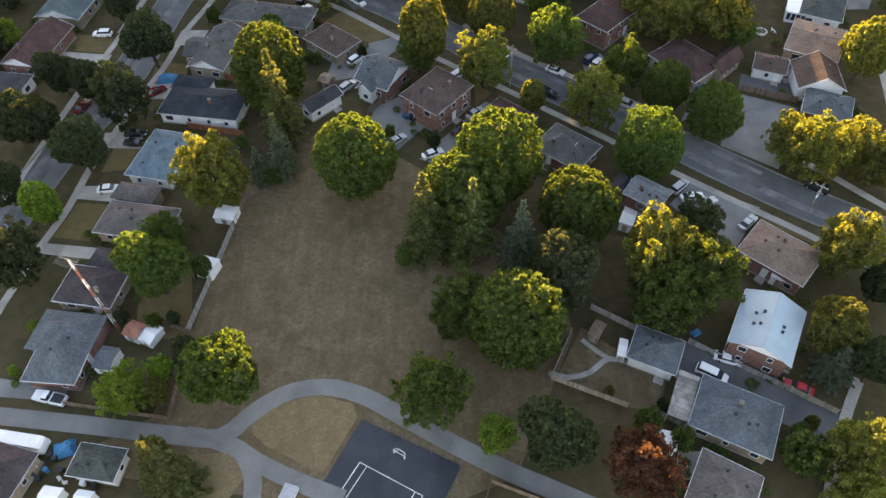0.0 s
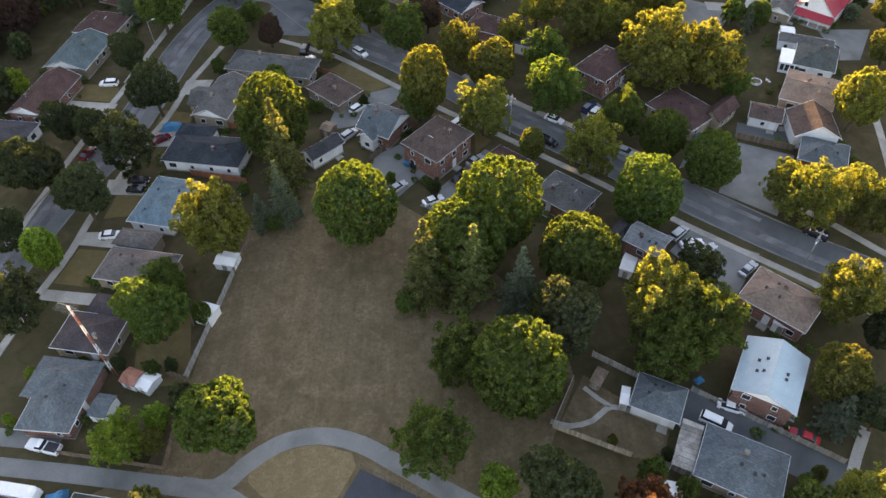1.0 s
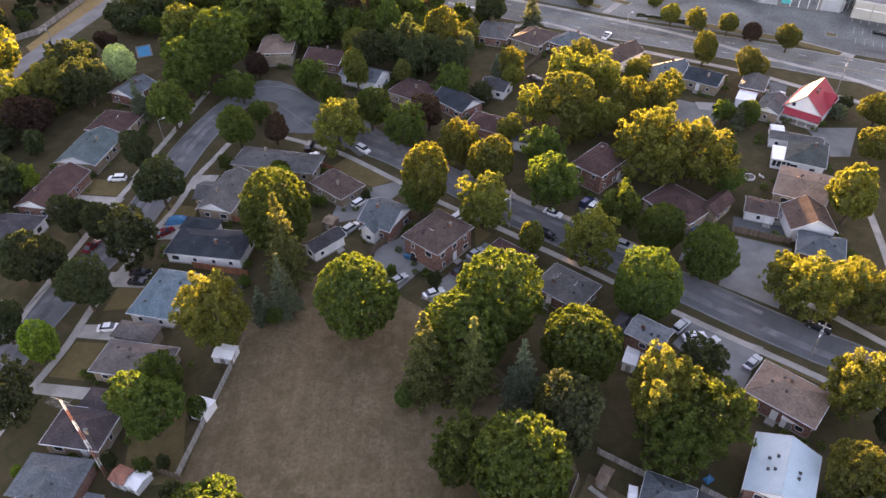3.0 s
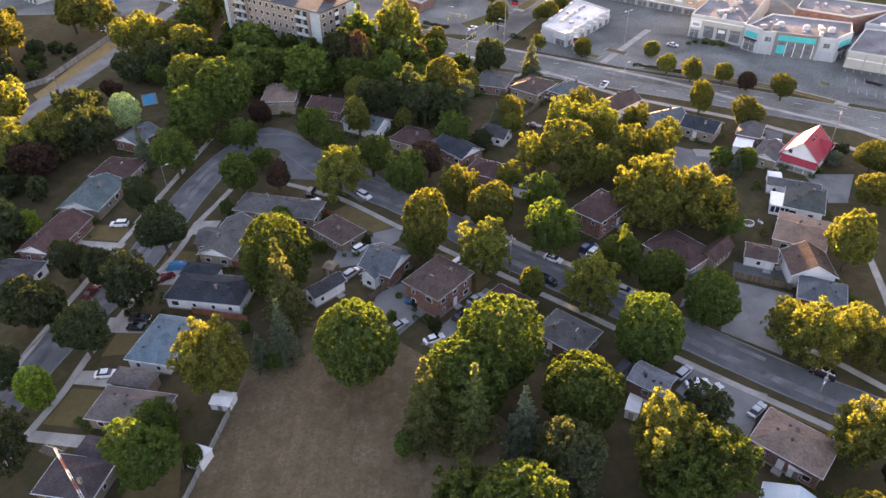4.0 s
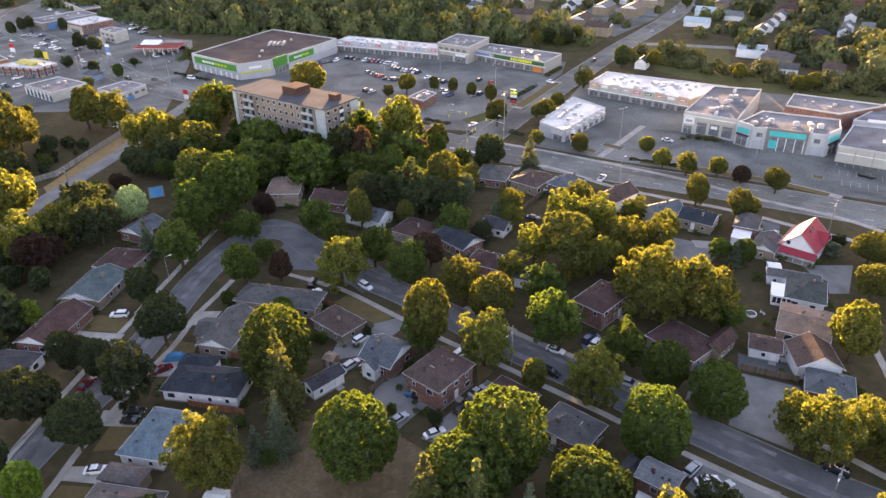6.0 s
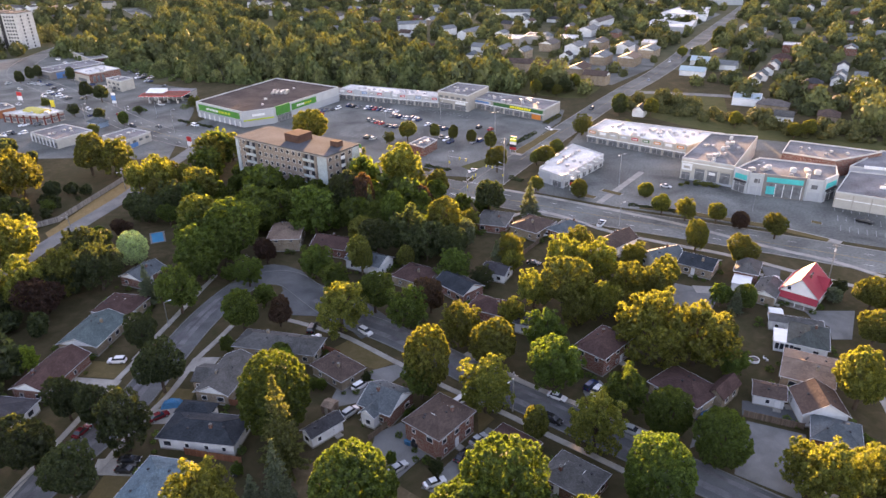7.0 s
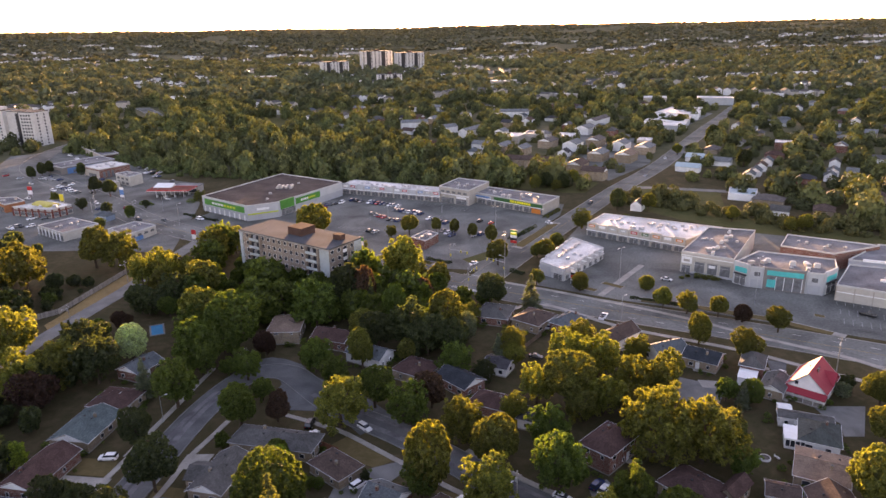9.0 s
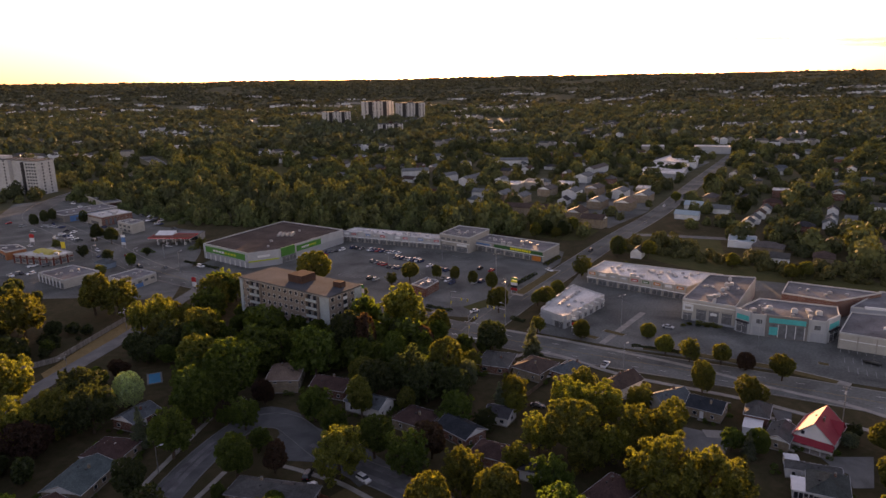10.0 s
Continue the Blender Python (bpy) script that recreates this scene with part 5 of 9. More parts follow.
tree(-42.2, 191.8, 4.2, 10.0, 'airy', 'green')
tree(-37.2, 237.5, 8.0, 19.4, 'lobed', 'dark')
tree(-28.2, 226.3, 2.9, 16.5, 'spruce', 'dark')
tree(-31.5, 234.0, 4.2, 19.0, 'oval', 'plum')
tree(-20.1, 221.0, 4.4, 17.0, 'oval', 'green')
tree(-27.0, 221.5, 5.0, 13.0, 'airy', 'green')
tree(-13.8, 207.1, 6.6, 16.0, 'airy', 'dark')
tree(-23.8, 203.4, 6.0, 15.0, 'lobed', 'dark')
tree(-29.5, 210.5, 4.6, 12.4, 'oval', 'olive')
tree(-2.9, 212.0, 7.0, 18.6, 'lobed', 'olive')
tree(4.6, 211.0, 3.6, 10.5, 'oval', 'blue')
tree(-8.0, 201.0, 6.4, 15.0, 'airy', 'dark')
tree(0.6, 199.3, 5.9, 14.0, 'lobed', 'dark')
tree(6.6, 223.8, 3.4, 8.6, 'airy', 'olive')
tree(-4.4, 257.6, 5.4, 12.2, 'lobed', 'olive')
tree(14.1, 239.5, 6.2, 14.1, 'lobed', 'dark')
tree(-19.9, 244.3, 5.4, 11.6, 'lobed', 'dark')
tree(-10.8, 236.6, 4.3, 13.0, 'oval', 'plum')
tree(-11.8, 267.2, 3.6, 11.0, 'spruce', 'pine')
tree(-19.5, 265.3, 8.4, 20.0, 'airy', 'gold')
tree(-34.1, 265.3, 5.8, 17.6, 'spruce', 'pine')
tree(-18.7, 263.9, 4.4, 13.5, 'spruce', 'pine')
tree(29.0, 235.6, 4.5, 13.6, 'spruce', 'blue')
tree(20.5, 286.3, 5.4, 12.2, 'lobed', 'olive')
tree(34.2, 261.7, 3.0, 7.0, 'airy', 'olive')
tree(41.9, 292.0, 4.6, 10.4, 'lobed', 'olive')
tree(50.4, 254.8, 3.3, 7.5, 'round', 'olive')
tree(14.4, 198.9, 2.5, 7.6, 'spruce', 'blue')
tree(19.2, 199.8, 4.1, 9.7, 'airy', 'gold')
tree(18.6, 191.2, 3.3, 7.9, 'airy', 'gold')
tree(1.0, 187.4, 4.9, 10.4, 'airy', 'green')
tree(9.0, 183.0, 3.4, 7.0, 'airy', 'dark')
tree(-27.7, 191.4, 5.0, 14.6, 'lobed', 'olive')
tree(-41.4, 189.8, 4.6, 10.9, 'airy', 'green')
tree(-34.1, 179.8, 4.4, 10.5, 'airy', 'green')
tree(-21.5, 168.7, 5.7, 12.9, 'lobed', 'green')
tree(-11.7, 159.7, 5.2, 12.3, 'airy', 'green')
tree(-5.9, 168.0, 5.1, 11.5, 'lobed', 'plum')
tree(-29.5, 158.6, 6.6, 15.6, 'airy', 'gold')
tree(2.4, 151.4, 5.3, 12.5, 'airy', 'gold')
tree(11.6, 143.6, 5.6, 12.7, 'lobed', 'olive')
tree(16.2, 160.6, 3.5, 8.3, 'airy', 'gold')
tree(23.6, 147.6, 5.2, 12.3, 'airy', 'green')
tree(31.0, 166.7, 8.1, 18.3, 'lobed', 'olive')
tree(23.2, 170.4, 4.8, 11.5, 'airy', 'gold')
tree(43.7, 184.9, 5.7, 13.6, 'airy', 'gold')
tree(34.4, 189.5, 5.5, 13.1, 'airy', 'gold')
tree(49.2, 171.5, 5.4, 12.9, 'airy', 'gold')
tree(40.8, 163.9, 4.7, 11.2, 'airy', 'gold')
tree(48.1, 143.3, 8.4, 19.6, 'airy', 'gold')
tree(58.7, 141.6, 7.9, 18.3, 'airy', 'gold')
tree(57.2, 171.9, 5.2, 12.2, 'airy', 'olive')
tree(40.6, 201.3, 4.8, 11.4, 'airy', 'olive')
tree(56.9, 193.7, 3.7, 8.7, 'airy', 'olive')
tree(63.2, 181.9, 4.1, 9.8, 'airy', 'gold')
tree(66.2, 136.3, 3.4, 8.0, 'airy', 'green')
tree(70.4, 151.0, 3.2, 9.6, 'spruce', 'dark')
tree(81.8, 168.8, 3.3, 7.5, 'round', 'green')
tree(78.2, 166.1, 2.5, 7.6, 'spruce', 'blue')
tree(75.2, 169.9, 3.0, 7.2, 'airy', 'green')
tree(79.9, 205.2, 3.8, 11.6, 'oval', 'gold')
tree(90.2, 193.7, 5.0, 11.2, 'lobed', 'olive')
tree(77.4, 236.2, 3.9, 8.7, 'lobed', 'gold')
tree(84.2, 230.3, 3.8, 9.0, 'airy', 'olive')
tree(94.2, 227.1, 3.8, 8.5, 'lobed', 'gold')
tree(101.0, 222.7, 3.0, 6.7, 'round', 'plum')
tree(109.4, 214.0, 4.3, 9.7, 'lobed', 'olive')
tree(75.8, 253.7, 2.7, 6.1, 'round', 'gold')
tree(107.8, 171.7, 2.6, 4.6, 'airy', 'blue')
tree(111.5, 176.0, 2.2, 4.4, 'airy', 'dark')
tree(114.2, 164.8, 5.0, 11.3, 'lobed', 'olive')
tree(105.4, 147.4, 5.2, 11.6, 'lobed', 'olive')
tree(48.4, 160.0, 4.3, 10.3, 'airy', 'olive')
tree(33.5, 160.3, 4.3, 10.3, 'airy', 'olive')
tree(-107.3, 141.6, 3.2, 7.7, 'airy', 'green')
tree(-66.2, 321.3, 9.3, 21.1, 'lobed', 'gold')
tree(-7.3, 340.0, 2.5, 7.5, 'oval', 'olive')
tree(1.8, 336.6, 2.4, 7.5, 'oval', 'olive')
tree(10.8, 329.3, 2.4, 7.3, 'oval', 'olive')
tree(19.5, 320.5, 2.9, 8.7, 'oval', 'olive')
tree(-20.7, 334.2, 4.8, 11.0, 'lobed', 'olive')
tree(-29.5, 330.0, 2.7, 6.4, 'airy', 'olive')
tree(-106.1, 296.0, 6.8, 16.1, 'airy', 'gold')
tree(-100.3, 307.8, 5.5, 13.1, 'airy', 'gold')
tree(91.6, 348.8, 2.2, 5.5, 'airy', 'olive')
tree(76.9, 254.5, 2.5, 5.9, 'round', 'gold')
tree(49.7, 311.2, 3.0, 6.9, 'round', 'olive')
tree(38.6, 295.1, 3.4, 7.6, 'lobed', 'olive')
tree(66.7, 340.9, 4.4, 10.4, 'airy', 'olive')
tree(-230.5, 438.8, 5.2, 11.7, 'lobed', 'dark')
tree(-216.2, 428.8, 5.1, 11.5, 'lobed', 'dark')
tree(-216.6, 394.6, 3.1, 7.5, 'airy', 'dark')
tree(-197.8, 386.0, 3.1, 7.3, 'airy', 'dark')
tree(-178.6, 373.1, 2.7, 8.2, 'oval', 'green')
tree(-245.7, 418.2, 2.7, 6.4, 'airy', 'olive')
tree(-180.1, 397.6, 2.2, 5.5, 'airy', 'dark')
tree(-152.2, 409.2, 3.2, 7.7, 'airy', 'olive')
tree(-186.4, 353.4, 2.9, 6.8, 'airy', 'olive')
tree(146.9, 350.2, 3.9, 8.8, 'lobed', 'gold')
tree(175.0, 330.1, 4.2, 9.6, 'lobed', 'olive')
tree(167.6, 328.8, 3.7, 8.4, 'lobed', 'olive')
tree(93.5, 377.8, 4.2, 12.8, 'oval', 'dark')
tree(109.9, 374.8, 4.8, 10.7, 'lobed', 'olive')
tree(216.8, 573.0, 8.7, 19.7, 'lobed', 'dark')
tree(210.1, 492.2, 6.1, 13.7, 'lobed', 'dark')
tree(178.9, 543.4, 4.2, 9.4, 'lobed', 'olive')
tree(232.2, 707.9, 5.3, 12.1, 'lobed', 'dark')
tree(-301.2, 489.4, 3.1, 9.4, 'oval', 'dark')
tree(-300.2, 500.8, 3.1, 9.6, 'oval', 'dark')
tree(-298.6, 508.6, 3.2, 9.7, 'oval', 'dark')
tree(-269.5, 498.4, 3.1, 9.5, 'oval', 'dark')

# cars
car(40.9, 52.2, -31, 'van', 'white')
car(-63.6, 48.9, 167, 'pickup', 'white')
car(53.7, 49.7, 153, 'sedan', 'red')
car(23.9, 129.1, -33, 'sedan', 'white')
car(-84.8, 145.7, -178, 'suv', 'white')
car(70.6, 92.1, 143, 'suv', 'black')
car(55.0, 83.4, 41, 'sedan', 'silver')
car(-67.7, 93.9, 7, 'sedan', 'white')
car(-21.9, 134.2, 48, 'suv', 'white')
car(-11.3, 106.8, 42, 'sedan', 'silver')
car(-3.8, 102.7, 27, 'sedan', 'white')
car(21.7, 121.1, -37, 'suv', 'black')
car(38.0, 117.2, -35, 'suv', 'silver')
car(44.2, 54.9, -20, 'sedan', 'white')
car(44.3, 92.7, 42, 'suv', 'silver')
car(46.1, 90.0, 10, 'sedan', 'white')
car(48.5, 88.4, 28, 'sedan', 'silver')
car(-66.8, 109.9, 2, 'sedan', 'black')
car(-66.2, 107.0, -4, 'sedan', 'black')
car(-81.0, 118.9, 74, 'sedan', 'darkred')
car(32.3, 133.1, 47, 'suv', 'navy')
car(33.4, 131.4, 56, 'sedan', 'white')
car(55.0, 121.6, 44, 'sedan', 'blue')
car(1.8, 128.3, 47, 'suv', 'white')
car(5.2, 115.0, 44, 'sedan', 'silver')
car(1.7, 110.0, 55, 'sedan', 'black')
car(-23.1, 124.4, 50, 'suv', 'silver')
car(-65.9, 123.7, 40, 'sedan', 'darkred')
car(-23.2, 157.9, -44, 'suv', 'white')
car(-37.9, 160.0, 84, 'van', 'black')
car(-36.5, 154.8, 56, 'sedan', 'white')
car(96.8, 184.2, 46, 'suv', 'white')
car(146.8, 226.6, -42, 'pickup', 'black')
car(87.4, 264.9, -34, 'sedan', 'silver')
car(10.0, 288.0, 42, 'sedan', 'white')
car(53.9, 227.9, 59, 'pickup', 'white')
car(33.5, 220.1, 61, 'sedan', 'white')
car(26.3, 197.5, -21, 'sedan', 'black')
car(51.8, 351.8, -57, 'sedan', 'white')
car(91.4, 314.0, 29, 'suv', 'silver')
car(-33.6, 250.9, 44, 'sedan', 'black')


# ---------------------------------------------------------------- shopping area beyond the arterial road
STONE = surface("pale_stucco", (0.36, 0.34, 0.31), 0.85, fine=3, coarse=0.3, vary=0.06, stain=0.1, bump=0.03)
GREYWALL = surface("grey_cladding", (0.36, 0.38, 0.41), 0.7, fine=2, coarse=0.2, vary=0.04, stain=0.08, bump=0.02)
DARKROOF = surface("dark_flat_roof", (0.065, 0.054, 0.052), 0.9, fine=2, coarse=0.08, stain=0.35, bump=0.02)
GREYROOF = surface("grey_flat_roof", (0.17, 0.17, 0.18), 0.85, fine=2, coarse=0.08, stain=0.35, bump=0.02)
WHITEROOF = surface("white_flat_roof", (0.55, 0.55, 0.55), 0.7, fine=2, coarse=0.1, stain=0.3, bump=0.02)
GREEN = surface("green_sign_panel", (0.05, 0.22, 0.04), 0.5, vary=0.05, stain=0.1)
LIME = surface("lime_band", (0.42, 0.5, 0.03), 0.5, vary=0.05, stain=0.1)
TEAL = surface("teal_sign_panel", (0.02, 0.42, 0.43), 0.4, vary=0.05, stain=0.1)
YELLOW = surface("yellow_sign_panel", (0.75, 0.6, 0.05), 0.5, vary=0.05, stain=0.1)
PALEBLUE = surface("pale_grey_panels", (0.42, 0.44, 0.46), 0.6, fine=1.5, coarse=0.2, vary=0.04, stain=0.1, bump=0.02)
PALESTONE = surface("cream_stucco", (0.43, 0.41, 0.37), 0.85, fine=3, coarse=0.3, vary=0.05, stain=0.1, bump=0.03)
TAUPEWALL = surface("grey_brown_cladding", (0.2, 0.185, 0.175), 0.75, fine=2, coarse=0.2, vary=0.05, stain=0.1, bump=0.02)
DARKGREEN = surface("dark_green_sign_panel", (0.03, 0.11, 0.035), 0.5, vary=0.05, stain=0.1)
YELLOWMARK = surface("bright_yellow_sign", (0.85, 0.75, 0.03), 0.5, vary=0.03, stain=0.05)
ORANGE = surface("orange_sign_panel", (0.6, 0.2, 0.04), 0.5, vary=0.05, stain=0.1)
DARKRED = surface("dark_red_stone", (0.17, 0.06, 0.05), 0.8, vary=0.12, stain=0.2)
YELLOWROOF = surface("dull_yellow_roof", (0.42, 0.37, 0.08), 0.6, vary=0.05, stain=0.15)
ORANGEWALL = surface("orange_brown_wall", (0.33, 0.13, 0.06), 0.7, vary=0.08, stain=0.15)
REDP = surface("red_sign_panel", (0.45, 0.03, 0.03), 0.5, vary=0.05, stain=0.1)
BLUEP = surface("blue_panel", (0.08, 0.2, 0.42), 0.5, vary=0.05, stain=0.1)
BLUEWALL = surface("faded_blue_cladding", (0.2, 0.27, 0.36), 0.7, vary=0.05, stain=0.12)
BROWNCLAD = surface("brown_cladding", (0.085, 0.052, 0.043), 0.8, stain=0.2)
BEIGE = surface("beige_brick", (0.29, 0.235, 0.195), 0.85, stain=0.12, pattern="brick")
# the grey base colour stands in for sky mirrored in the panes
SHOPGLASS = surface("sky_grey_shop_glass", (0.15, 0.155, 0.165), 0.12, vary=0.2, stain=0.3, bump=0.0, coarse=0.6)
for dull in (DARKROOF, GREYROOF):
    dull.node_tree.nodes["Principled BSDF"].inputs["Specular IOR Level"].default_value = 0.05
ASPHALTED = surface("gravel_flat_roof", (0.078, 0.084, 0.095), 0.95, fine=2, coarse=0.08, stain=0.3, bump=0.02)
ASPHALTED.node_tree.nodes["Principled BSDF"].inputs["Specular IOR Level"].default_value = 0.05

slab("car_park", [(-150, 352), (-100, 318), (-20, 287), (12, 280), (60, 368), (66, 392), (20, 425), (-70, 450), (-110, 462)], 0.04, M["lot"], "wide asphalt car park in front of the shops", "car park")
slab("car_park", [(30, 264), (63, 245), (97, 229), (140, 207), (230, 165), (270, 240), (170, 320), (85, 360), (66, 345)], 0.04, M["lot"], "grey asphalt car park with faded bay lines", "car park")
slab("car_park", [(-290, 360), (-180, 318), (-140, 352), (-175, 392), (-215, 440), (-260, 470), (-330, 440)], 0.04, M["lot"], "asphalt forecourts beside the arterial road", "car park")

slab("car_park", [(-333, 475), (-375, 585), (-356, 602), (-348, 654), (-289, 604), (-210, 484), (-168, 463), (-150, 401), (-132, 310), (-166, 316), (-199, 316), (-246, 338)], 0.035, M["lot"], "patched asphalt forecourts around low shops", "car park")
SM = [(-143.8, 390.9), (-110.6, 365.2), (-95.7, 373.1), (-67.1, 422.5), (-111.5, 452.1)]
b = flat_building("supermarket", SM, 8.2, GREYWALL, DARKROOF, "large flat-roofed supermarket with green sign bands", plants=4, rim="rim")
for (p, q), spans in (((SM[0], SM[1]), ((.06, .94),)), ((SM[2], SM[3]), ((.03, .22), (.25, .62)))):
    on_wall(b, "upper_wall", p, q, 0, 1, 4.0, 8.0, PALEBLUE, .12)
    for u0, u1 in spans:
        on_wall(b, "sign_panel", p, q, u0, u1, 4.2, 7.6, GREEN, .35)
        n = 8 if u1 - u0 > .3 else 3
        for i in range(n):
            u = u0 + (u1 - u0) * (.2 + .6 * i / n)
            on_wall(b, "sign_mark", p, q, u, u + (u1 - u0) * .6 / n * .75, 5.3, 6.4, LIME if i > n * .4 else M["white"], .4, "plain pale sign mark")
on_wall(b, "upper_wall", SM[1], SM[2], 0, 1, 4.0, 8.0, PALEBLUE, .12)
on_wall(b, "band", SM[1], SM[2], 0, 1, 3.3, 4.0, LIME, .25)
on_wall(b, "sign_panel", SM[1], SM[2], .3, .7, 5.4, 6.6, M["white"], .2)
on_wall(b, "sign_box", SM[2], SM[3], .03, .22, 4.0, 8.9, GREEN, .6, "projecting green sign box")
glazed(b, SM[2], SM[3], .04, .24, .3, 3.6, 8)
on_wall(b, "canopy", SM[0], SM[1], .02, .98, 3.3, 3.7, GREYWALL, .9)
for i in range(9):
    on_wall(b, "pier", SM[0], SM[1], .05 + i * .11, .062 + i * .11, 0, 3.3, M["white"], .5)
for i in range(12):
    px, py = -104 + (i % 4) * 2.6, 408 + (i // 4) * 2.8
    part("roof_unit", boxes((0, 0, 0, 1.6, 1.4, .9 + .3 * (i % 3)), (0, 0, .9, .8, .7, .5)), M["steel"], b, at=pose(px, py, 8.2, 0, 0, -30))
b = flat_building("shop_row", [(-68, 429), (-6, 402), (-1, 413), (-62, 441)], 5.6, STONE, WHITEROOF, "long low row of small shops with white roof", plants=16, rim="rim")
shop_fronts(b, (-68, 429), (-6, 402), 13, 5.6, (M["white"], REDP, None, BLUEP, STONE, REDP, None), PALEBLUE)
b = flat_building("shop_block", [(-6.5, 404), (10.7, 391), (23.8, 414.5), (5.3, 426)], 9, STONE, GREYROOF, "taller pale stucco shop block with a flat roof", plants=6, rim="rim")
glazed(b, (-6.5, 404), (10.7, 391), .06, .5, .25, 3.2, 5)
glazed(b, (-6.5, 404), (10.7, 391), .58, .94, .25, 3.2, 4)
on_wall(b, "sign_panel", (-6.5, 404), (10.7, 391), .6, .92, 3.6, 4.8, M["white"], .3)
on_wall(b, "cornice", (-6.5, 404), (10.7, 391), 0, 1, 5.2, 5.6, M["white"], .35)
for i in range(5):
    on_wall(b, "upper_window", (-6.5, 404), (10.7, 391), .06 + i * .19, .17 + i * .19, 6.2, 7.4, SHOPGLASS, .12)
b = flat_building("shop_row", [(10.9, 403), (50.8, 368.6), (62.3, 386.3), (24, 414)], 5.8, STONE, GREYROOF, "low shop row with a yellow and green sign band", plants=12, rim="rim")
on_wall(b, "sign_panel", (10.9, 403), (50.8, 368.6), .36, .99, 3.7, 5.6, DARKGREEN, .25)
on_wall(b, "sign_panel", (10.9, 403), (50.8, 368.6), .04, .32, 3.7, 5.3, PALEBLUE, .25)
on_wall(b, "sign_panel", (10.9, 403), (50.8, 368.6), .06, .3, 4.1, 5.0, BLUEP, .3)
for i in range(9):
    on_wall(b, "sign_mark", (10.9, 403), (50.8, 368.6), .58 + i * .03, .602 + i * .03, 4.1, 5.4, YELLOWMARK, .34, "plain yellow sign mark")
for i in range(8):
    glazed(b, (10.9, 403), (50.8, 368.6), i / 8 + .012, (i + 1) / 8 - .012, .25, 3.3, 3)
on_wall(b, "hoarding", (10.9, 403), (50.8, 368.6), .86, .97, .3, 3.0, ORANGE, .32, "orange boarded shop window")
on_wall(b, "soffit", (10.9, 403), (50.8, 368.6), 0, 1, 3.4, 3.65, M["white"], .9)
R3 = [(67.4, 329.8), (106.0, 299.6), (129.7, 318.5), (79.5, 347.5)]
b = flat_building("shop_row", R3, 5.9, STONE, WHITEROOF, "long shop row with a bright white roof and awnings", plants=26, rim="rim")
shop_fronts(b, R3[0], R3[1], 9, 5.9, (ORANGE, M["white"], GREYWALL, GREYWALL, REDP, DARKGREEN, ORANGE, M["white"], ORANGE), PALESTONE)
A = [(96.1, 275.5), (113.4, 263.8), (138.8, 304.1), (120.1, 310.6)]
b = flat_building("shop_block", A, 8.6, PALESTONE, GREYROOF, "pale stucco store with tall shop windows", plants=10, rim="rim")
for u in (.28, .52, .76):
    glazed(b, A[0], A[1], u, u + .19, 1.0, 5.4, 2)
    on_wall(b, "window_hood", A[0], A[1], u - .01, u + .2, 5.4, 5.9, STONE, .35)
glazed(b, A[0], A[1], .03, .2, .2, 3.2, 4)
on_wall(b, "entrance_panel", A[0], A[1], .02, .22, 4.2, 7.0, M["white"], .3)
on_wall(b, "sign_mark", A[0], A[1], .06, .18, 5.0, 6.0, STONE, .36, "plain pale sign mark")
on_wall(b, "sign_mark", A[0], A[1], .55, .67, 3.6, 4.8, M["white"], .3, "plain white sign mark")
on_wall(b, "plinth", A[0], A[1], .22, 1, 0, .9, GREYWALL, .2)
on_wall(b, "cornice", A[0], A[1], 0, 1, 7.4, 7.7, M["white"], .3)
for i in range(5):
    part("roof_unit", boxes((0, 0, 0, 1.9, 1.3, 1.1), (.3, 0, 1.1, 1.0, 1.0, .3)), PALEBLUE, b, at=pose(107.5 + i * 4.6, 271 + i * 7.6, 8.65, 0, 0, 57))
T = [(112.8, 261.9), (116.7, 256.4), (140.6, 246.1), (148.4, 252.0), (153.5, 263.2), (128.0, 275.4)]
b = flat_building("shop_block", T, 8.2, PALEBLUE, GREYROOF, "grey store with teal sign panels over wide windows", plants=9, rim="rim")
on_wall(b, "centre_bay", T[1], T[2], .2, .76, 0, 9.0, TAUPEWALL, .5, "projecting grey-brown centre bay")
on_wall(b, "window_bay", T[1], T[2], .25, .72, .4, 5.6, SHOPGLASS, .6)
on_wall(b, "sign_panel", T[1], T[2], .24, .73, 6.0, 8.0, TEAL, .62)
on_wall(b, "door_panel", T[1], T[2], .25, .37, 1.2, 4.4, TEAL, .66)
for u in (.37, .48, .6, .72):
    on_wall(b, "mullion", T[1], T[2], u - .005, u + .005, .4, 5.6, M["white"], .66)
for u in (.0, .18, .78, .985):
    on_wall(b, "pilaster", T[1], T[2], u, u + .015, 0, 9.1, PALEBLUE, .4)
for u in (.07, .84):
    on_wall(b, "small_window", T[1], T[2], u, u + .08, 5.0, 6.6, SHOPGLASS, .2)
    on_wall(b, "wall_panel", T[1], T[2], u - .04, u + .12, .3, 3.6, GREYWALL, .2)
for p, q in ((T[0], T[1]), (T[2], T[3])):
    on_wall(b, "corner_tower", p, q, .02, .98, 0, 9.4, PALEBLUE, .35, "pale corner tower")
    on_wall(b, "sign_panel", p, q, .12, .88, 5.4, 7.4, TEAL, .45)
    glazed(b, p, q, .15, .85, .3, 4.2, 4).scale.y = 2.4
    on_wall(b, "canopy", p, q, .1, .9, 4.4, 5.0, M["dark"], .9)
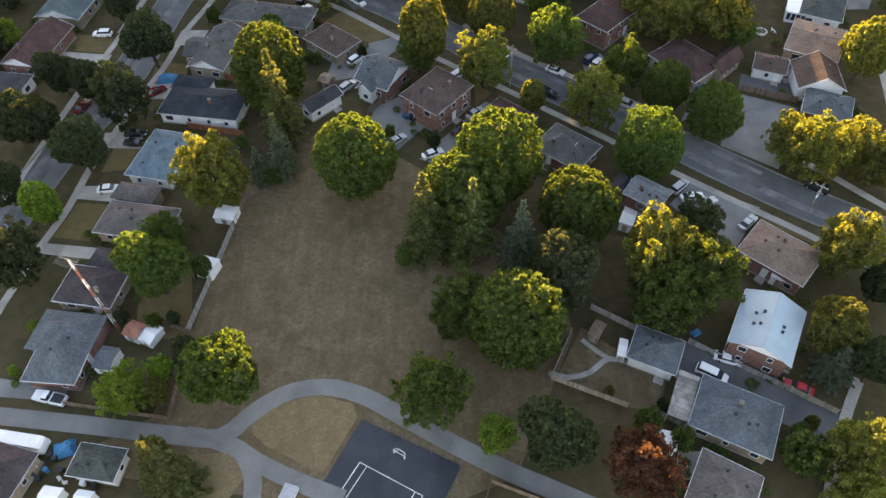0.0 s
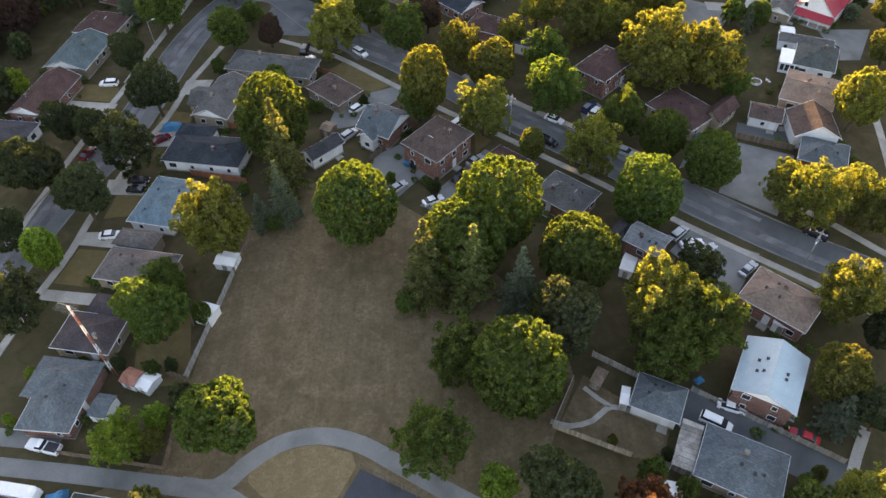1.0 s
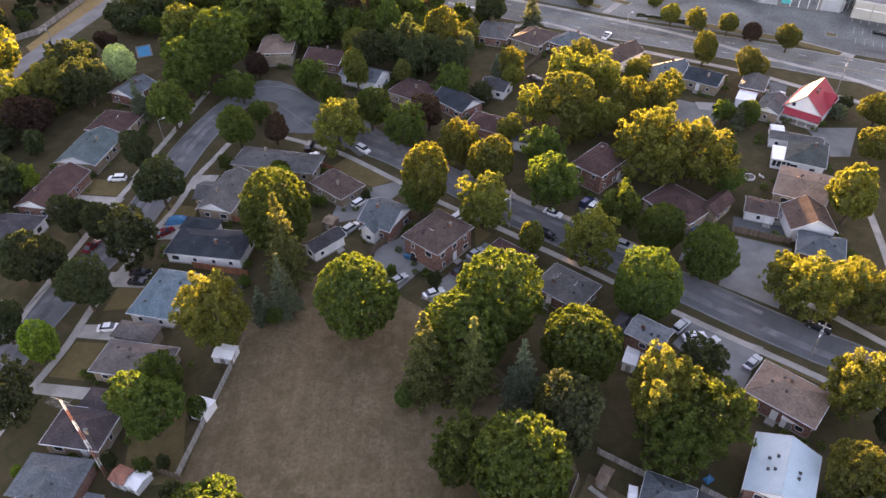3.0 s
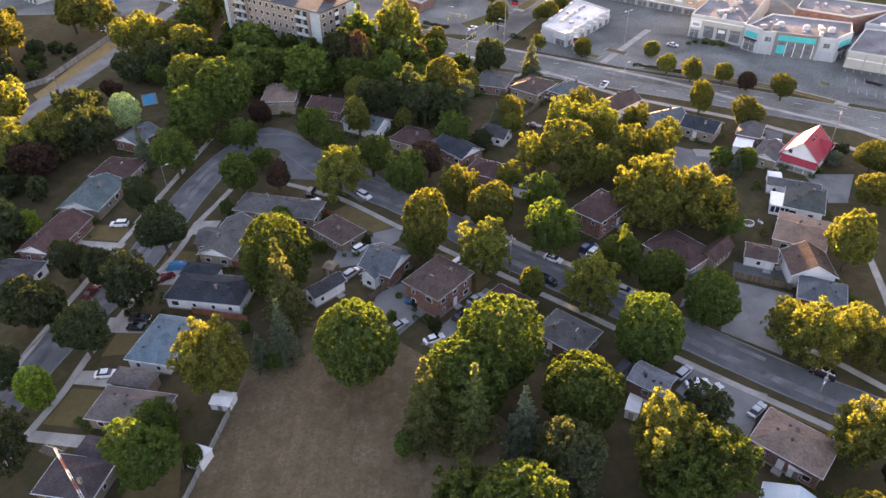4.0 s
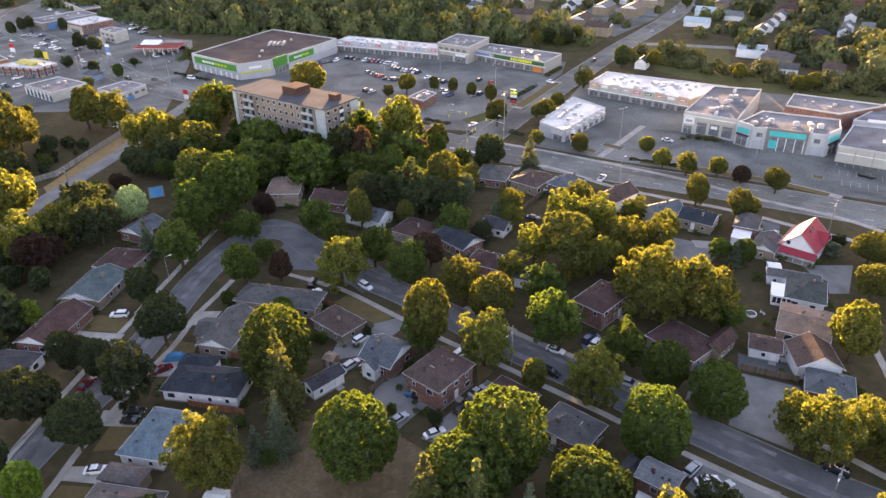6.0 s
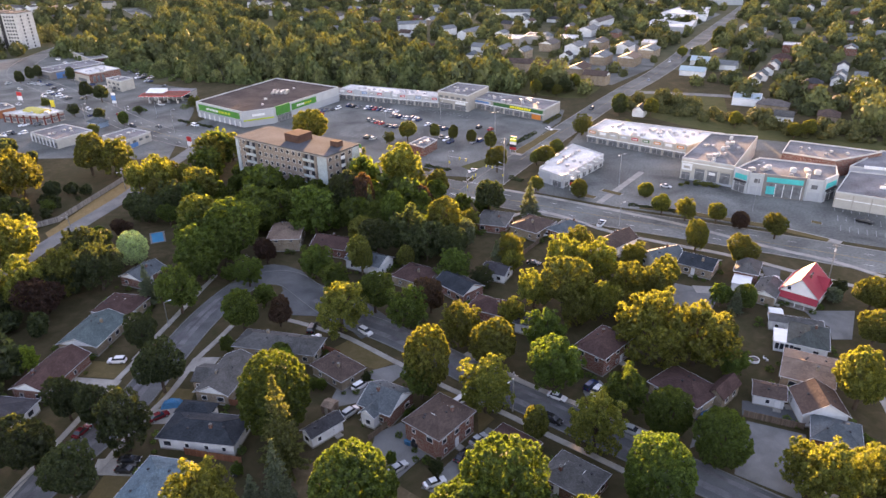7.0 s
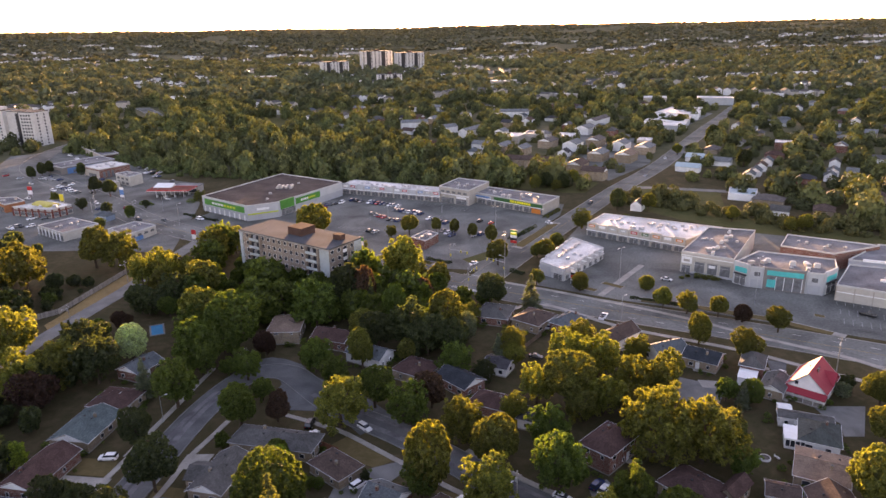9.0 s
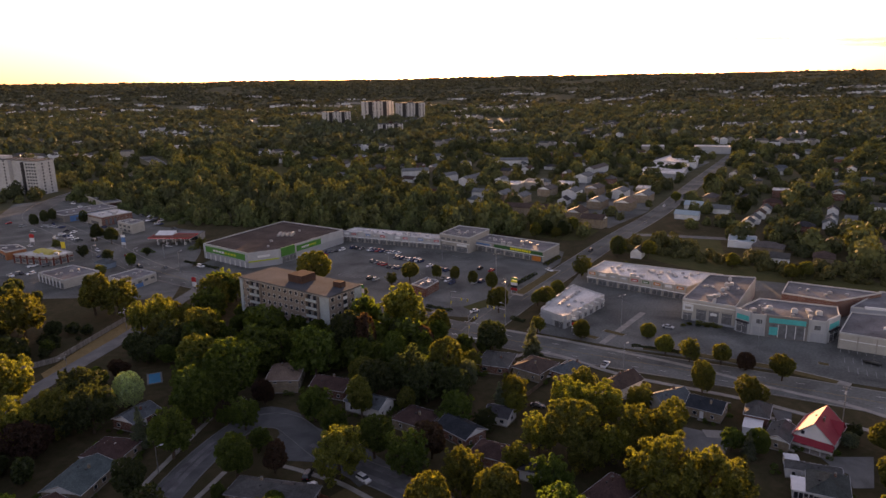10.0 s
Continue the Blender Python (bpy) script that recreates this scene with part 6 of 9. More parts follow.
for u, w in ((126, 262), (134, 258), (142, 255)):
    part("roof_unit", boxes((0, 0, 0, 2.2, 1.8, 1.5), (0, 0, 1.5, 1.4, 1.4, .25)), PALEBLUE, b, at=pose(u, w, 8.25, 0, 0, -23))
b = flat_building("store", [(141.8, 285.3), (158.5, 273.2), (183.2, 283.3), (152.4, 301.8)], 7.2, WM["brick"], GREYROOF, "brown brick store with a grey flat roof", plants=5, rim="rim")
W1 = [(142.8, 241.7), (203.3, 203.3), (223.1, 238.0), (159.6, 263.8)]
b = flat_building("store", W1, 5.8, PALESTONE, GREYROOF, "pale low warehouse with a grey flat roof", plants=3, rim="rim")
for i in range(12):
    on_wall(b, "wall_rib", W1[0], W1[1], i / 12, i / 12 + .006, 0, 5.6, STONE, .15)
on_wall(b, "wall_band", W1[0], W1[1], 0, 1, 3.4, 3.7, M["white"], .13)
part("roof_unit", boxes((0, 0, 0, 9, .9, 1.0)), M["white"], b, at=pose(165, 243, 5.85, 0, 0, -25))
b = flat_building("store", [(162.6, 269.7), (223.1, 242.9), (234.0, 267.7), (186.4, 289.5)], 5.8, GREYWALL, GREYROOF, "grey low store with a ribbed roof", plants=5, rim="rim")
part("roof_unit", boxes((0, 0, 0, 10, .9, 1.0)), M["white"], b, at=pose(172, 266, 5.85, 0, 0, -24))
RS = [(37.1, 274.8), (45.7, 265.2), (67.6, 292.7), (56.7, 308.8)]
b = flat_building("restaurant", RS, 5.0, PALEBLUE, WHITEROOF, "small white restaurant with a stepped white parapet", plants=5, rim="rim")
for p, q, n in ((RS[1], RS[2], 7), (RS[3], RS[0], 7)):
    for i in range(n):
        on_wall(b, "parapet_step", p, q, i / n + .03, (i + 1) / n - .03, 3.6, 5.7 + .3 * (i % 2), M["rim"], .4)
        glazed(b, p, q, i / n + .035, (i + 1) / n - .035, .4, 2.7, 3)
        on_wall(b, "awning", p, q, i / n + .02, (i + 1) / n - .02, 2.75, 3.2, M["rim"], .8)
on_wall(b, "side_wall", RS[0], RS[1], .02, .5, 0, 4.6, GREYWALL, .15)
on_wall(b, "porch", RS[0], RS[1], .52, .98, 2.9, 5.8, M["rim"], .9, "white entrance porch")
glazed(b, RS[0], RS[1], .6, .92, .2, 2.7, 3)
for i in range(10):
    part("roof_unit", boxes((0, 0, 0, 1.1, 1.0, .7 + .2 * (i % 3)), (0, 0, .8, .5, .5, .4)), M["steel"], b, at=pose(46 + i * 1.25 + .5 * (i % 2), 281 + i * 1.9, 5.05, 0, 0, 52))
for i in range(6):
    on_wall(b, "roof_rib", RS[1], RS[2], .1 + i * .15, .11 + i * .15, 5.0, 5.35, M["white"], 2.5)

# terraces' ground and the grass behind the shops
slab("forecourt", [(105, 680), (195, 645), (148, 510), (106, 454), (82, 486)], 0.03, M["lot"], "asphalt yards between far terraces", "car park")
slab("turf", [(120, 441), (144, 430), (165, 415), (152, 372), (161, 353), (209, 320), (197, 291), (150, 327), (121, 357), (100, 388)], 0.03, M["verge"], "strip of green grass behind the shops", "lawn")
slab("turf", [(14, 491), (62, 487), (98, 448), (83, 420), (71, 421), (38, 439), (13, 454)], 0.028, M["verge"], "grass bank below the terraces", "lawn")
b = flat_building("restaurant", [(-19, 317), (-12, 328), (-6, 322), (-12, 310)], 4.0, WM["brick"], GREYROOF, "small brown restaurant with rooftop units", plants=6)
for pts in ([(-436, 1106), (-474, 1231), (-398, 1181), (-367, 1076)], [(-430, 863), (-481, 978), (-451, 958), (-400, 836)], [(-227, 793), (-226, 832), (-179, 808), (-149, 692), (-180, 703)]):
    slab("meadow", pts, 0.04, M["verge"], "open green meadow between woods", "meadow")
# apartment block of six storeys
tower(-62.9, 274.2, -34.6, 51.9, 18.5, 19, BEIGE, "six-storey beige brick apartment block with small windows", 6, 16, "apartment_block", near=True)

# left forecourts
b = flat_building("shop_block", [(-231, 470), (-226, 478), (-212, 469), (-216, 458)], 6.5, PALESTONE, GREYROOF, "grey two-storey shop with a flat roof", plants=4, rim="rim")
for i in range(3):
    on_wall(b, "upper_window", (-231, 470), (-216, 458), .12 + i * .3, .28 + i * .3, 3.8, 5.2, SHOPGLASS, .12)
    on_wall(b, "window", (-231, 470), (-216, 458), .12 + i * .3, .28 + i * .3, .9, 2.4, SHOPGLASS, .12)
part("annex", boxes((0, 0, -.1, 9, 5, 3.4), (0, 0, 3.3, 9.3, 5.3, .3)), PALESTONE, b, "low pale annexe", at=pose(-228, 459, 0, 0, 0, -38))
b = flat_building("shop_block", [(-268, 500), (-256, 520), (-237, 506), (-250, 486)], 6.2, WM["brick"], WHITEROOF, "dark red brick shop with a white flat roof", plants=7, rim="rim")
for i in range(3):
    on_wall(b, "tall_window", (-250, 486), (-237, 506), .1 + i * .14, .18 + i * .14, .5, 4.6, SHOPGLASS, .15)
on_wall(b, "pale_wall", (-268, 500), (-250, 486), .02, .98, 0, 5.2, STONE, .15)
on_wall(b, "shop_window", (-268, 500), (-250, 486), .3, .8, .5, 2.8, SHOPGLASS, .22)
b = flat_building("shop_block", [(-304, 515), (-281, 551), (-262, 536), (-286, 502)], 5.0, TAUPEWALL, GREYROOF, "long low shop with a blue bay and a grey roof", plants=4)
on_wall(b, "blue_bay", (-286, 502), (-262, 536), .1, .75, 0, 4.2, BLUEP, .3, "blue painted bay with shop windows")
on_wall(b, "shop_window", (-286, 502), (-262, 536), .2, .65, .5, 2.6, SHOPGLASS, .36)
on_wall(b, "shop_window", (-304, 515), (-286, 502), .1, .9, .5, 2.8, SHOPGLASS, .2)
b = flat_building("shop_block", [(-319, 597), (-313, 609), (-271, 563), (-280, 552)], 5.2, STONE, GREYROOF, "low grey shop with a dark roof and pale edge", plants=3, rim="rim")
on_wall(b, "side_panel", (-280, 552), (-271, 563), .05, .95, 0, 4.6, BROWNCLAD, .15)
b = flat_building("restaurant", [(-252, 385), (-238, 400), (-219, 388), (-225, 377)], 4.8, STONE, WHITEROOF, "low restaurant with a yellow curved roof and dark red piers", plants=8, rim="rim")
for p, q, n in (((-252, 385), (-225, 377), 6), ((-225, 377), (-219, 388), 3)):
    for i in range(n):
        on_wall(b, "pier", p, q, i / n, i / n + .22 / n, 0, 4.9, DARKRED, .35)
        glazed(b, p, q, i / n + .28 / n, (i + 1) / n - .06 / n, .8, 3.0, 2)
    on_wall(b, "band", p, q, 0, 1, 3.3, 3.8, DARKRED, .4)
part("roof_dome", ([(u * 7.5, 4.2 * math.cos(w), 4.6 + 1.9 * math.sin(w)) for u in (-1, 1) for w in [i * math.pi / 8 for i in range(9)]], [(i, i + 1, 10 + i, 9 + i) for i in range(8)] + [tuple(range(9)), tuple(range(17, 8, -1))]), YELLOWROOF, b, "yellow curved roof", at=pose(-235, 390, 0, 0, 0, -28))
b = flat_building("shop_block", [(-280, 409), (-265, 411), (-254, 401), (-260, 391)], 4.6, ORANGEWALL, GREYROOF, "low shop with an orange front and a grey roof", plants=3, rim="rim")
on_wall(b, "shop_window", (-280, 409), (-260, 391), .1, .9, .4, 2.8, SHOPGLASS, .2)
b = empty("small_office", pose(-193, 373, 0, 0, 0, -26), "small blue-grey hipped office beside the road", "building")
part("wall", boxes((0, 0, -.1, 9, 6, 3.0)), BLUEWALL, b)
part("roof", roof_geo(10, 7, 2.9, 2.0, "hip"), RM["slate"], b)
for u in (-2.5, 0, 2.5):
    window(b, u, -3.04, .9, 0, 1.2, 1.2)
b = flat_building("shop_block", [(-215, 346), (-205, 361), (-184, 348), (-194, 331)], 4.3, PALESTONE, GREYROOF, "low grey shop with a pale roof edge and white piers", plants=5, rim="rim")
for i in range(7):
    on_wall(b, "pier", (-215, 346), (-194, 331), i / 7, i / 7 + .03, 0, 4.0, M["white"], .3)
    on_wall(b, "window", (-215, 346), (-194, 331), i / 7 + .04, i / 7 + .13, .4, 2.9, SHOPGLASS, .12)
b = flat_building("shop_block", [(-174, 337), (-166, 351), (-152, 343), (-159, 326)], 4.4, PALESTONE, GREYROOF, "low pale shop with blue panels and a grey roof", plants=4, rim="rim")
on_wall(b, "blue_panel", (-159, 326), (-152, 343), .1, .5, .2, 2.2, BLUEP, .15)
on_wall(b, "blue_panel", (-174, 337), (-159, 326), .5, .95, .4, 2.6, BLUEWALL, .15)
for i in range(4):
    on_wall(b, "window", (-174, 337), (-159, 326), .08 + i * .23, .2 + i * .23, 1.2, 2.8, SHOPGLASS, .22)
    on_wall(b, "window", (-159, 326), (-152, 343), .1 + i * .23, .22 + i * .23, 2.3, 3.4, SHOPGLASS, .18)
b = flat_building("store", [(187, 685), (224, 769), (257, 743), (223, 664)], 5.0, GREYWALL, WHITEROOF, "pale warehouse with a white roof beside the cross street", plants=6)
b = flat_building("store", [(226, 772), (260, 822), (292, 812), (264.5, 745)], 5.5, M["white"], WHITEROOF, "white low store beside the cross street", plants=3)
slab("forecourt", [(168, 640), (192, 628), (300, 800), (285, 830), (215, 770), (186, 700)], 0.03, M["lot"], "asphalt yard round the warehouses", "car park")
HOMES += [(205, 720), (240, 700), (250, 780), (180, 665), (200, 645), (225, 690), (275, 770), (262, 735)]
b = flat_building("house_row", [(163, 398), (176, 391), (184, 407), (170, 414)], 3.5, M["white"], RM["bluemetal"], "white hall with a pale blue roof", plants=0)
filling_station(-176, 428, -4, 27, 13)
# far towers
PALE = surface("pale_concrete_panels", (0.5, 0.5, 0.5), 0.8, stain=0.1)
def slab_tower(x, y, turn):
    """A white apartment tower of four stepped blocks with window columns and dark balcony slots."""
    b = empty("apartment_tower", pose(x, y, 0, 0, 0, turn), "white concrete apartment tower of stepped blocks with dark balcony slots", "apartment block")
    win = mesh_of("window", *boxes((0, 0, 0, 1.7, .2, 1.5)), M["glass"])
    st = 2.95
    for u, w, d, deep, h, cols in ((-38, 16, 3, 18, 29, 4), (-15, 24, 0, 18, 32.5, 1), (3.5, 13, 4, 18, 31.5, 1), (20, 15, 2, 20, 31, 4)):
        k = part("block", boxes((u, d + deep / 2, -.2, w, deep, h + .2)), PALE, b)
        part("block_roof", boxes((u, d + deep / 2, h, w + .4, deep + .4, .5)), ASPHALTED, k)
        for i in range(cols):
            for j in range(int(h / st)):
                part("window", win, None, k, at=pose(u + ((i + .5) / cols - .5) * w * (.8 if cols > 1 else .6) + (w * .3 if cols == 1 else 0), d - .02, j * st + 1))
        for j in range(int(h / st)):
            for v in (.3, .7):
                part("window", win, None, k, at=pose(u + w / 2 + .02, d + deep * v, j * st + 1, 0, 0, 90))
    for u, w, h in ((-28.5, 3.4, 29), (11.2, 3.0, 30.5)):
        part("balcony_bay", boxes((u, 8, -.2, w, 13, h)), M["dark"], b, "dark upright strip over a balcony bay")
    part("lift_house", boxes((-17, 9, 32.5, 14, 8, 3)), PALE, b)
    return b


slab_tower(-407, 640, -14)
tower(-248, 1555, 25, 58, 24, 30, PALE, "white apartment tower far beyond the trees", 10, 8)
tower(-172, 1710, 20, 74, 24, 46, PALE, "tall white apartment tower far beyond the trees", 15, 8)
tower(-92, 1690, 20, 66, 24, 42, PALE, "tall white apartment tower far beyond the trees", 14, 8)
tower(-107, 1285, 12, 44, 18, 19, PALE, "pale mid-rise apartment block among trees", 6, 7)



def cloud_streak(x, y, z, L, thick, n, seed):
    """A thin streak of evening cloud made of long flat wisps."""
    r = random.Random(seed)
    v, f = [], []
    for _ in range(n):
        l, h = L * r.uniform(.5, .9), thick * r.uniform(.4, .8)
        cx, cz, cy = x + r.uniform(-.5, .5) * (L - l), z + r.uniform(-.5, .5) * (thick - h), y + r.uniform(-60, 60)
        k, m = len(v), 14
        for i in range(m + 1):
            u = i / m * 2 - 1
            w = math.sqrt(max(0, 1 - u * u)) * r.uniform(.7, 1.1) * h / 2
            mid = cz + r.uniform(-.12, .12) * h
            v += [(cx + u * l / 2, cy - w * 1.5, mid), (cx + u * l / 2, cy, mid + w), (cx + u * l / 2, cy + w * 1.5, mid), (cx + u * l / 2, cy, mid - w)]
        for i in range(m):
            for j in range(4):
                f.append((k + 4 * i + j, k + 4 * i + (j + 1) % 4, k + 4 * i + 4 + (j + 1) % 4, k + 4 * i + 4 + j))
    me = mesh_of("cloud", v, f, VAPOUR)
    tagged(new("cloud", me), "thin grey-violet streak of evening cloud", "cloud", kind="structure")


VAPOUR = bpy.data.materials.new("thin_cloud")
VAPOUR.use_nodes = True
vn = VAPOUR.node_tree
vn.nodes.remove(vn.nodes["Principled BSDF"])
body, clear, veil = vn.nodes.new("ShaderNodeBsdfDiffuse"), vn.nodes.new("ShaderNodeBsdfTransparent"), vn.nodes.new("ShaderNodeMixShader")
body.inputs["Color"].default_value = (.75, .72, .74, 1)
veil.inputs["Fac"].default_value = .1
vn.links.new(clear.outputs[0], veil.inputs[1])
vn.links.new(body.outputs[0], veil.inputs[2])
vn.links.new(veil.outputs[0], vn.nodes["Material Output"].inputs["Surface"])
cloud_streak(1800, 4100, 277, 700, 30, 3, 3)
cloud_streak(2450, 4050, 264, 900, 36, 3, 4)
cloud_streak(2560, 4150, 236, 1100, 56, 3, 5)
# ---------------------------------------------------------------- woods and far streets
MALL = [(-340, 330), (-180, 310), (40, 255), (230, 150), (300, 240), (130, 330), (70, 400), (0, 445), (-120, 470), (-215, 480), (-330, 580)]
# terraces and houses beyond the shops
for x, y, L, W, turn, roof, wall in (   # terraces of two storeys
        (20.7, 662.7, 30, 9, 59, "steelgrey", "white"), (28.4, 577.1, 16, 9, -31, "steelgrey", "white"),
        (44.4, 569.3, 16, 10, 59, "steelgrey", "buff"), (58.4, 556.1, 14, 9, 59, "steelgrey", "buff"), (84, 590.6, 16, 11, 59, "taupe", "buff"),
        (102.7, 576, 16, 11, 59, "steelgrey", "white"), (62.2, 502.7, 40, 9, -22, "brown", "buff"), (90.2, 486.3, 14, 11, 59, "brown", "buff"),
        (73, 801, 44, 10, -5, "steelgrey", "white"), (-36, 721, 26, 9, 10, "steelgrey", "white"), (-3, 682, 20, 9, 40, "steelgrey", "white"),
        (-84, 727, 16, 9, -10, "slate", "white"), (-104, 694, 26, 10, -20, "steelgrey", "white"), (-153, 776, 14, 9, 59, "steelgrey", "white"),
        (-132, 802, 12, 8, 70, "grey", "white"), (-120, 793, 12, 8, 70, "grey", "white"), (-17, 581, 26, 9, -12, "maroon", "brick"),
        (130, 666, 20, 13, 59, "steelgrey", "white"), (154, 724, 36, 9, 55, "taupe", "white"), (125, 593, 16, 11, 59, "taupe", "buff"),
        (114, 529, 16, 11, 59, "steelgrey", "buff"), (141.5, 572, 16, 11, 59, "steelgrey", "white"), (133.6, 522, 16, 12, 59, "tan", "buff"),
        (156, 553, 16, 12, 59, "steelgrey", "buff"), (97, 460, 14, 9, -31, "brown", "buff")):
    house(x, y, turn, L + 2.5, W + 1.5, 6.0, 2.6, "gable", roof, wall, far=True)
    HOMES += [(x + u * L * math.cos(radians(turn)), y + u * L * math.sin(radians(turn))) for u in (-.35, 0, .35)] + [(x, y - 9)]
for x, y, L, W, turn, roof, wall in (   # low houses beside the cross street
        (280, 681, 12, 9, 59, "steelgrey", "white"), (282, 656, 14, 9, -31, "steelgrey", "white"), (324, 694, 20, 9, -20, "steelgrey", "white"),
        (281, 632, 12, 9, 59, "grey", "buff"), (210, 553, 16, 11, 59, "taupe", "buff"), (186.5, 517, 18, 10, -31, "bluemetal", "white"),
        (197, 501, 16, 10, -31, "steelgrey", "white"), (167, 481, 17, 8, -31, "bluemetal", "white"), (207, 464, 11, 8, 61, "slate", "white"),
        (218, 481, 11, 8, 61, "brown", "white"), (230, 499, 11, 8, 61, "slate", "white"), (198, 453, 11, 8, 61, "slate", "white"),
        (181, 385, 17, 11, -31, "taupe", "buff"), (176, 360, 10, 7, -31, "grey", "white"), (200, 361, 13, 11, 61, "brown", "buff"),
        (274, 490, 10, 8, 61, "charcoal", "white"), (257, 460, 11, 8, 61, "slate", "white"), (247, 445, 11, 8, 61, "slate", "white"),
        (267, 455, 8, 6, -31, "steelgrey", "white"), (407, 822, 14, 10, 61, "charcoal", "white"), (422, 807, 14, 10, 61, "steelgrey", "white"),
        (244.5, 390, 13, 10, -31, "brown", "buff"), (105, 378, 9, 7, 61, "grey", "white"), (246, 523, 14, 10, -31, "maroon", "brick"),
        (228, 438, 12, 9, -31, "charcoal", "brick"), (222, 392, 13, 9, 61, "charcoal", "brick")):
    house(x, y, turn, L, W, 3.4, 2.6, "gable" if wall == "white" else "hip", roof, wall, far=True)
    HOMES += [(x, y), (x, y - 8)]
for pts, h, word in (([(47, 612), (54, 631), (68, 626), (60, 607)], 6.5, "pale"), ([(66, 624), (73, 643), (87, 637), (80, 618)], 6.5, "grey"), ([(93, 608), (100, 627), (113, 621), (106, 602)], 6.5, "white"),
                     ([(157, 582), (163, 596), (173, 591), (167, 577)], 6, "white")):
    flat_building("terrace_block", pts, h, STONE, WHITEROOF if word != "grey" else GREYROOF, "flat-roofed terrace block with a %s roof" % word, "house", plants=2)
    HOMES.append(tuple(np.mean(pts, axis=0)))
flat_building("brick_block", [(262, 560), (268, 572), (279, 566), (273, 554)], 6, WM["brick"], WHITEROOF, "red brick block with a pale flat roof", "building", plants=1)
HOMES += [(270, 563), (268, 554)]
rng = random.Random(11)
for gy in range(470, 900, 36):
    for gx in range(-620, 700, 32):
        if abs(gx) > 0.72 * gy + 40 or rng.random() < 0.55:
            continue
        px, py = gx + rng.uniform(-9, 9), gy + rng.uniform(-9, 9)
        if inside([px], [py], MALL)[0] or inside([px], [py], [(-430, 540), (-460, 1016), (-118, 770), (90, 430), (-78, 465), (-201, 484)])[0]:
            continue
        if any(np.min(np.hypot(l[:, 0] - px, l[:, 1] - py)) < h + 8 for l, h in CLEAR) or min(math.hypot(px - q[0], py - q[1]) for q in HOMES) < 20:
            continue
        house(px, py, rng.choice((-31, 59)) + rng.uniform(-4, 4), rng.uniform(10, 15), rng.uniform(8, 10), rng.choice((3.2, 5.4)), rng.uniform(2, 3.2), rng.choice(("gable", "gable", "hip")),
              rng.choice(("grey", "slate", "brown", "charcoal", "steelgrey")), rng.choice(("white", "buff", "white", "brick")), far=True)
        HOMES.append((px, py))
flat_building("far_block", [(576, 1358), (615, 1340), (624, 1360), (584, 1378)], 5.4, M["white"], WHITEROOF, "pale flat-roofed block among far trees", "building", plants=0)
HOMES += [(595, 1349), (579, 1347), (605, 1336)]
flat_building("far_block", [(630, 1329), (668, 1310), (678, 1330), (640, 1349)], 7.4, M["white"], WHITEROOF, "pale flat-roofed block among far trees", "building", plants=0)
HOMES += [(649, 1320), (633, 1319), (658, 1306)]
flat_building("far_block", [(647, 1233), (723, 1190), (734, 1209), (658, 1252)], 3.9, GREYWALL, WHITEROOF, "pale flat-roofed block among far trees", "building", plants=0)
HOMES += [(685, 1211), (656, 1219), (707, 1190)]
flat_building("far_block", [(268, 1930), (320, 1922), (323, 1944), (272, 1952)], 4.6, M["white"], WHITEROOF, "pale flat-roofed block among far trees", "building", plants=0)
HOMES += [(294, 1926), (276, 1921), (310, 1915)]
flat_building("far_block", [(-32, 1160), (108, 1155), (108, 1177), (-32, 1182)], 4.7, GREYWALL, WHITEROOF, "pale flat-roofed block among far trees", "building", plants=0)
HOMES += [(38, 1157), (-9, 1151), (84, 1148)]
flat_building("far_block", [(71, 1216), (116, 1213), (118, 1235), (73, 1238)], 8.8, STONE, WHITEROOF, "pale flat-roofed block among far trees", "building", plants=0)
HOMES += [(93, 1214), (78, 1208), (108, 1205)]
flat_building("far_block", [(296, 1391), (340, 1381), (344, 1402), (301, 1412)], 5.6, GREYWALL, WHITEROOF, "pale flat-roofed block among far trees", "building", plants=0)
HOMES += [(318, 1386), (302, 1381), (331, 1375)]
flat_building("far_block", [(312, 889), (353, 876), (359, 897), (319, 910)], 8.5, GREYWALL, WHITEROOF, "pale flat-roofed block among far trees", "building", plants=0)
HOMES += [(333, 882), (317, 879), (344, 871)]
flat_building("far_block", [(148, 988), (179, 983), (183, 1005), (151, 1010)], 6.4, STONE, WHITEROOF, "pale flat-roofed block among far trees", "building", plants=0)
HOMES += [(164, 986), (152, 979), (173, 976)]
flat_building("far_block", [(-409, 1025), (-386, 1034), (-394, 1054), (-417, 1045)], 6.7, M["white"], WHITEROOF, "pale flat-roofed block among far trees", "building", plants=0)
HOMES += [(-398, 1029), (-403, 1019), (-387, 1025)]
flat_building("far_block", [(1980, 4604), (2060, 4569), (2069, 4589), (1989, 4625)], 43.6, STONE, WHITEROOF, "pale flat-roofed block among far trees", "building", plants=0)
HOMES += [(2020, 4587), (1990, 4591), (2044, 4568)]
flat_building("far_block", [(2355, 4960), (2425, 4926), (2435, 4946), (2365, 4980)], 39.1, STONE, WHITEROOF, "pale flat-roofed block among far trees", "building", plants=0)
HOMES += [(2390, 4943), (2363, 4947), (2410, 4924)]
flat_building("far_block", [(-400, 1415), (-345, 1430), (-350, 1451), (-406, 1437)], 9.2, STONE, WHITEROOF, "pale flat-roofed block among far trees", "building", plants=0)
HOMES += [(-373, 1423), (-389, 1410), (-352, 1420)]
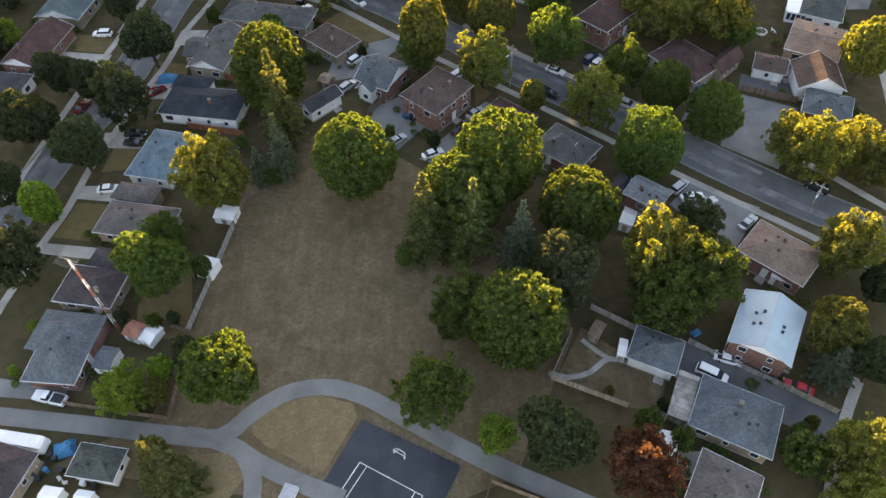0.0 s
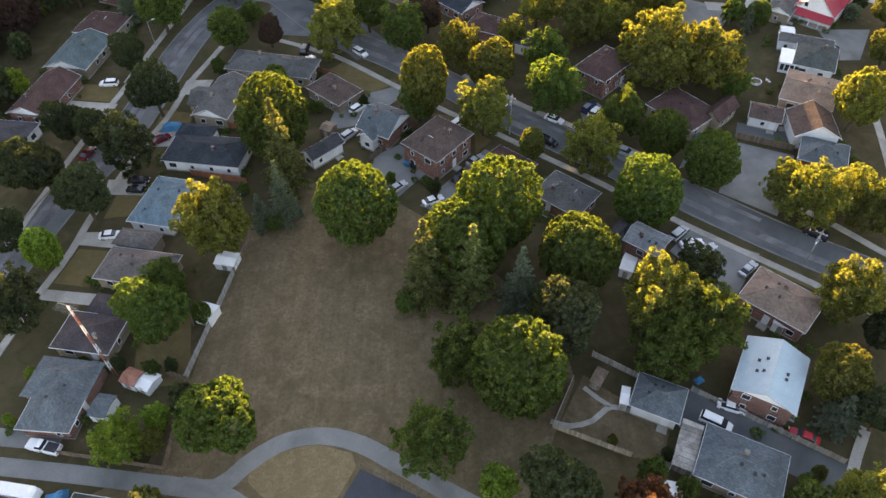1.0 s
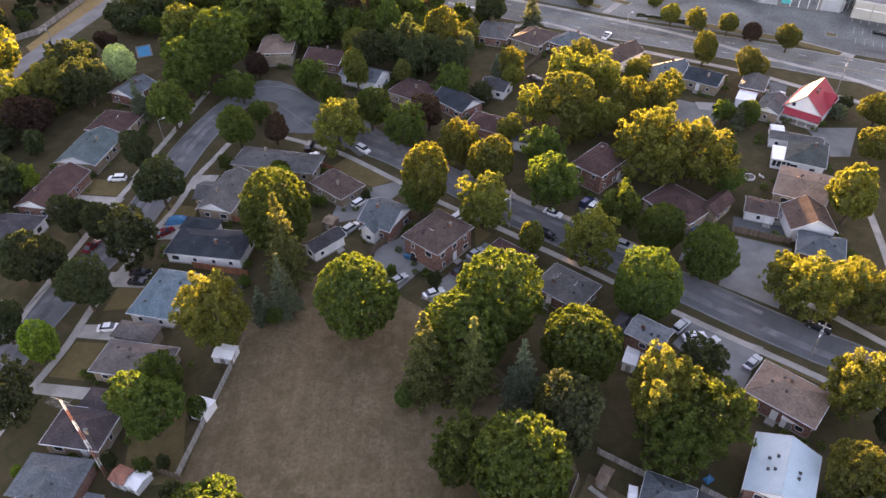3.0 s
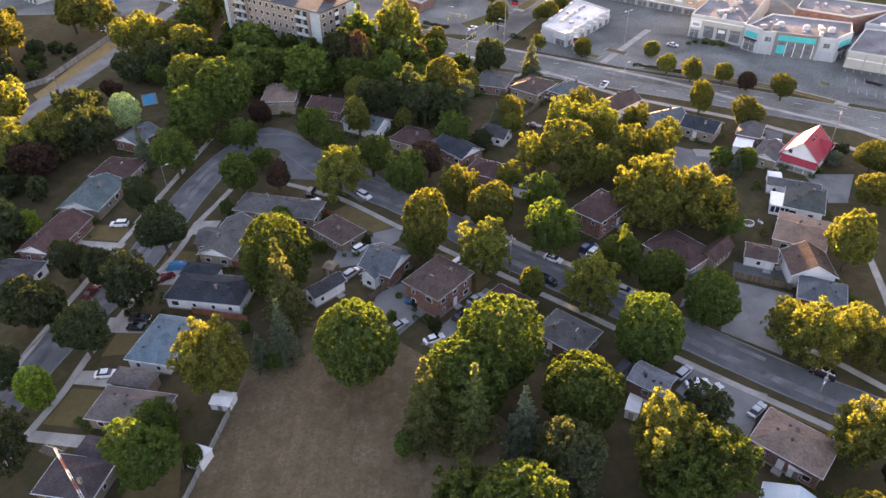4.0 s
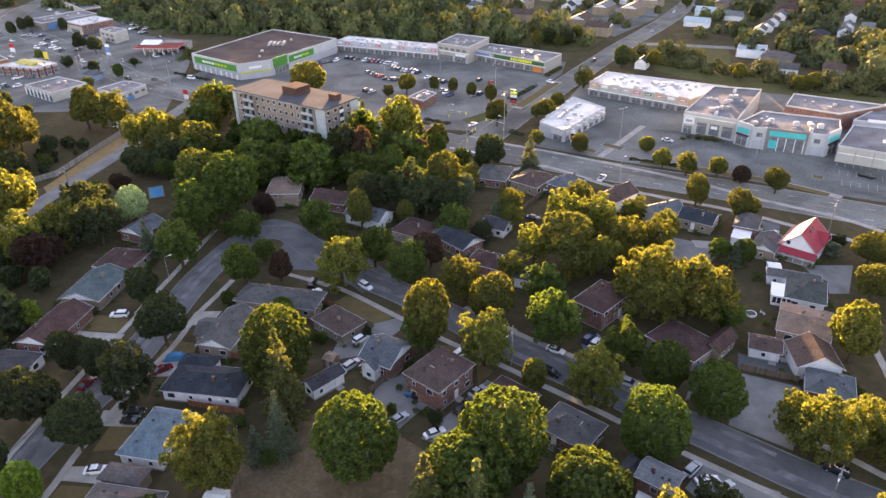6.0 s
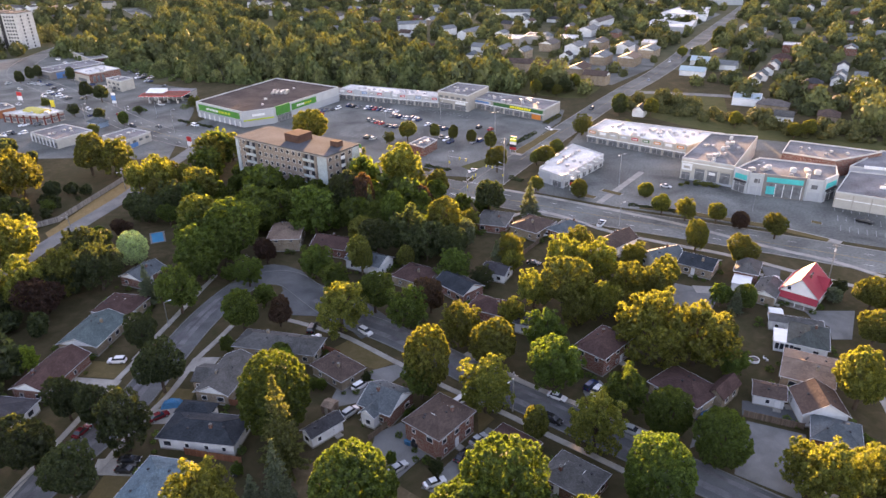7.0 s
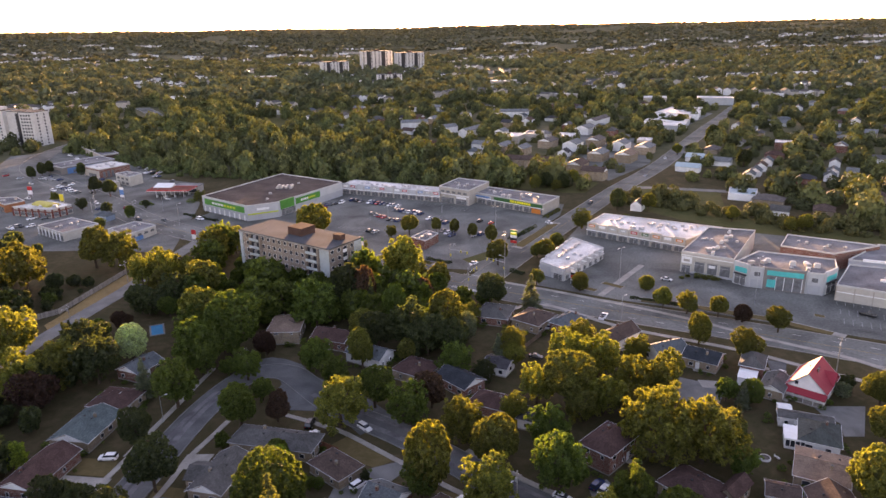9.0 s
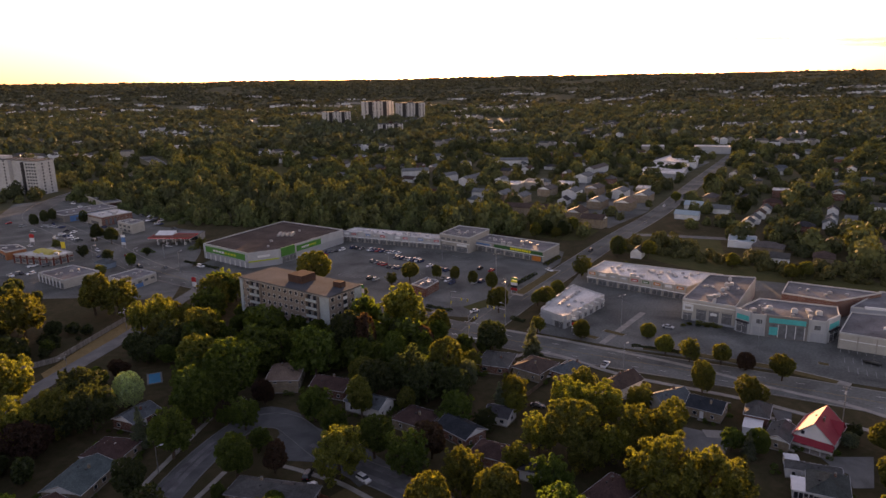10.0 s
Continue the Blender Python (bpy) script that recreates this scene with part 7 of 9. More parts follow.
flat_building("far_block", [(-1517, 2530), (-1482, 2551), (-1493, 2570), (-1528, 2549)], 10.2, M["white"], WHITEROOF, "pale flat-roofed block among far trees", "building", plants=0)
HOMES += [(-1499, 2541), (-1507, 2527), (-1484, 2541)]
flat_building("far_block", [(255, 927), (283, 919), (289, 940), (261, 948)], 6.0, STONE, WHITEROOF, "pale flat-roofed block among far trees", "building", plants=0)
HOMES += [(269, 923), (257, 918), (276, 912)]


def far_houses(rows, seed):
    """Rows of far houses, too many to count, among the treetops."""
    r = np.random.default_rng(seed)
    v, f, mi = [], [], []
    for _ in range(rows):
        y0 = r.uniform(900, 3100)
        x0 = r.uniform(-.72, .72) * y0
        a = r.choice((-.54, 1.03, -.15, .2)) + r.normal(0, .12)
        ex, ey = math.cos(a), math.sin(a)
        for i in range(r.integers(2, 9)):
            x, y = x0 + ex * i * 19 + r.normal(0, 2), y0 + ey * i * 19 + r.normal(0, 2)
            if any(np.min(np.hypot(l[:, 0] - x, l[:, 1] - y)) < 16 for l, _ in CLEAR):
                continue
            HOMES.append((x, y))
            HOMES.append((x * (1 - 12 / y), y - 12))
            L, W, e, q = r.uniform(5.5, 8), r.uniform(4, 6), r.uniform(5, 8), r.uniform(1.5, 3.2)
            b = a + r.choice((0, 1.57)) + r.normal(0, .08)
            z0 = land(x, y)
            k = len(v)
            for px, py, pz in ((-L, -W, -4), (L, -W, -4), (L, W, -4), (-L, W, -4), (-L, -W, e), (L, -W, e), (L, W, e), (-L, W, e), (-L, 0, e + q), (L, 0, e + q)):
                v.append((x + px * math.cos(b) - py * math.sin(b), y + px * math.sin(b) + py * math.cos(b), z0 + pz))
            tone = 2 if r.random() < .45 else 0
            for face, m in (((0, 1, 5, 4), tone), ((2, 3, 7, 6), tone), ((1, 2, 6, 9, 5), tone), ((3, 0, 4, 8, 7), tone), ((4, 5, 9, 8), 1), ((6, 7, 8, 9), 1)):
                f.append(tuple(k + i for i in face))
                mi.append(m)
    me = mesh_of("far_houses", v, f, STONE)
    me.materials.append(RM["grey"])
    me.materials.append(WM["white"])
    me.polygons.foreach_set("material_index", np.array(mi, np.int32))
    tagged(new("far_houses", me), "countless pale far houses in rows among treetops", "houses", kind="stuff")


far_houses(190, 12)
wood("hedgerow", [(88, 384), (108, 412), (128, 399), (162, 365), (215, 331), (216, 311), (168, 332), (156, 350), (137, 362), (115, 379)], 6.2, 3.2, "far", "green hedgerow behind the shops", 9, seed=15, tall=1.3)
MEADOWS = ([(-436, 1096), (-474, 1231), (-398, 1181), (-367, 1066)], [(-430, 850), (-481, 978), (-451, 958), (-400, 820)], [(-227, 780), (-226, 832), (-179, 808), (-149, 680), (-180, 690)])
WOOD = [(-332, 605), (-338, 850), (-430, 1016), (-118, 760), (80, 435), (25, 437), (-60, 457), (-118, 475), (-186, 487), (-240, 532)]
wood("woodland", WOOD, 16, 6.2, "far", "dense wood of olive-green trees behind the shops", 9, seed=5, tall=1.45, avoid=MEADOWS)
wood("woodland", WOOD, 18, 6.6, "far_dark", "dark green trees of the dense wood behind the shops", 9, seed=51, tall=1.35, avoid=MEADOWS)
wood("woodland", WOOD, 19, 5.4, "far_green", "fresh green trees of the dense wood behind the shops", 9, seed=52, tall=1.5, avoid=MEADOWS)
wood("undergrowth", [(28, 434), (-60, 453), (-118, 471), (-186, 483), (-245, 530), (-335, 600), (-330, 612), (-238, 548), (-182, 500), (-116, 486), (-56, 468), (32, 447)], 6.5, 2.7, "far_green", "leafy undergrowth along the edge of the wood", 5, seed=55, tall=1.1)
GARDENS = [(75, 440), (-118, 765), (-430, 1016), (-700, 1000), (-560, 600), (-362, 590), (-366, 860), (-420, 1000), (0, 1050), (900, 1050), (420, 420), (250, 300), (135, 335)]
wood("garden_trees", GARDENS, 23, 5.7, "far", "scattered olive-green trees among far houses", 9, avoid=MEADOWS + ([(50, 727), (123, 710), (203, 652), (150, 501), (101, 438), (73, 453), (49, 574)], [(126, 464), (149, 448), (176, 429), (160, 380), (165, 359), (212, 325), (197, 291), (150, 327), (121, 357), (100, 388)]), seed=6, tall=1.2)
wood("garden_trees", GARDENS, 24, 6.2, "far_dark", "scattered dark trees among far houses", 9, avoid=MEADOWS + ([(50, 727), (123, 710), (203, 652), (150, 501), (101, 438), (73, 453), (49, 574)], [(126, 464), (149, 448), (176, 429), (160, 380), (165, 359), (212, 325), (197, 291), (150, 327), (121, 357), (100, 388)]), seed=61, tall=1.15)
wood("terrace_trees", [(50, 727), (123, 710), (203, 652), (150, 501), (101, 438), (73, 453), (49, 574)], 17, 4.4, "far", "trees between far terraces", 9, seed=31, tall=1.3)
FAR = [(-700, 1000), (-1500, 2300), (1500, 2300), (900, 1000)]
# leaf colours from here outward are paler, with the haze painted in
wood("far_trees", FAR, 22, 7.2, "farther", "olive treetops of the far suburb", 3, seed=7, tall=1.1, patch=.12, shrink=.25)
wood("far_trees", FAR, 27, 8.0, "farther_dark_hazed", "dark treetops of the far suburb", 3, seed=71, tall=1.1, patch=.2, shrink=.25)
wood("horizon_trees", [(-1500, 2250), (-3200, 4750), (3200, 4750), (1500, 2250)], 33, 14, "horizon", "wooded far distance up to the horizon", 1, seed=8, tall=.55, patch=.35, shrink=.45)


# ---------------------------------------------------------------- fences, poles, sheds and yard things
FENCE_WORDS = {"palewood": "pale grey board fence along the park field", "wood": "brown weathered wooden fence between yards", "greywood": "grey weathered board fence along a yard", "redwood": "reddish stained wooden fence behind a house", "steel": "steel wire fence along the park", "chain": "chain-link fence along the games court"}


def fence(x0, y0, x1, y1, h, kind):
    d = math.hypot(x1 - x0, y1 - y0)
    turn = math.degrees(math.atan2(y1 - y0, x1 - x0))
    fe = empty("fence", pose(x0, y0, 0, 0, 0, turn), FENCE_WORDS[kind], "fence")
    wire = kind in ("steel", "chain")
    mat = M["wire" if wire else kind]
    n = max(1, round(d / 2.4))
    s = d / n
    post = cached(("post", kind, h), lambda: mesh_of("post", *boxes((0, 0, -0.2, .05 if wire else .12, .05 if wire else .12, h + (.05 if wire else .35))), mat))
    for i in range(n + 1):
        part("post", post, None, fe, at=pose(i * s, 0, 0))
    for i in range(n):
        if wire:
            part("rail", boxes(((i + .5) * s, 0, h - .05, s, .035, .035)), mat, fe)
            part("rail", boxes(((i + .5) * s, 0, h * .5, s, .015, .015)), mat, fe)
        else:
            part("rail", boxes(((i + .5) * s, .06, h - .3, s, .05, .1)), mat, fe)
            k = max(3, round(s / .4))
            board = cached(("board", kind, h, round(s / k, 2)), lambda: mesh_of("board", *boxes((0, 0, .06, s / k * .94, .03, h - .06)), mat))
            for j in range(k):
                part("board", board, None, fe, at=pose((i + (j + .5) / k) * s, 0, .02 * math.sin(i * 5 + j * 3)))
    return fe


def pole(x, y, h, kind):
    if kind == "utility":
        p = empty("utility_pole", pose(x, y, 0, 0, 0, -38), "tall weathered wooden utility pole with a crossarm", "utility pole")
        part("shaft", tube((0, 0, -.2), (0, 0, h), .17, 8, .11), M["greywood"], p)
        part("crossarm", boxes((0, 0, h - .9, 2.2, .12, .14)), M["greywood"], p)
        for u in (-.9, -.3, .3, .9):
            part("insulator", tube((u, 0, h - .76), (u, 0, h - .55), .05, 6), M["white"], p)
        part("transformer", tube((0, -.38, h - 2.6), (0, -.38, h - 1.6), .27, 10), M["steel"], p)
        arm = part("lamp_arm", tube((0, -.1, h - 2.2), (0, -1.8, h - 1.6), .04, 6), M["steel"], p)
        part("lamp_head", boxes((0, -2.0, h - 1.7, .25, .7, .14)), M["white"], arm)
        return p
    p = empty("street_lamp", pose(x, y, 0, 0, 0, 35), "slender grey metal %s" % ("car park light mast" if kind == "lot" else "street lamp"), "street lamp")
    part("shaft", tube((0, 0, -.2), (0, 0, h), .1, 8, .06), M["steel"], p)
    for s in ((-1, 1) if kind == "lot" else (1,)):
        arm = part("lamp_arm", tube((0, 0, h - .1), (s * 1.3, 0, h + .15), .04, 6), M["steel"], p)
        part("lamp_head", boxes((s * 1.6, 0, h + .08, .8, .32, .14)), M["white"], arm)
    return p


def shed(x, y, turn, L, W, h, kind):
    words = {"white": ("white", M["white"]), "rust": ("rusty red metal", M["rust"]), "slate": ("blue-grey roofed", RM["slate"]), "wood": ("brown wooden", M["wood"])}
    w, mat = words[kind]
    s = empty("shed", pose(x, y, 0, 0, 0, turn), "small %s garden shed in a back yard" % w, "shed", "garden sheds")
    part("wall", gable_block(L - .3, W - .3, h - .36, .45 * (1 - .3 / W)), M["wood" if kind == "wood" else "white"], s)
    part("roof", roof_geo(L, W, h - .35, .45, "gable"), mat, s)
    part("door", boxes((0, -W / 2 + .12, .05, .9, .08, 1.7)), M["greywood"], s)
    return s


def patio_cover(x, y, turn, L, W, h):
    s = empty("patio_cover", pose(x, y, 0, 0, 0, turn), "ribbed grey plastic patio roof on thin posts", "patio cover")
    for u in (-1, 1):
        for w in (-1, 1):
            part("post", boxes((u * (L / 2 - .1), w * (W / 2 - .1), -.1, .1, .1, h)), M["white"], s)
    n = 9
    for i in range(n):
        part("panel", boxes(((i + .5) * L / n - L / 2, 0, h, L / n * .94, W, .06)), M["greywood"], s)
    return s


def pool(x, y, turn, L, W):
    s = empty("swimming_pool", pose(x, y, 0, 0, 0, turn), "rectangular blue swimming pool with a pale paved rim", "swimming pool")
    part("coping", ring_box(L, W, .6, -.1, .16), M["path"], s)
    part("water", boxes((0, 0, -.1, L, W, .2)), M["poolwater"], s)


def ring_wall(a, b, t, h, n=28):
    v = []
    for ra, rb, z in ((a, b, -.1), (a, b, h), (a - t, b - t, h), (a - t, b - t, -.1)):
        v += [(ra * math.cos(2 * math.pi * i / n), rb * math.sin(2 * math.pi * i / n), z) for i in range(n)]
    f = [(k * n + i, k * n + (i + 1) % n, (k + 1) % 4 * n + (i + 1) % n, (k + 1) % 4 * n + i) for k in range(4) for i in range(n)]
    return v, f


def trailer(x, y, turn, L, W, h):
    s = empty("travel_trailer", pose(x, y, 0, 0, 0, turn), "long white travel trailer parked in a yard", "trailer")
    W = max(W, 2.3)
    part("body", loft([(-L / 2, W * .46, .7, h - .35, W * .38), (-L / 2 + .4, W / 2, .5, h, W * .42), (L / 2 - .4, W / 2, .5, h, W * .42), (L / 2, W * .46, .7, h - .35, W * .38)]), M["white"], s)
    for u in (-.3, 0, .3):
        part("window", boxes((u * L, -W / 2 - .01, 1.4, 1.1, .05, .6)), M["glass"], s)
    for u in (-.08, .06):
        for w in (-1, 1):
            part("wheel", wheel_geo(.34, .2), M["rubber"], s, at=pose(u * L, w * (W / 2 - .12), .34))


def bench_box(x, y, turn, L, W, h):
    s = empty("utility_box", pose(x, y, 0, 0, 0, turn), "white utility box beside the path", "utility box")
    part("body", boxes((0, 0, -.1, L, W, h)), M["white"], s)
    part("lid", boxes((0, 0, h - .1, L + .12, W + .12, .1)), M["steel"], s)


def antenna_mast(x, y, h):
    s = empty("antenna_mast", pose(x, y, 0), "tall red and white lattice antenna mast beside a house", "antenna mast")
    r = .3
    legs = [(r * math.cos(a), r * math.sin(a)) for a in (0.5, 2.6, 4.7)]
    n = 16
    for i in range(n):
        z0, z1 = h * i / n, h * (i + 1) / n
        k0, k1 = 1 - .5 * i / n, 1 - .5 * (i + 1) / n
        mat = M["white"] if (i // 2) % 2 else M["rust"]
        for j in range(3):
            a, b = legs[j], legs[(j + 1) % 3]
            part("leg", tube((a[0] * k0, a[1] * k0, z0), (a[0] * k1, a[1] * k1, z1), .035, 5), mat, s)
            part("brace", tube((a[0] * k0, a[1] * k0, z0), (b[0] * k1, b[1] * k1, z1), .02, 4), mat, s)
    boom = part("boom", tube((-1.6, .6, h), (1.6, -.6, h), .03, 5), M["steel"], s)
    for i in range(9):
        u = -1.5 + i * .375
        part("element", tube((u - .45, -u * .37 - 1.2, h), (u + .45, -u * .37 + 1.2, h), .015, 4), M["steel"], boom)


slab("driveway", [(46.9, 94.0), (58.6, 87.5), (51.1, 77.1), (47.9, 79.8), (41.7, 88.6)], 0.100, M["path"], "grey asphalt driveway beside a house", "driveway")
slab("driveway", [(63.8, 120.5), (74.6, 115.8), (68.9, 103.7), (65.1, 97.6), (55.3, 104.6), (59.6, 113.7)], 0.100, M["path"], "grey asphalt driveway beside a house", "driveway")
slab("driveway", [(-16.8, 117.6), (-11.5, 121.3), (-3.4, 113.7), (-9.0, 107.1), (-12.4, 102.5), (-17.7, 109.0)], 0.100, M["path"], "grey asphalt driveway beside a house", "driveway")
slab("driveway", [(7.5, 119.3), (10.1, 117.4), (0.2, 104.4), (-3.3, 100.0), (-6.5, 101.7)], 0.100, M["path"], "grey asphalt driveway beside a house", "driveway")
slab("driveway", [(-27.5, 133.7), (-19.8, 140.9), (-11.5, 144.3), (-9.7, 142.0), (-20.3, 128.8), (-28.8, 126.3)], 0.100, M["path"], "grey asphalt driveway beside a house", "driveway")
slab("driveway", [(-92.6, 139.5), (-80.4, 137.9), (-80.9, 134.1), (-91.9, 137.3)], 0.100, M["concrete"], "pale concrete driveway in front of a house", "driveway")
slab("driveway", [(-74.4, 95.2), (-65.8, 95.1), (-65.4, 90.8), (-74.6, 91.9)], 0.100, M["concrete"], "pale concrete driveway in front of a house", "driveway")
slab("driveway", [(-77.1, 80.8), (-65.2, 79.3), (-65.7, 76.7), (-77.1, 78.4)], 0.100, M["concrete"], "pale concrete driveway in front of a house", "driveway")
slab("driveway", [(-73.8, 110.7), (-65.5, 110.9), (-64.7, 105.7), (-73.2, 106.2)], 0.100, M["concrete"], "pale concrete driveway in front of a house", "driveway")
slab("driveway", [(-76.4, 53.2), (-61.6, 50.6), (-61.6, 48.4), (-74.9, 49.7)], 0.100, M["path"], "grey asphalt driveway beside a house", "driveway")
slab("driveway", [(-65.9, 147.3), (-59.2, 147.4), (-60.3, 141.0), (-66.5, 141.6)], 0.100, M["concrete"], "pale concrete driveway in front of a house", "driveway")
slab("driveway", [(-72.9, 126.5), (-63.4, 127.1), (-62.7, 121.7), (-68.4, 121.7)], 0.100, M["concrete"], "pale concrete driveway in front of a house", "driveway")
slab("driveway", [(39.2, 59.2), (45.3, 54.7), (59.9, 44.7), (55.8, 40.4), (42.8, 48.3), (35.1, 53.2)], 0.090, M["asphalt"], "dark asphalt shared driveway with parked cars", "driveway")
slab("driveway", [(52.8, 119.4), (57.7, 126.1), (59.2, 124.1), (52.8, 113.8), (48.8, 112.1)], 0.100, M["path"], "grey asphalt driveway beside a house", "driveway")
slab("driveway", [(30.3, 131.8), (35.0, 135.9), (35.8, 133.8), (30.9, 126.6)], 0.100, M["path"], "grey asphalt driveway beside a house", "driveway")
slab("driveway", [(66.3, 184.0), (78.5, 177.4), (71.8, 166.6), (62.7, 170.6)], 0.100, M["path"], "grey asphalt driveway beside a house", "driveway")
slab("driveway", [(71.6, 182.0), (78.7, 180.8), (76.1, 176.8), (71.5, 177.6)], 0.130, M["concrete"], "pale concrete driveway in front of a house", "driveway")
slab("driveway", [(97.6, 166.6), (111.5, 166.2), (103.2, 152.0), (98.1, 152.1), (100.4, 158.2), (98.1, 160.6)], 0.100, M["path"], "grey asphalt driveway beside a house", "driveway")
slab("driveway", [(97.0, 194.1), (102.2, 192.0), (97.8, 183.0), (94.5, 183.1)], 0.100, M["asphalt"], "grey asphalt driveway beside a house", "driveway")
slab("patio", [(33.2, 46.4), (36.4, 53.2), (37.8, 52.5), (35.4, 44.6)], 0.120, M["concrete"], "concrete patio behind a house", "patio")
slab("patio", [(33.1, 39.7), (36.6, 39.7), (35.1, 35.5), (31.9, 35.5)], 0.120, M["concrete"], "concrete patio behind a house", "patio")
slab("patio", [(65.6, 127.6), (76.6, 124.2), (74.0, 119.2), (63.6, 122.4)], 0.100, M["asphalt"], "worn patio yard behind a house", "patio")
slab("lawn", [(-73.1, 90.7), (-66.4, 90.0), (-67.8, 81.0), (-75.0, 82.2)], 0.050, M["lawn"], "dry front lawn", "lawn")
slab("lawn", [(-70.4, 106.8), (-63.9, 106.0), (-64.9, 99.8), (-71.0, 99.1)], 0.050, M["lawn"], "dry front lawn", "lawn")
slab("lawn", [(-68.6, 135.1), (-61.0, 133.8), (-60.7, 126.6), (-68.9, 126.8)], 0.050, M["lawn"], "green-brown front lawn", "lawn")
slab("lawn", [(-94.3, 146.8), (-82.3, 145.2), (-81.0, 138.6), (-92.8, 140.0)], 0.050, M["lawn"], "green-brown front lawn", "lawn")
slab("lawn", [(58.7, 85.8), (66.2, 79.5), (67.0, 77.6), (57.8, 84.4)], 0.050, M["lawn"], "dry front lawn", "lawn")
slab("lawn", [(-27.2, 154.7), (-14.6, 144.4), (-18.5, 140.9), (-32.9, 148.8)], 0.050, M["lawn"], "dry front lawn", "lawn")
slab("lawn", [(-8.1, 133.7), (0.4, 131.4), (9.1, 122.2), (5.4, 117.5), (5.4, 125.2)], 0.050, M["lawn"], "dry front lawn", "lawn")
slab("lawn", [(21.6, 61.3), (24.1, 59.1), (33.9, 51.7), (31.4, 46.0), (26.0, 47.0), (16.4, 51.9)], 0.050, M["field"], "dry back lawn with a curved garden path", "lawn")
slab("lawn", [(-43.7, 59.8), (-53.3, 59.9), (-56.2, 74.0), (-47.2, 75.2)], 0.050, M["lawn"], "green-brown back lawn", "lawn")
slab("lawn", [(-31.1, 47.0), (-21.7, 49.3), (-15.7, 47.8), (-14.9, 45.4), (-19.3, 36.8), (-28.4, 41.0), (-30.9, 43.2)], 0.060, M["tan"], "tan dry grass island within the path", "lawn")
slab("lawn", [(-40.1, 39.7), (-32.1, 40.1), (-30.3, 37.1), (-32.8, 32.6), (-38.5, 32.6)], 0.060, M["tan"], "dry grass beside the path", "lawn")
slab("turning_area", [(-70.2, 175.0), (-68.6, 186.3), (-65.2, 193.3), (-61.9, 198.6), (-57.7, 200.1), (-52.9, 198.7), (-47.3, 195.0), (-42.6, 188.1), (-36.2, 182.9), (-26.1, 175.8), (-15.5, 163.5), (-24.0, 155.1), (-31.3, 164.5), (-38.0, 167.2), (-46.1, 168.0), (-49.8, 172.2), (-51.5, 177.8), (-50.5, 182.3), (-52.3, 186.6), (-55.6, 188.5), (-59.6, 188.6), (-63.1, 185.1), (-65.6, 178.2), (-65.2, 170.4)], 0.055, M["asphalt"], "worn asphalt bend with swirling tyre marks", "road")
slab("lawn", [(-146.5, 227.8), (-145.4, 234.7), (-143.7, 258.3), (-140.0, 285.7), (-135.7, 281.4), (-133.9, 272.1), (-137.8, 245.0), (-139.4, 233.5), (-142.5, 222.9)], 0.030, M["straw"], "dry grass verge beside the lane, painted golden as if sunlit", "lawn")
street("side_street", [(103.5, 435.4), (132.3, 430.3), (170.1, 418.5), (188.3, 412.9)], 7.0, "pale asphalt side street", material="path", kerb=False, z=0.050)
street("pavement", [(-46.0, 165.4), (-39.5, 162.4), (-34.0, 159.4), (-28.0, 156.0), (-13.2, 143.5), (-2.2, 134.2), (11.7, 123.7), (19.9, 116.9), (29.3, 109.5), (36.3, 103.6), (43.0, 98.0), (53.3, 89.9), (67.1, 79.3), (78.4, 69.3)], 1.5, "pale concrete pavement beside the street", material="concrete", kerb=False, z=0.140)
street("pavement", [(3.3, 147.9), (17.5, 134.8), (31.3, 124.6), (42.9, 115.8)], 1.5, "pale concrete pavement beside the street", material="concrete", kerb=False, z=0.140)
street("pavement", [(66.9, 102.7), (74.7, 95.6), (82.3, 87.2), (88.4, 81.2)], 1.5, "pale concrete pavement beside the street", material="concrete", kerb=False, z=0.140)
street("pavement", [(-60.4, 162.6), (-62.6, 154.6), (-64.7, 147.6), (-65.6, 141.6), (-66.7, 132.5), (-69.2, 123.2), (-71.1, 113.5), (-73.6, 99.9), (-74.6, 89.2), (-76.6, 79.5), (-78.6, 67.0), (-80.3, 55.9)], 1.5, "pale concrete pavement beside the street", material="concrete", kerb=False, z=0.140)
street("pavement", [(-79.9, 148.8), (-82.5, 133.3), (-84.5, 119.3), (-86.4, 103.1), (-87.5, 90.9)], 1.5, "pale concrete pavement beside the street", material="concrete", kerb=False, z=0.140)
street("pavement", [(64.0, 51.3), (59.3, 44.4), (53.8, 34.5), (52.3, 31.4)], 1.6, "pale concrete garden walk", material="concrete", kerb=False, z=0.140)
street("garden_path", [(15.3, 52.9), (18.2, 52.0), (21.9, 52.9), (24.3, 54.9), (26.8, 55.1), (33.9, 51.9)], 0.9, "pale winding garden path", material="concrete", kerb=False, z=0.120)
street("garden_path", [(21.3, 58.9), (23.4, 56.8), (25.0, 55.5)], 0.8, "pale winding garden path", material="concrete", kerb=False, z=0.120)
street("pavement", [(130.5, 185.6), (120.7, 196.4), (102.7, 209.4), (80.2, 228.5), (43.9, 252.2), (19.0, 266.4)], 2.0, "pale concrete pavement beside the street", material="concrete", kerb=False, z=0.160)
street("pavement", [(14.9, 232.0), (34.0, 240.5), (58.6, 219.8), (90.7, 201.4), (107.0, 188.9), (125.2, 175.4)], 2.0, "pale concrete pavement beside the street", material="concrete", kerb=False, z=0.160)
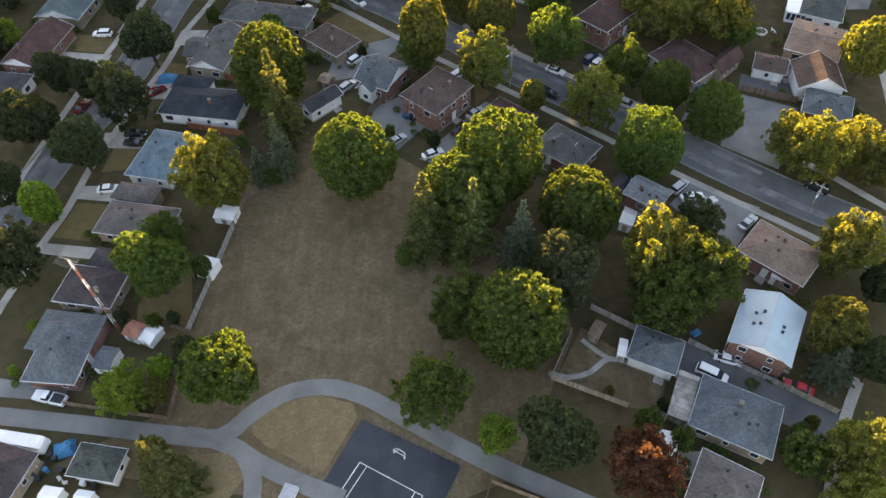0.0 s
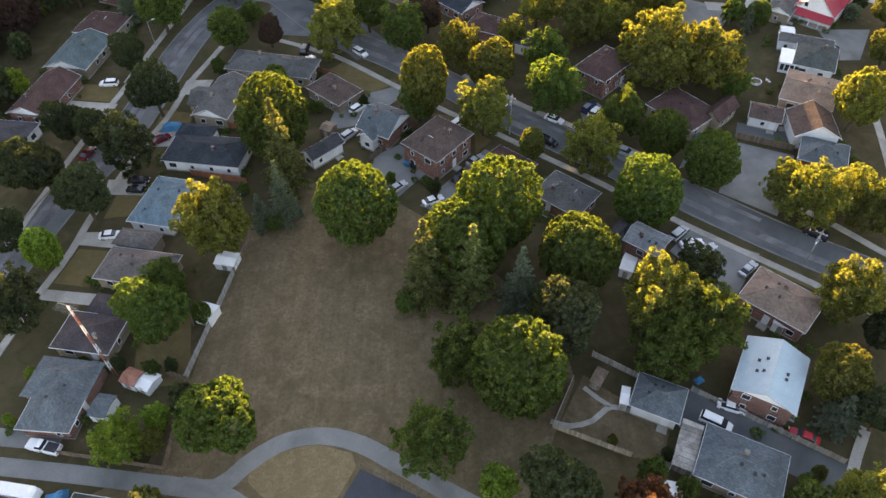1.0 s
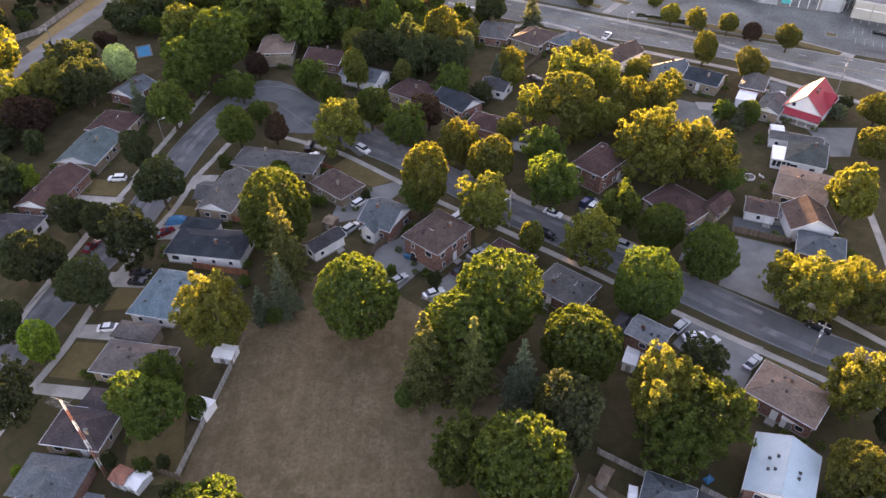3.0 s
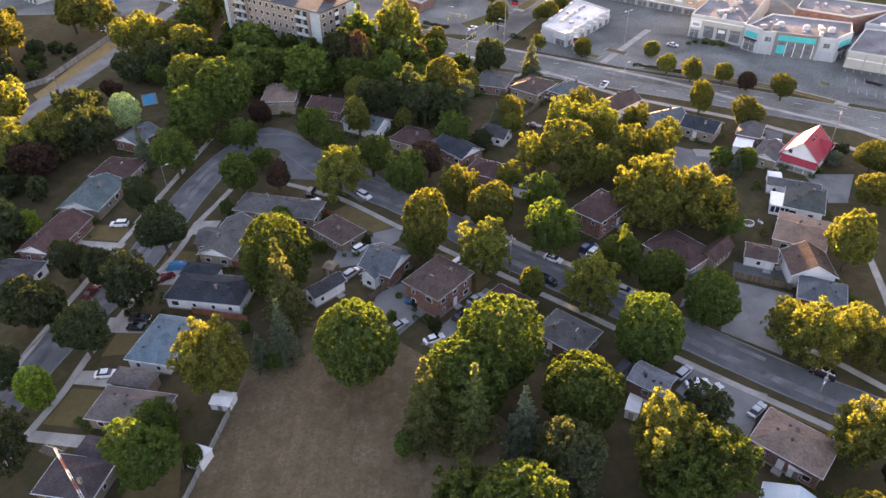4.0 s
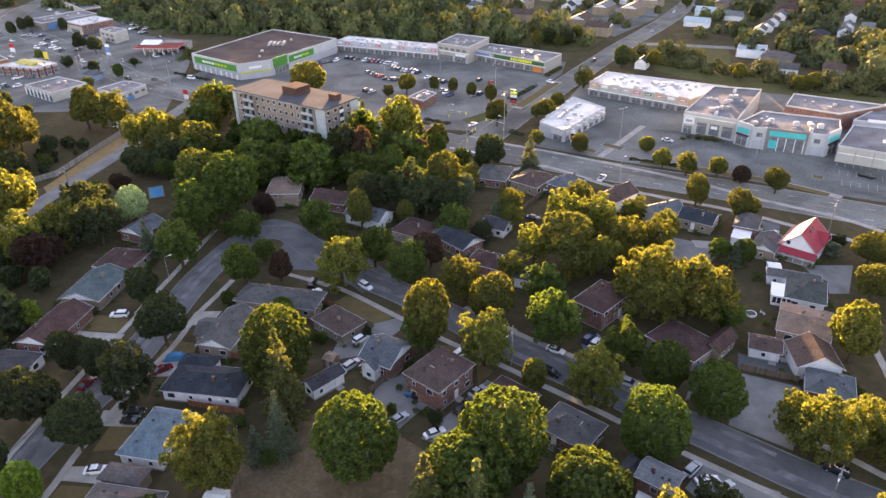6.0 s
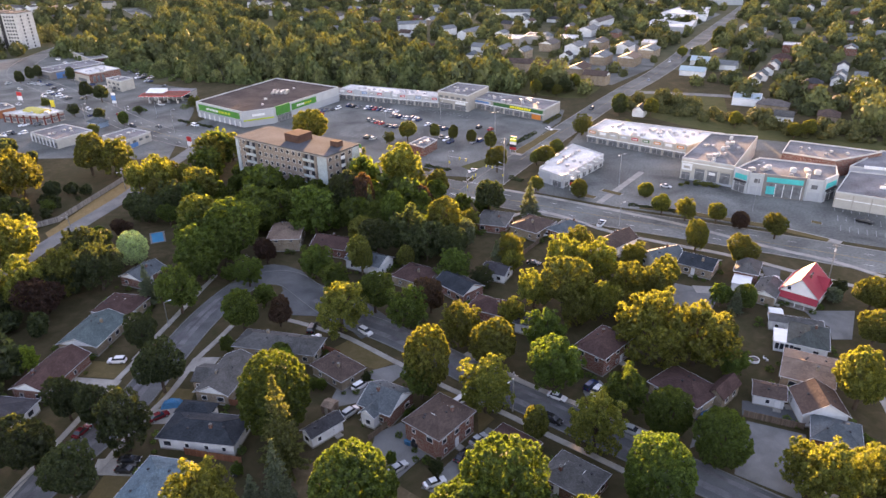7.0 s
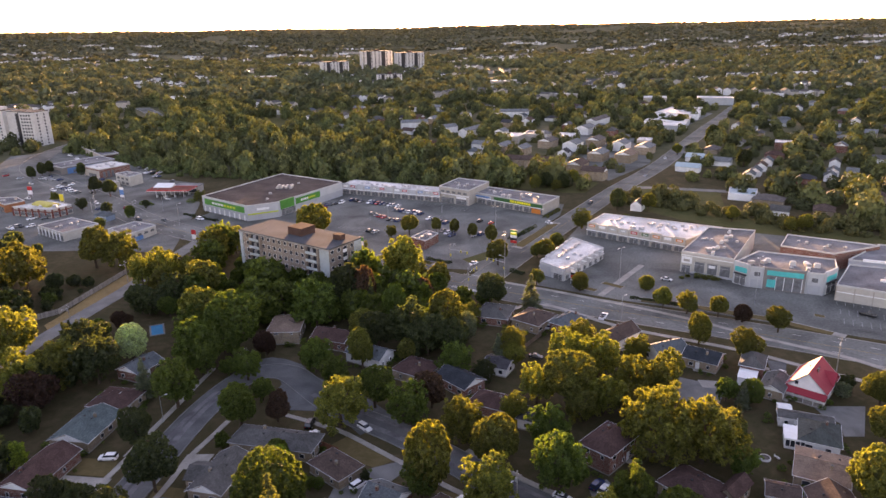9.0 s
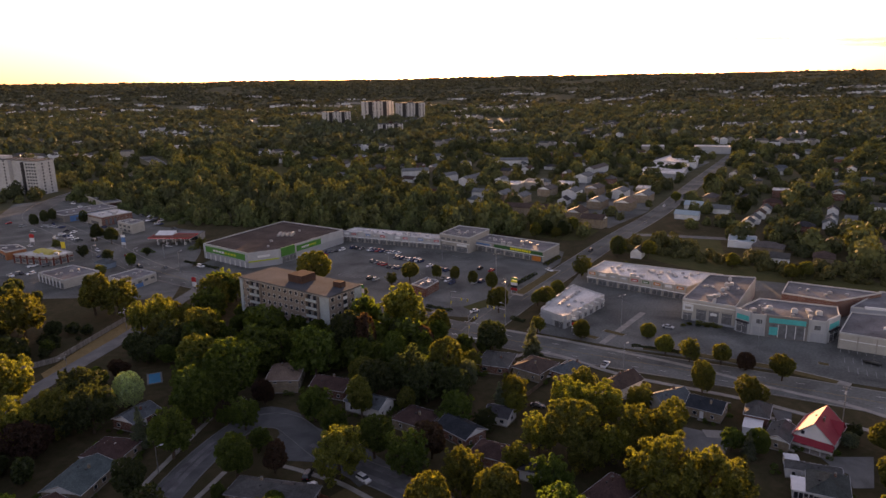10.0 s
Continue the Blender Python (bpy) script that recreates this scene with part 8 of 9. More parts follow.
street("pavement", [(98.5, 133.5), (94.5, 116.0), (90.9, 102.0)], 1.6, "pale concrete pavement beside the street", material="concrete", kerb=False, z=0.140)
street("pavement", [(-74.1, 193.0), (-75.8, 181.8), (-78.4, 164.0), (-81.0, 146.7)], 1.5, "pale concrete pavement beside the street", material="concrete", kerb=False, z=0.140)
street("walkway", [(57.2, 249.0), (68.7, 264.8), (82.4, 283.8)], 2.6, "pale concrete walkway across the car park", material="concrete", kerb=False, z=0.120)
fence(-39.9, 92.4, -42.0, 79.0, 1.6, "wood")
fence(-41.1, 83.7, -44.5, 60.9, 1.8, "palewood")
fence(-44.0, 60.0, -43.8, 45.2, 1.7, "wood")
fence(-43.8, 45.2, -61.2, 47.9, 1.5, "wood")
fence(-48.1, 62.0, -44.1, 60.7, 1.6, "wood")
fence(19.6, 60.2, 15.5, 51.9, 1.6, "greywood")
fence(15.5, 51.7, 26.8, 46.8, 1.6, "greywood")
fence(15.5, 51.4, 11.4, 45.7, 1.6, "steel")
fence(23.5, 64.9, 31.7, 59.6, 1.7, "greywood")
fence(38.5, 58.1, 58.4, 45.5, 1.5, "greywood")
fence(-56.0, 111.8, -43.4, 108.9, 1.8, "redwood")
fence(-54.0, 128.5, -48.5, 127.4, 1.8, "redwood")
fence(-35.3, 151.3, -28.5, 147.1, 1.8, "redwood")
fence(-11.3, 124.0, -18.1, 115.2, 1.7, "wood")
fence(63.7, 122.0, 74.7, 117.3, 1.8, "wood")
fence(5.3, 35.2, 15.5, 31.2, 1.4, "wood")
fence(5.3, 35.2, 4.0, 31.6, 1.4, "wood")
fence(-146.4, 238.0, -140.8, 281.8, 2.2, "greywood")
fence(-156.0, 228.4, -146.4, 238.0, 2.2, "greywood")
fence(22.3, 202.4, 31.0, 214.9, 1.7, "wood")
fence(-46.0, 72.0, -46.7, 75.2, 1.6, "wood")
fence(-14.2, 45.2, 0.9, 37.5, 2.4, "chain")
fence(0.9, 37.5, -0.4, 32.8, 2.4, "chain")
fence(31.3, 45.5, 37.8, 41.8, 1.6, "greywood")
fence(59.7, 127.7, 68.7, 138.8, 1.7, "wood")
fence(-37.0, 151.8, -32.9, 148.6, 1.6, "redwood")
fence(-95.4, 146.9, -92.9, 140.4, 1.2, "wood")
pole(13.3, 124.6, 10.8, 'utility')
pole(66.5, 85.4, 8.7, 'utility')
pole(-77.8, 162.4, 7.7, 'street')
pole(-64.3, 196.0, 5.5, 'utility')
pole(59.9, 226.4, 8.8, 'street')
pole(68.6, 266.0, 13.6, 'lot')
pole(111.9, 238.5, 18.3, 'lot')
pole(22.7, 277.7, 18.3, 'utility')
pole(22.4, 332.3, 14.6, 'lot')
pole(-33.7, 361.8, 7.9, 'lot')
pole(-4.8, 378.1, 9.2, 'lot')
pole(114.2, 186.1, 11.3, 'utility')
pole(-177.7, 375.7, 9.7, 'street')
pole(-208.8, 389.9, 8.2, 'street')
pole(-135.7, 271.8, 9.6, 'utility')
pole(-139.8, 232.7, 6.1, 'utility')
pole(-89.8, 95.5, 5.3, 'street')
antenna_mast(-56.5, 61.6, 19.8)
shed(-50.2, 59.9, -25, 2.6, 3.6, 1.8, 'white')
shed(-53.0, 60.5, -21, 3.0, 3.0, 2.2, 'rust')
shed(-42.7, 86.4, -11, 4.1, 3.5, 1.9, 'white')
shed(-43.6, 73.7, -18, 3.4, 3.6, 2.3, 'white')
shed(-56.0, 55.1, -10, 3.1, 4.1, 2.4, 'slate')
shed(27.2, 56.2, -17, 1.4, 3.3, 2.4, 'white')
shed(31.3, 40.6, -15, 2.6, 2.9, 2.5, 'white')
shed(23.7, 59.9, -33, 2.0, 3.4, 2.0, 'wood')
patio_cover(35.0, 47.5, 65, 8.2, 3.2, 2.6)
sunroom = empty("sunroom", pose(84.3, 149.6, 0, 0, 0, -22), "white sunroom with a flat roof and tall windows", "sunroom")
part("wall", boxes((0, 0, -.1, 4.6, 6.2, 2.9)), M["white"], sunroom)
part("roof", boxes((0, 0, 2.8, 5.2, 6.8, .22)), M["white"], sunroom, "flat white roof with a thin edge")
for i in range(4):
    window(sunroom, -1.65 + 1.1 * i, -3.14, .7, 0, .9, 1.7)
for i in range(3):
    window(sunroom, -2.34, -1.9 + 1.9 * i, .9, -90, 1.2, 1.4)
shed(32.7, 83.8, -25, 2.6, 4.4, 2.6, 'white')
shed(56.4, 69.8, -31, 2.9, 1.4, 2.4, 'white')
shed(85.5, 180.6, -29, 5.1, 6.5, 2.8, 'white')
shed(87.9, 162.9, -16, 3.5, 4.2, 2.4, 'white')
shed(-27.8, 125.7, -25, 2.9, 3.3, 2.2, 'wood')
pool(-103.6, 222.4, -66, 8.6, 3.8)
trailer(-66.8, 41.6, 171, 11.8, 1.3, 2.8)
shed(-57.4, 32.9, -8, 3.0, 2.9, 2.3, 'white')
shed(-52.5, 32.8, -9, 2.6, 2.0, 2.3, 'white')
bench_box(-23.8, 33.7, -18, 2.0, 2.3, 0.9)
car(-75.1, 395.1, -122, 'van', 'navy')
car(-72.7, 397.0, -122, 'van', 'navy')
car(-70.2, 398.9, -122, 'sedan', 'grey')
car(-67.7, 400.8, -122, 'sedan', 'black')
car(-65.2, 402.7, -122, 'van', 'white')
car(-59.2, 408.0, 58, 'van', 'navy')
car(-56.4, 406.4, 58, 'suv', 'black')
car(-53.6, 404.8, -122, 'sedan', 'grey')
car(-48.2, 401.7, -122, 'suv', 'white')
car(-45.6, 400.3, -122, 'van', 'navy')
car(-43.1, 399.0, -122, 'suv', 'red')
car(-40.6, 397.7, -122, 'suv', 'navy')
car(-38.0, 396.3, -122, 'sedan', 'grey')
car(-35.6, 395.0, -122, 'sedan', 'white')
car(-33.1, 393.7, 58, 'van', 'silver')
car(-30.6, 392.4, -122, 'sedan', 'white')
car(-31.6, 383.3, -122, 'suv', 'grey')
car(-29.4, 381.9, 58, 'van', 'grey')
car(-27.3, 380.5, 58, 'van', 'navy')
car(-25.1, 379.1, 58, 'sedan', 'silver')
car(-23.0, 377.7, 58, 'suv', 'white')
car(-20.9, 376.3, -122, 'van', 'navy')
car(-18.8, 375.0, -122, 'suv', 'white')
car(-16.7, 373.6, 58, 'van', 'navy')
car(-43.7, 375.2, 58, 'suv', 'grey')
car(-41.3, 372.6, -122, 'sedan', 'grey')
car(-39.0, 370.1, 58, 'sedan', 'red')
car(-36.7, 367.6, -122, 'sedan', 'red')
car(-11.7, 363.8, -122, 'sedan', 'white')
car(-8.6, 360.5, 58, 'suv', 'black')
car(-5.5, 357.3, -122, 'sedan', 'navy')
car(-2.5, 354.2, 58, 'van', 'navy')
car(-78.1, 389.9, 58, 'van', 'white')
car(-73.2, 389.6, 58, 'suv', 'red')
car(-33.2, 362.7, 58, 'sedan', 'black')
car(-30.8, 361.4, -122, 'sedan', 'grey')
car(-28.4, 360.1, 58, 'van', 'navy')
car(-41.6, 341.3, 58, 'van', 'black')
car(-38.4, 339.1, 58, 'suv', 'silver')
car(-3.9, 339.3, -122, 'sedan', 'grey')
car(-1.7, 335.2, -122, 'suv', 'white')
car(0.4, 331.1, -122, 'van', 'navy')
car(15.6, 356.6, 58, 'suv', 'black')
car(21.4, 352.9, 58, 'sedan', 'red')
car(11.6, 330.6, -122, 'sedan', 'silver')
car(15.1, 332.3, 58, 'van', 'navy')
car(-70.9, 428.3, 58, 'van', 'black')
car(-67.2, 432.9, 58, 'van', 'white')
car(-292.5, 487.8, 58, 'van', 'silver')
car(-287.1, 485.4, -122, 'suv', 'silver')
car(-281.7, 483.1, 58, 'suv', 'silver')
car(-264.0, 458.0, 58, 'van', 'white')
car(-258.6, 453.3, 58, 'suv', 'navy')
car(-253.3, 448.7, -122, 'suv', 'white')
car(-248.0, 444.2, 58, 'suv', 'white')
car(-242.9, 439.8, 58, 'suv', 'grey')
car(-242.0, 493.9, -122, 'suv', 'grey')
car(-228.2, 498.0, -122, 'van', 'grey')
car(-214.2, 502.1, -122, 'suv', 'white')
car(-236.9, 525.7, 58, 'sedan', 'silver')
car(-229.2, 517.6, -122, 'sedan', 'white')
car(-221.6, 509.7, 58, 'van', 'grey')
car(-214.2, 502.1, 58, 'sedan', 'red')
car(-234.7, 358.9, -122, 'van', 'grey')
car(-227.4, 359.6, -122, 'suv', 'white')
car(-220.2, 360.4, -122, 'sedan', 'navy')
car(-327.0, 500.4, -122, 'suv', 'red')
car(-309.7, 489.1, 58, 'suv', 'silver')
car(-322.1, 582.2, 148, 'van', 'white')
car(-308.0, 566.2, 148, 'van', 'white')
car(-294.0, 489.2, -122, 'sedan', 'white')
car(-277.3, 482.5, 58, 'suv', 'navy')
car(-268.8, 471.2, -122, 'sedan', 'black')
car(-260.1, 465.4, -122, 'sedan', 'white')
car(-262.9, 447.7, -32, 'suv', 'white')
car(-290.5, 469.4, -32, 'suv', 'silver')
car(-246.7, 480.1, -122, 'suv', 'navy')
car(-254.4, 489.8, 58, 'suv', 'grey')
car(-237.8, 522.0, 148, 'van', 'grey')
car(-223.3, 502.6, -122, 'pickup', 'white')
car(-219.5, 500.4, -122, 'van', 'black')
car(-212.3, 490.3, -122, 'suv', 'silver')
car(-209.1, 488.1, -122, 'sedan', 'navy')
car(-267.0, 425.3, 148, 'sedan', 'white')
car(-212.8, 371.9, -32, 'sedan', 'white')
car(-206.5, 368.1, 148, 'pickup', 'black')
car(-236.0, 375.6, -122, 'pickup', 'white')
car(-229.5, 376.3, -122, 'suv', 'grey')
car(-233.3, 359.8, -32, 'suv', 'black')
car(-236.1, 355.7, -32, 'pickup', 'white')
car(-207.6, 395.7, 58, 'sedan', 'navy')
car(-175.9, 419.2, 148, 'pickup', 'silver')
car(-174.7, 426.3, 148, 'suv', 'black')
car(-138.7, 369.8, -32, 'van', 'white')
car(-193.1, 472.5, 148, 'sedan', 'grey')
pole(-208.9, 394.7, 12.0, 'street')
pole(-177.3, 374.6, 8.4, 'street')
pole(-145.9, 358.4, 12.0, 'street')
pole(-167.0, 389.6, 8.5, 'street')
pole(-241.4, 450.7, 12.0, 'utility')
pole(-236.6, 412.2, 9.1, 'street')

# the court's white lines and goal
for pts in ([(-14, 38.4), (-4.6, 33.4)], [(-14, 38.4), (-20.5, 27.0)], [(-12.9, 37.8), (-19.2, 27.0)], [(-5.7, 34.0), (-9.5, 27)], [(-4.6, 33.4), (-8.2, 27)]):
    tagged(part("court_line", ribbon(np.array(pts, float), .06, -.06, .05, .076), M["line"]), "painted white court line", "court line", kind="structure")
g = empty("hockey_goal", pose(-8.2, 39.3, .07, 0, 0, -32), "small white ball-hockey goal on the court", "goal")
for u in (-1, 1):
    part("post", tube((u * .95, 0, 0), (u * .95, 0, 1.15), .05, 8), M["white"], g)
    part("side_bar", tube((u * .95, 0, .05), (u * .6, .8, .05), .04, 6), M["white"], g)
    part("top_bar", tube((u * .95, 0, 1.12), (u * .6, .55, 1.0), .04, 6), M["white"], g)
part("crossbar", tube((-.95, 0, 1.15), (.95, 0, 1.15), .05, 8), M["white"], g)
part("back_bar", tube((-.6, .8, .05), (.6, .8, .05), .04, 6), M["white"], g)
part("back_bar", tube((-.6, .55, 1.0), (.6, .55, 1.0), .04, 6), M["white"], g)

# tarpaulins, umbrellas and yard clutter


def tarp(x, y, turn, L, W, h):
    rng = random.Random(round(x + y))
    v, f, n = [], [], 7
    for i in range(n):
        for j in range(n):
            a, b = i / (n - 1) * 2 - 1, j / (n - 1) * 2 - 1
            v.append((a * L / 2, b * W / 2, h * (1 - max(abs(a), abs(b)) ** 3) * rng.uniform(.75, 1.05)))
    f = [(i * n + j, (i + 1) * n + j, (i + 1) * n + j + 1, i * n + j + 1) for i in range(n - 1) for j in range(n - 1)]
    tagged(part("tarpaulin", (v, f), M["blue_tarp"], at=pose(x, y, 0.08, 0, 0, turn)), "crumpled blue tarpaulin draped over stored things", "tarpaulin")


def umbrella(x, y, mat="white", h=2.4, r=1.5):
    u = empty("garden_umbrella", pose(x, y, 0), "open white garden umbrella on a patio", "umbrella")
    n = 8
    v = [(0, 0, h + .45)] + [(r * math.cos(2 * math.pi * i / n), r * math.sin(2 * math.pi * i / n), h) for i in range(n)] + [(r * math.cos(2 * math.pi * i / n), r * math.sin(2 * math.pi * i / n), h - .12) for i in range(n)]
    f = [(0, 1 + i, 1 + (i + 1) % n) for i in range(n)] + [(1 + i, 1 + n + i, 1 + n + (i + 1) % n, 1 + (i + 1) % n) for i in range(n)]
    part("canopy", (v, f), M[mat], u)
    part("pole", tube((0, 0, 0), (0, 0, h + .3), .03, 6), M["steel"], u)


def bin_box(x, y, tone):
    b = empty("wheeled_bin", pose(x, y, 0.08, 0, 0, (x * 50) % 90), "%s plastic rubbish bin beside a house" % tone, "bin")
    mat = {"blue": M["blue_tarp"], "dark": M["dark"], "white": M["white"]}[tone]
    part("body", ([(-.25, -.28, 0), (.25, -.28, 0), (.25, .28, 0), (-.25, .28, 0), (-.32, -.36, .95), (.32, -.36, .95), (.32, .36, .95), (-.32, .36, .95)], BOXF), mat, b)
    part("lid", boxes((0, 0, .95, .7, .78, .08)), mat, b)
    for s in (-1, 1):
        part("wheel", wheel_geo(.12, .06, 8), M["rubber"], b, at=pose(s * .26, .3, .12, 0, 0, 90))


def garden_chair(x, y, turn):
    c = empty("garden_chair", pose(x, y, .1, 0, 0, turn), "white plastic garden chair on a patio", "chair", "garden chairs")
    part("seat", boxes((0, 0, .4, .5, .5, .05)), M["white"], c)
    part("backrest", boxes((0, .25, .42, .5, .05, .5)), M["white"], c)
    for u in (-.2, .2):
        for w in (-.2, .2):
            part("leg", boxes((u, w, 0, .05, .05, .4)), M["white"], c)


def air_unit(x, y):
    u = empty("air_conditioner", pose(x, y, .05, 0, 0, (x * 30) % 90), "grey outdoor air-conditioning unit beside a house wall", "air conditioner")
    part("body", boxes((0, 0, 0, .8, .8, .8)), M["steel"], u)
    part("grille", wheel_geo(.32, .06), M["dark"], u, at=pose(0, 0, .82, 90, 0, 0))


def trampoline(x, y):
    t = empty("trampoline", pose(x, y, 0), "small round garden trampoline with a pale rim", "trampoline")
    part("rim", ring_wall(1.3, 1.3, .15, .55), M["white"], t)
    part("mat", wheel_geo(1.15, .04, 20), M["dark"], t, at=pose(0, 0, .5, 90, 0, 0))


def canoe(x, y, turn):
    c = empty("canoe", pose(x, y, .3, 0, 0, turn), "pale canoe lying beside a house", "canoe")
    part("hull", loft([(-2.4, .05, .3, .5, .04), (-1.5, .38, .05, .45, .3), (0, .46, 0, .42, .38), (1.5, .38, .05, .45, .3), (2.4, .05, .3, .5, .04)]), M["white"], c)
    part("stand", boxes((0, 0, -.3, .3, .7, .32)), M["wood"], c)


umbrella(-108.3, 139.7)
umbrella(-107.1, 140.3)
bin_box(-10.0, 114.3, 'blue')
bin_box(-9.4, 113.9, 'blue')
bin_box(-8.6, 113.6, 'dark')
bin_box(-7.9, 113.0, 'dark')
bin_box(-44.1, 105.7, 'white')
bin_box(-43.6, 105.3, 'dark')
bin_box(28.4, 55.5, 'blue')
bin_box(60.1, 113.7, 'dark')
bin_box(-25.0, 192.2, 'white')
garden_chair(-32.3, 135.1, 271)
garden_chair(-31.5, 134.4, 306)
garden_chair(-30.8, 134.0, 341)
garden_chair(33.2, 37.8, 162)
garden_chair(33.6, 37.3, 197)
garden_chair(32.9, 36.7, 155)
garden_chair(77.1, 143.5, 41)
garden_chair(77.5, 142.7, 76)
air_unit(34.2, 42.2)
air_unit(27.1, 39.7)
air_unit(-58.0, 64.4)
air_unit(-12.5, 100.5)
trampoline(74.4, 143.1)
canoe(-36.2, 148.2, 70)
bin_box(-62.0, 36.7, 'dark')
bin_box(-60.8, 36.0, 'dark')
bin_box(-60.1, 37.3, 'blue')
bin_box(-59.4, 39.0, 'dark')
bin_box(-60.3, 39.6, 'dark')
bin_box(-61.9, 37.7, 'white')
bin_box(-57.8, 37.3, 'dark')
bin_box(-54.0, 35.3, 'white')
bin_box(-52.2, 35.0, 'dark')
garden_chair(-57.7, 36.0, 36)
garden_chair(-56.7, 35.5, 106)
tarp(-58.7, 40.6, 20, 3.4, 2.6, 1.6)
tarp(-64.5, 128.1, 10, 5.0, 2.4, 1.9)
tarp(-60.1, 54.8, 0, 1.8, 1.4, .9)
tarp(40.3, 60.0, 30, 1.6, 1.2, .9)

# garage wing, porches and gables of single houses
for (x, y, turn, L, W, e, rise, roof, wall) in (
        (-17.6, 121.6, 60, 5.0, 4.2, 3.2, 1.6, "slate", "white"), (66.5, 75.5, -42, 3, 2.4, 2.6, .5, "steelgrey", "white")):
    house(x, y, turn, L, W, e, rise, "gable", roof, wall, chimney=False, vents=0)

# ---------------------------------------------------------------- road markings and car park furniture
dash = mesh_of("lane_mark", *boxes((0, 0, 0, 2.8, .16, .012)), M["line"])
line = smooth(ARTERIAL, 9)
for off in (-4.2, 4.2):
    for a, b in zip(line, line[1:]):
        if b[1] > 420 or b[0] > 210:
            continue
        d = (b - a) / np.linalg.norm(b - a)
        p = (a + b) / 2 + off * np.array([-d[1], d[0]])
        part("lane_mark", dash, None, ROADS["arterial_road"], at=pose(p[0], p[1], .062, 0, 0, math.degrees(math.atan2(d[1], d[0]))))
for off in (-.25, .25):
    tagged(part("centre_line", ribbon(smooth(ARTERIAL[1:11], 4), off + .07, off - .07, .05, .07), M["yellow_line"]), "yellow centre line of the arterial road", "road marking", kind="structure")
tagged(part("centre_line", ribbon(smooth(CROSS[1:], 4), .08, -.08, .06, .085), M["yellow_line"]), "yellow centre line of the cross street", "road marking", kind="structure")
for s in (-6.2, 6.2, -5.6):
    tagged(part("crossing_line", ribbon(np.array([(2.5, 268.5 + s), (17, 260.5 + s)], float) + s * np.array([.45, .2]), .15, -.15, .05, .09), M["line"]), "white painted pedestrian crossing line", "road marking", kind="structure")

bay = mesh_of("bay_line", *boxes((0, 0, 0, .14, 5.2, .012)), M["faded_line"])


def bays(x, y, turn, n, pitch=2.7):
    root = empty("bay_lines", pose(x, y, .041, 0, 0, turn), "row of faded white parking bay lines", "bay lines", kind="structure")
    for i in range(n):
        part("bay_line", bay, None, root, at=pose(i * pitch, 0, 0))


for k in range(4):
    bays(-58 + k * 13, 352 - k * 1.0 + k * 17, -31, 14)
for k in range(3):
    bays(136 + k * 3.5, 222 + k * 9, -27, 8)


def island(points, label="low planted island in the car park"):
    pts = ccw(list(points))
    tagged(part("planting_island", prism(pts, -.1, .2), M["concrete"]), label, "planting island", kind="structure")
    c = np.mean(pts, axis=0)
    tagged(part("island_grass", prism([tuple(c + (np.array(p) - c) * .9) for p in pts], 0, .24), M["lawn"]), "dry grass of a planting island", "lawn", kind="structure")


island([(68, 244), (79.9, 239.6), (112, 222), (129, 209), (131, 211), (114, 225.5), (82, 243), (70, 248)])
island([(48, 259), (56, 253), (58, 255), (50, 262)])
island([(60, 262), (67, 256), (69, 258), (62, 264)])
island([(128, 227), (131, 225), (132, 227), (129, 229)])
island([(-35, 300), (-8, 287), (-6, 290), (-33, 304)])
island([(28, 312), (33, 309), (58, 352), (54, 354)])
# five trees added to keep the low sun off the ground behind the shops
tree(66, 425, 3.2, 7.5, "airy", "olive")
tree(72, 433, 4, 9.5, "round", "dark")
tree(80, 445, 4.2, 10, "round", "olive")
tree(62, 437, 4.2, 10, "round", "dark")
tree(54, 431, 4.0, 9.5, "airy", "olive")
tree(94, 266.6, 1.1, 1.1, "airy", "olive")
tree(97, 268.2, 1.2, 1.2, "airy", "olive")
tree(100, 266.5, 1.1, 1.1, "airy", "dark")
tree(103, 265.2, 1.2, 1.2, "airy", "olive")
tree(106, 264.0, 1.1, 1.1, "airy", "olive")


def pylon_sign(x, y, turn, h, w, colours, name="pylon_sign"):
    s = empty(name, pose(x, y, 0, 0, 0, turn), "tall roadside sign of coloured panels on two posts", "sign")
    for u in (-1, 1):
        part("post", boxes((u * w * .42, 0, -.2, .18, .25, h + .2)), M["steel"], s)
    n = len(colours)
    for i, c in enumerate(colours):
        part("panel", boxes((0, 0, h - (i + 1) * (h * .75) / n, w, .4, h * .75 / n * .92)), c, s)


traffic_signal(-0.4, 291.4, -35, 9.5)
traffic_signal(6.6, 259.7, 62, 8.0)
traffic_signal(22.2, 272.6, 145, 9.0)
for pts, w, h, tone in (([(28.5, 323.8), (35.8, 333.6), (43.8, 345.9)], 2.2, 1.3, "dark"), ([(50.8, 362.6), (56, 371), (61.4, 379.8)], 2.2, 1.2, "olive"), ([(-11, 296.3), (-5, 292.5), (0, 289.6)], 1.6, 1.0, "dark"),
                        ([(25.3, 278.5), (30.4, 274.4)], 2.0, 1.2, "dark"), ([(100.2, 270), (105, 268), (109, 264.5)], 3.2, .9, "olive"), ([(68, 246.2), (79, 241.2), (90, 235)], 1.6, .8, "dark"),
                        ([(-128, 366), (-140, 374), (-152, 382)], 1.8, .9, "dark"), ([(-160, 409), (-156, 413)], 3.0, 2.0, "green"), ([(-188, 408), (-179, 405)], 2.4, 1.6, "green"),
                        ([(-30, 301), (-18, 294.5), (-9, 290)], 1.4, .8, "olive")):
    hedge(pts, w, h, tone)
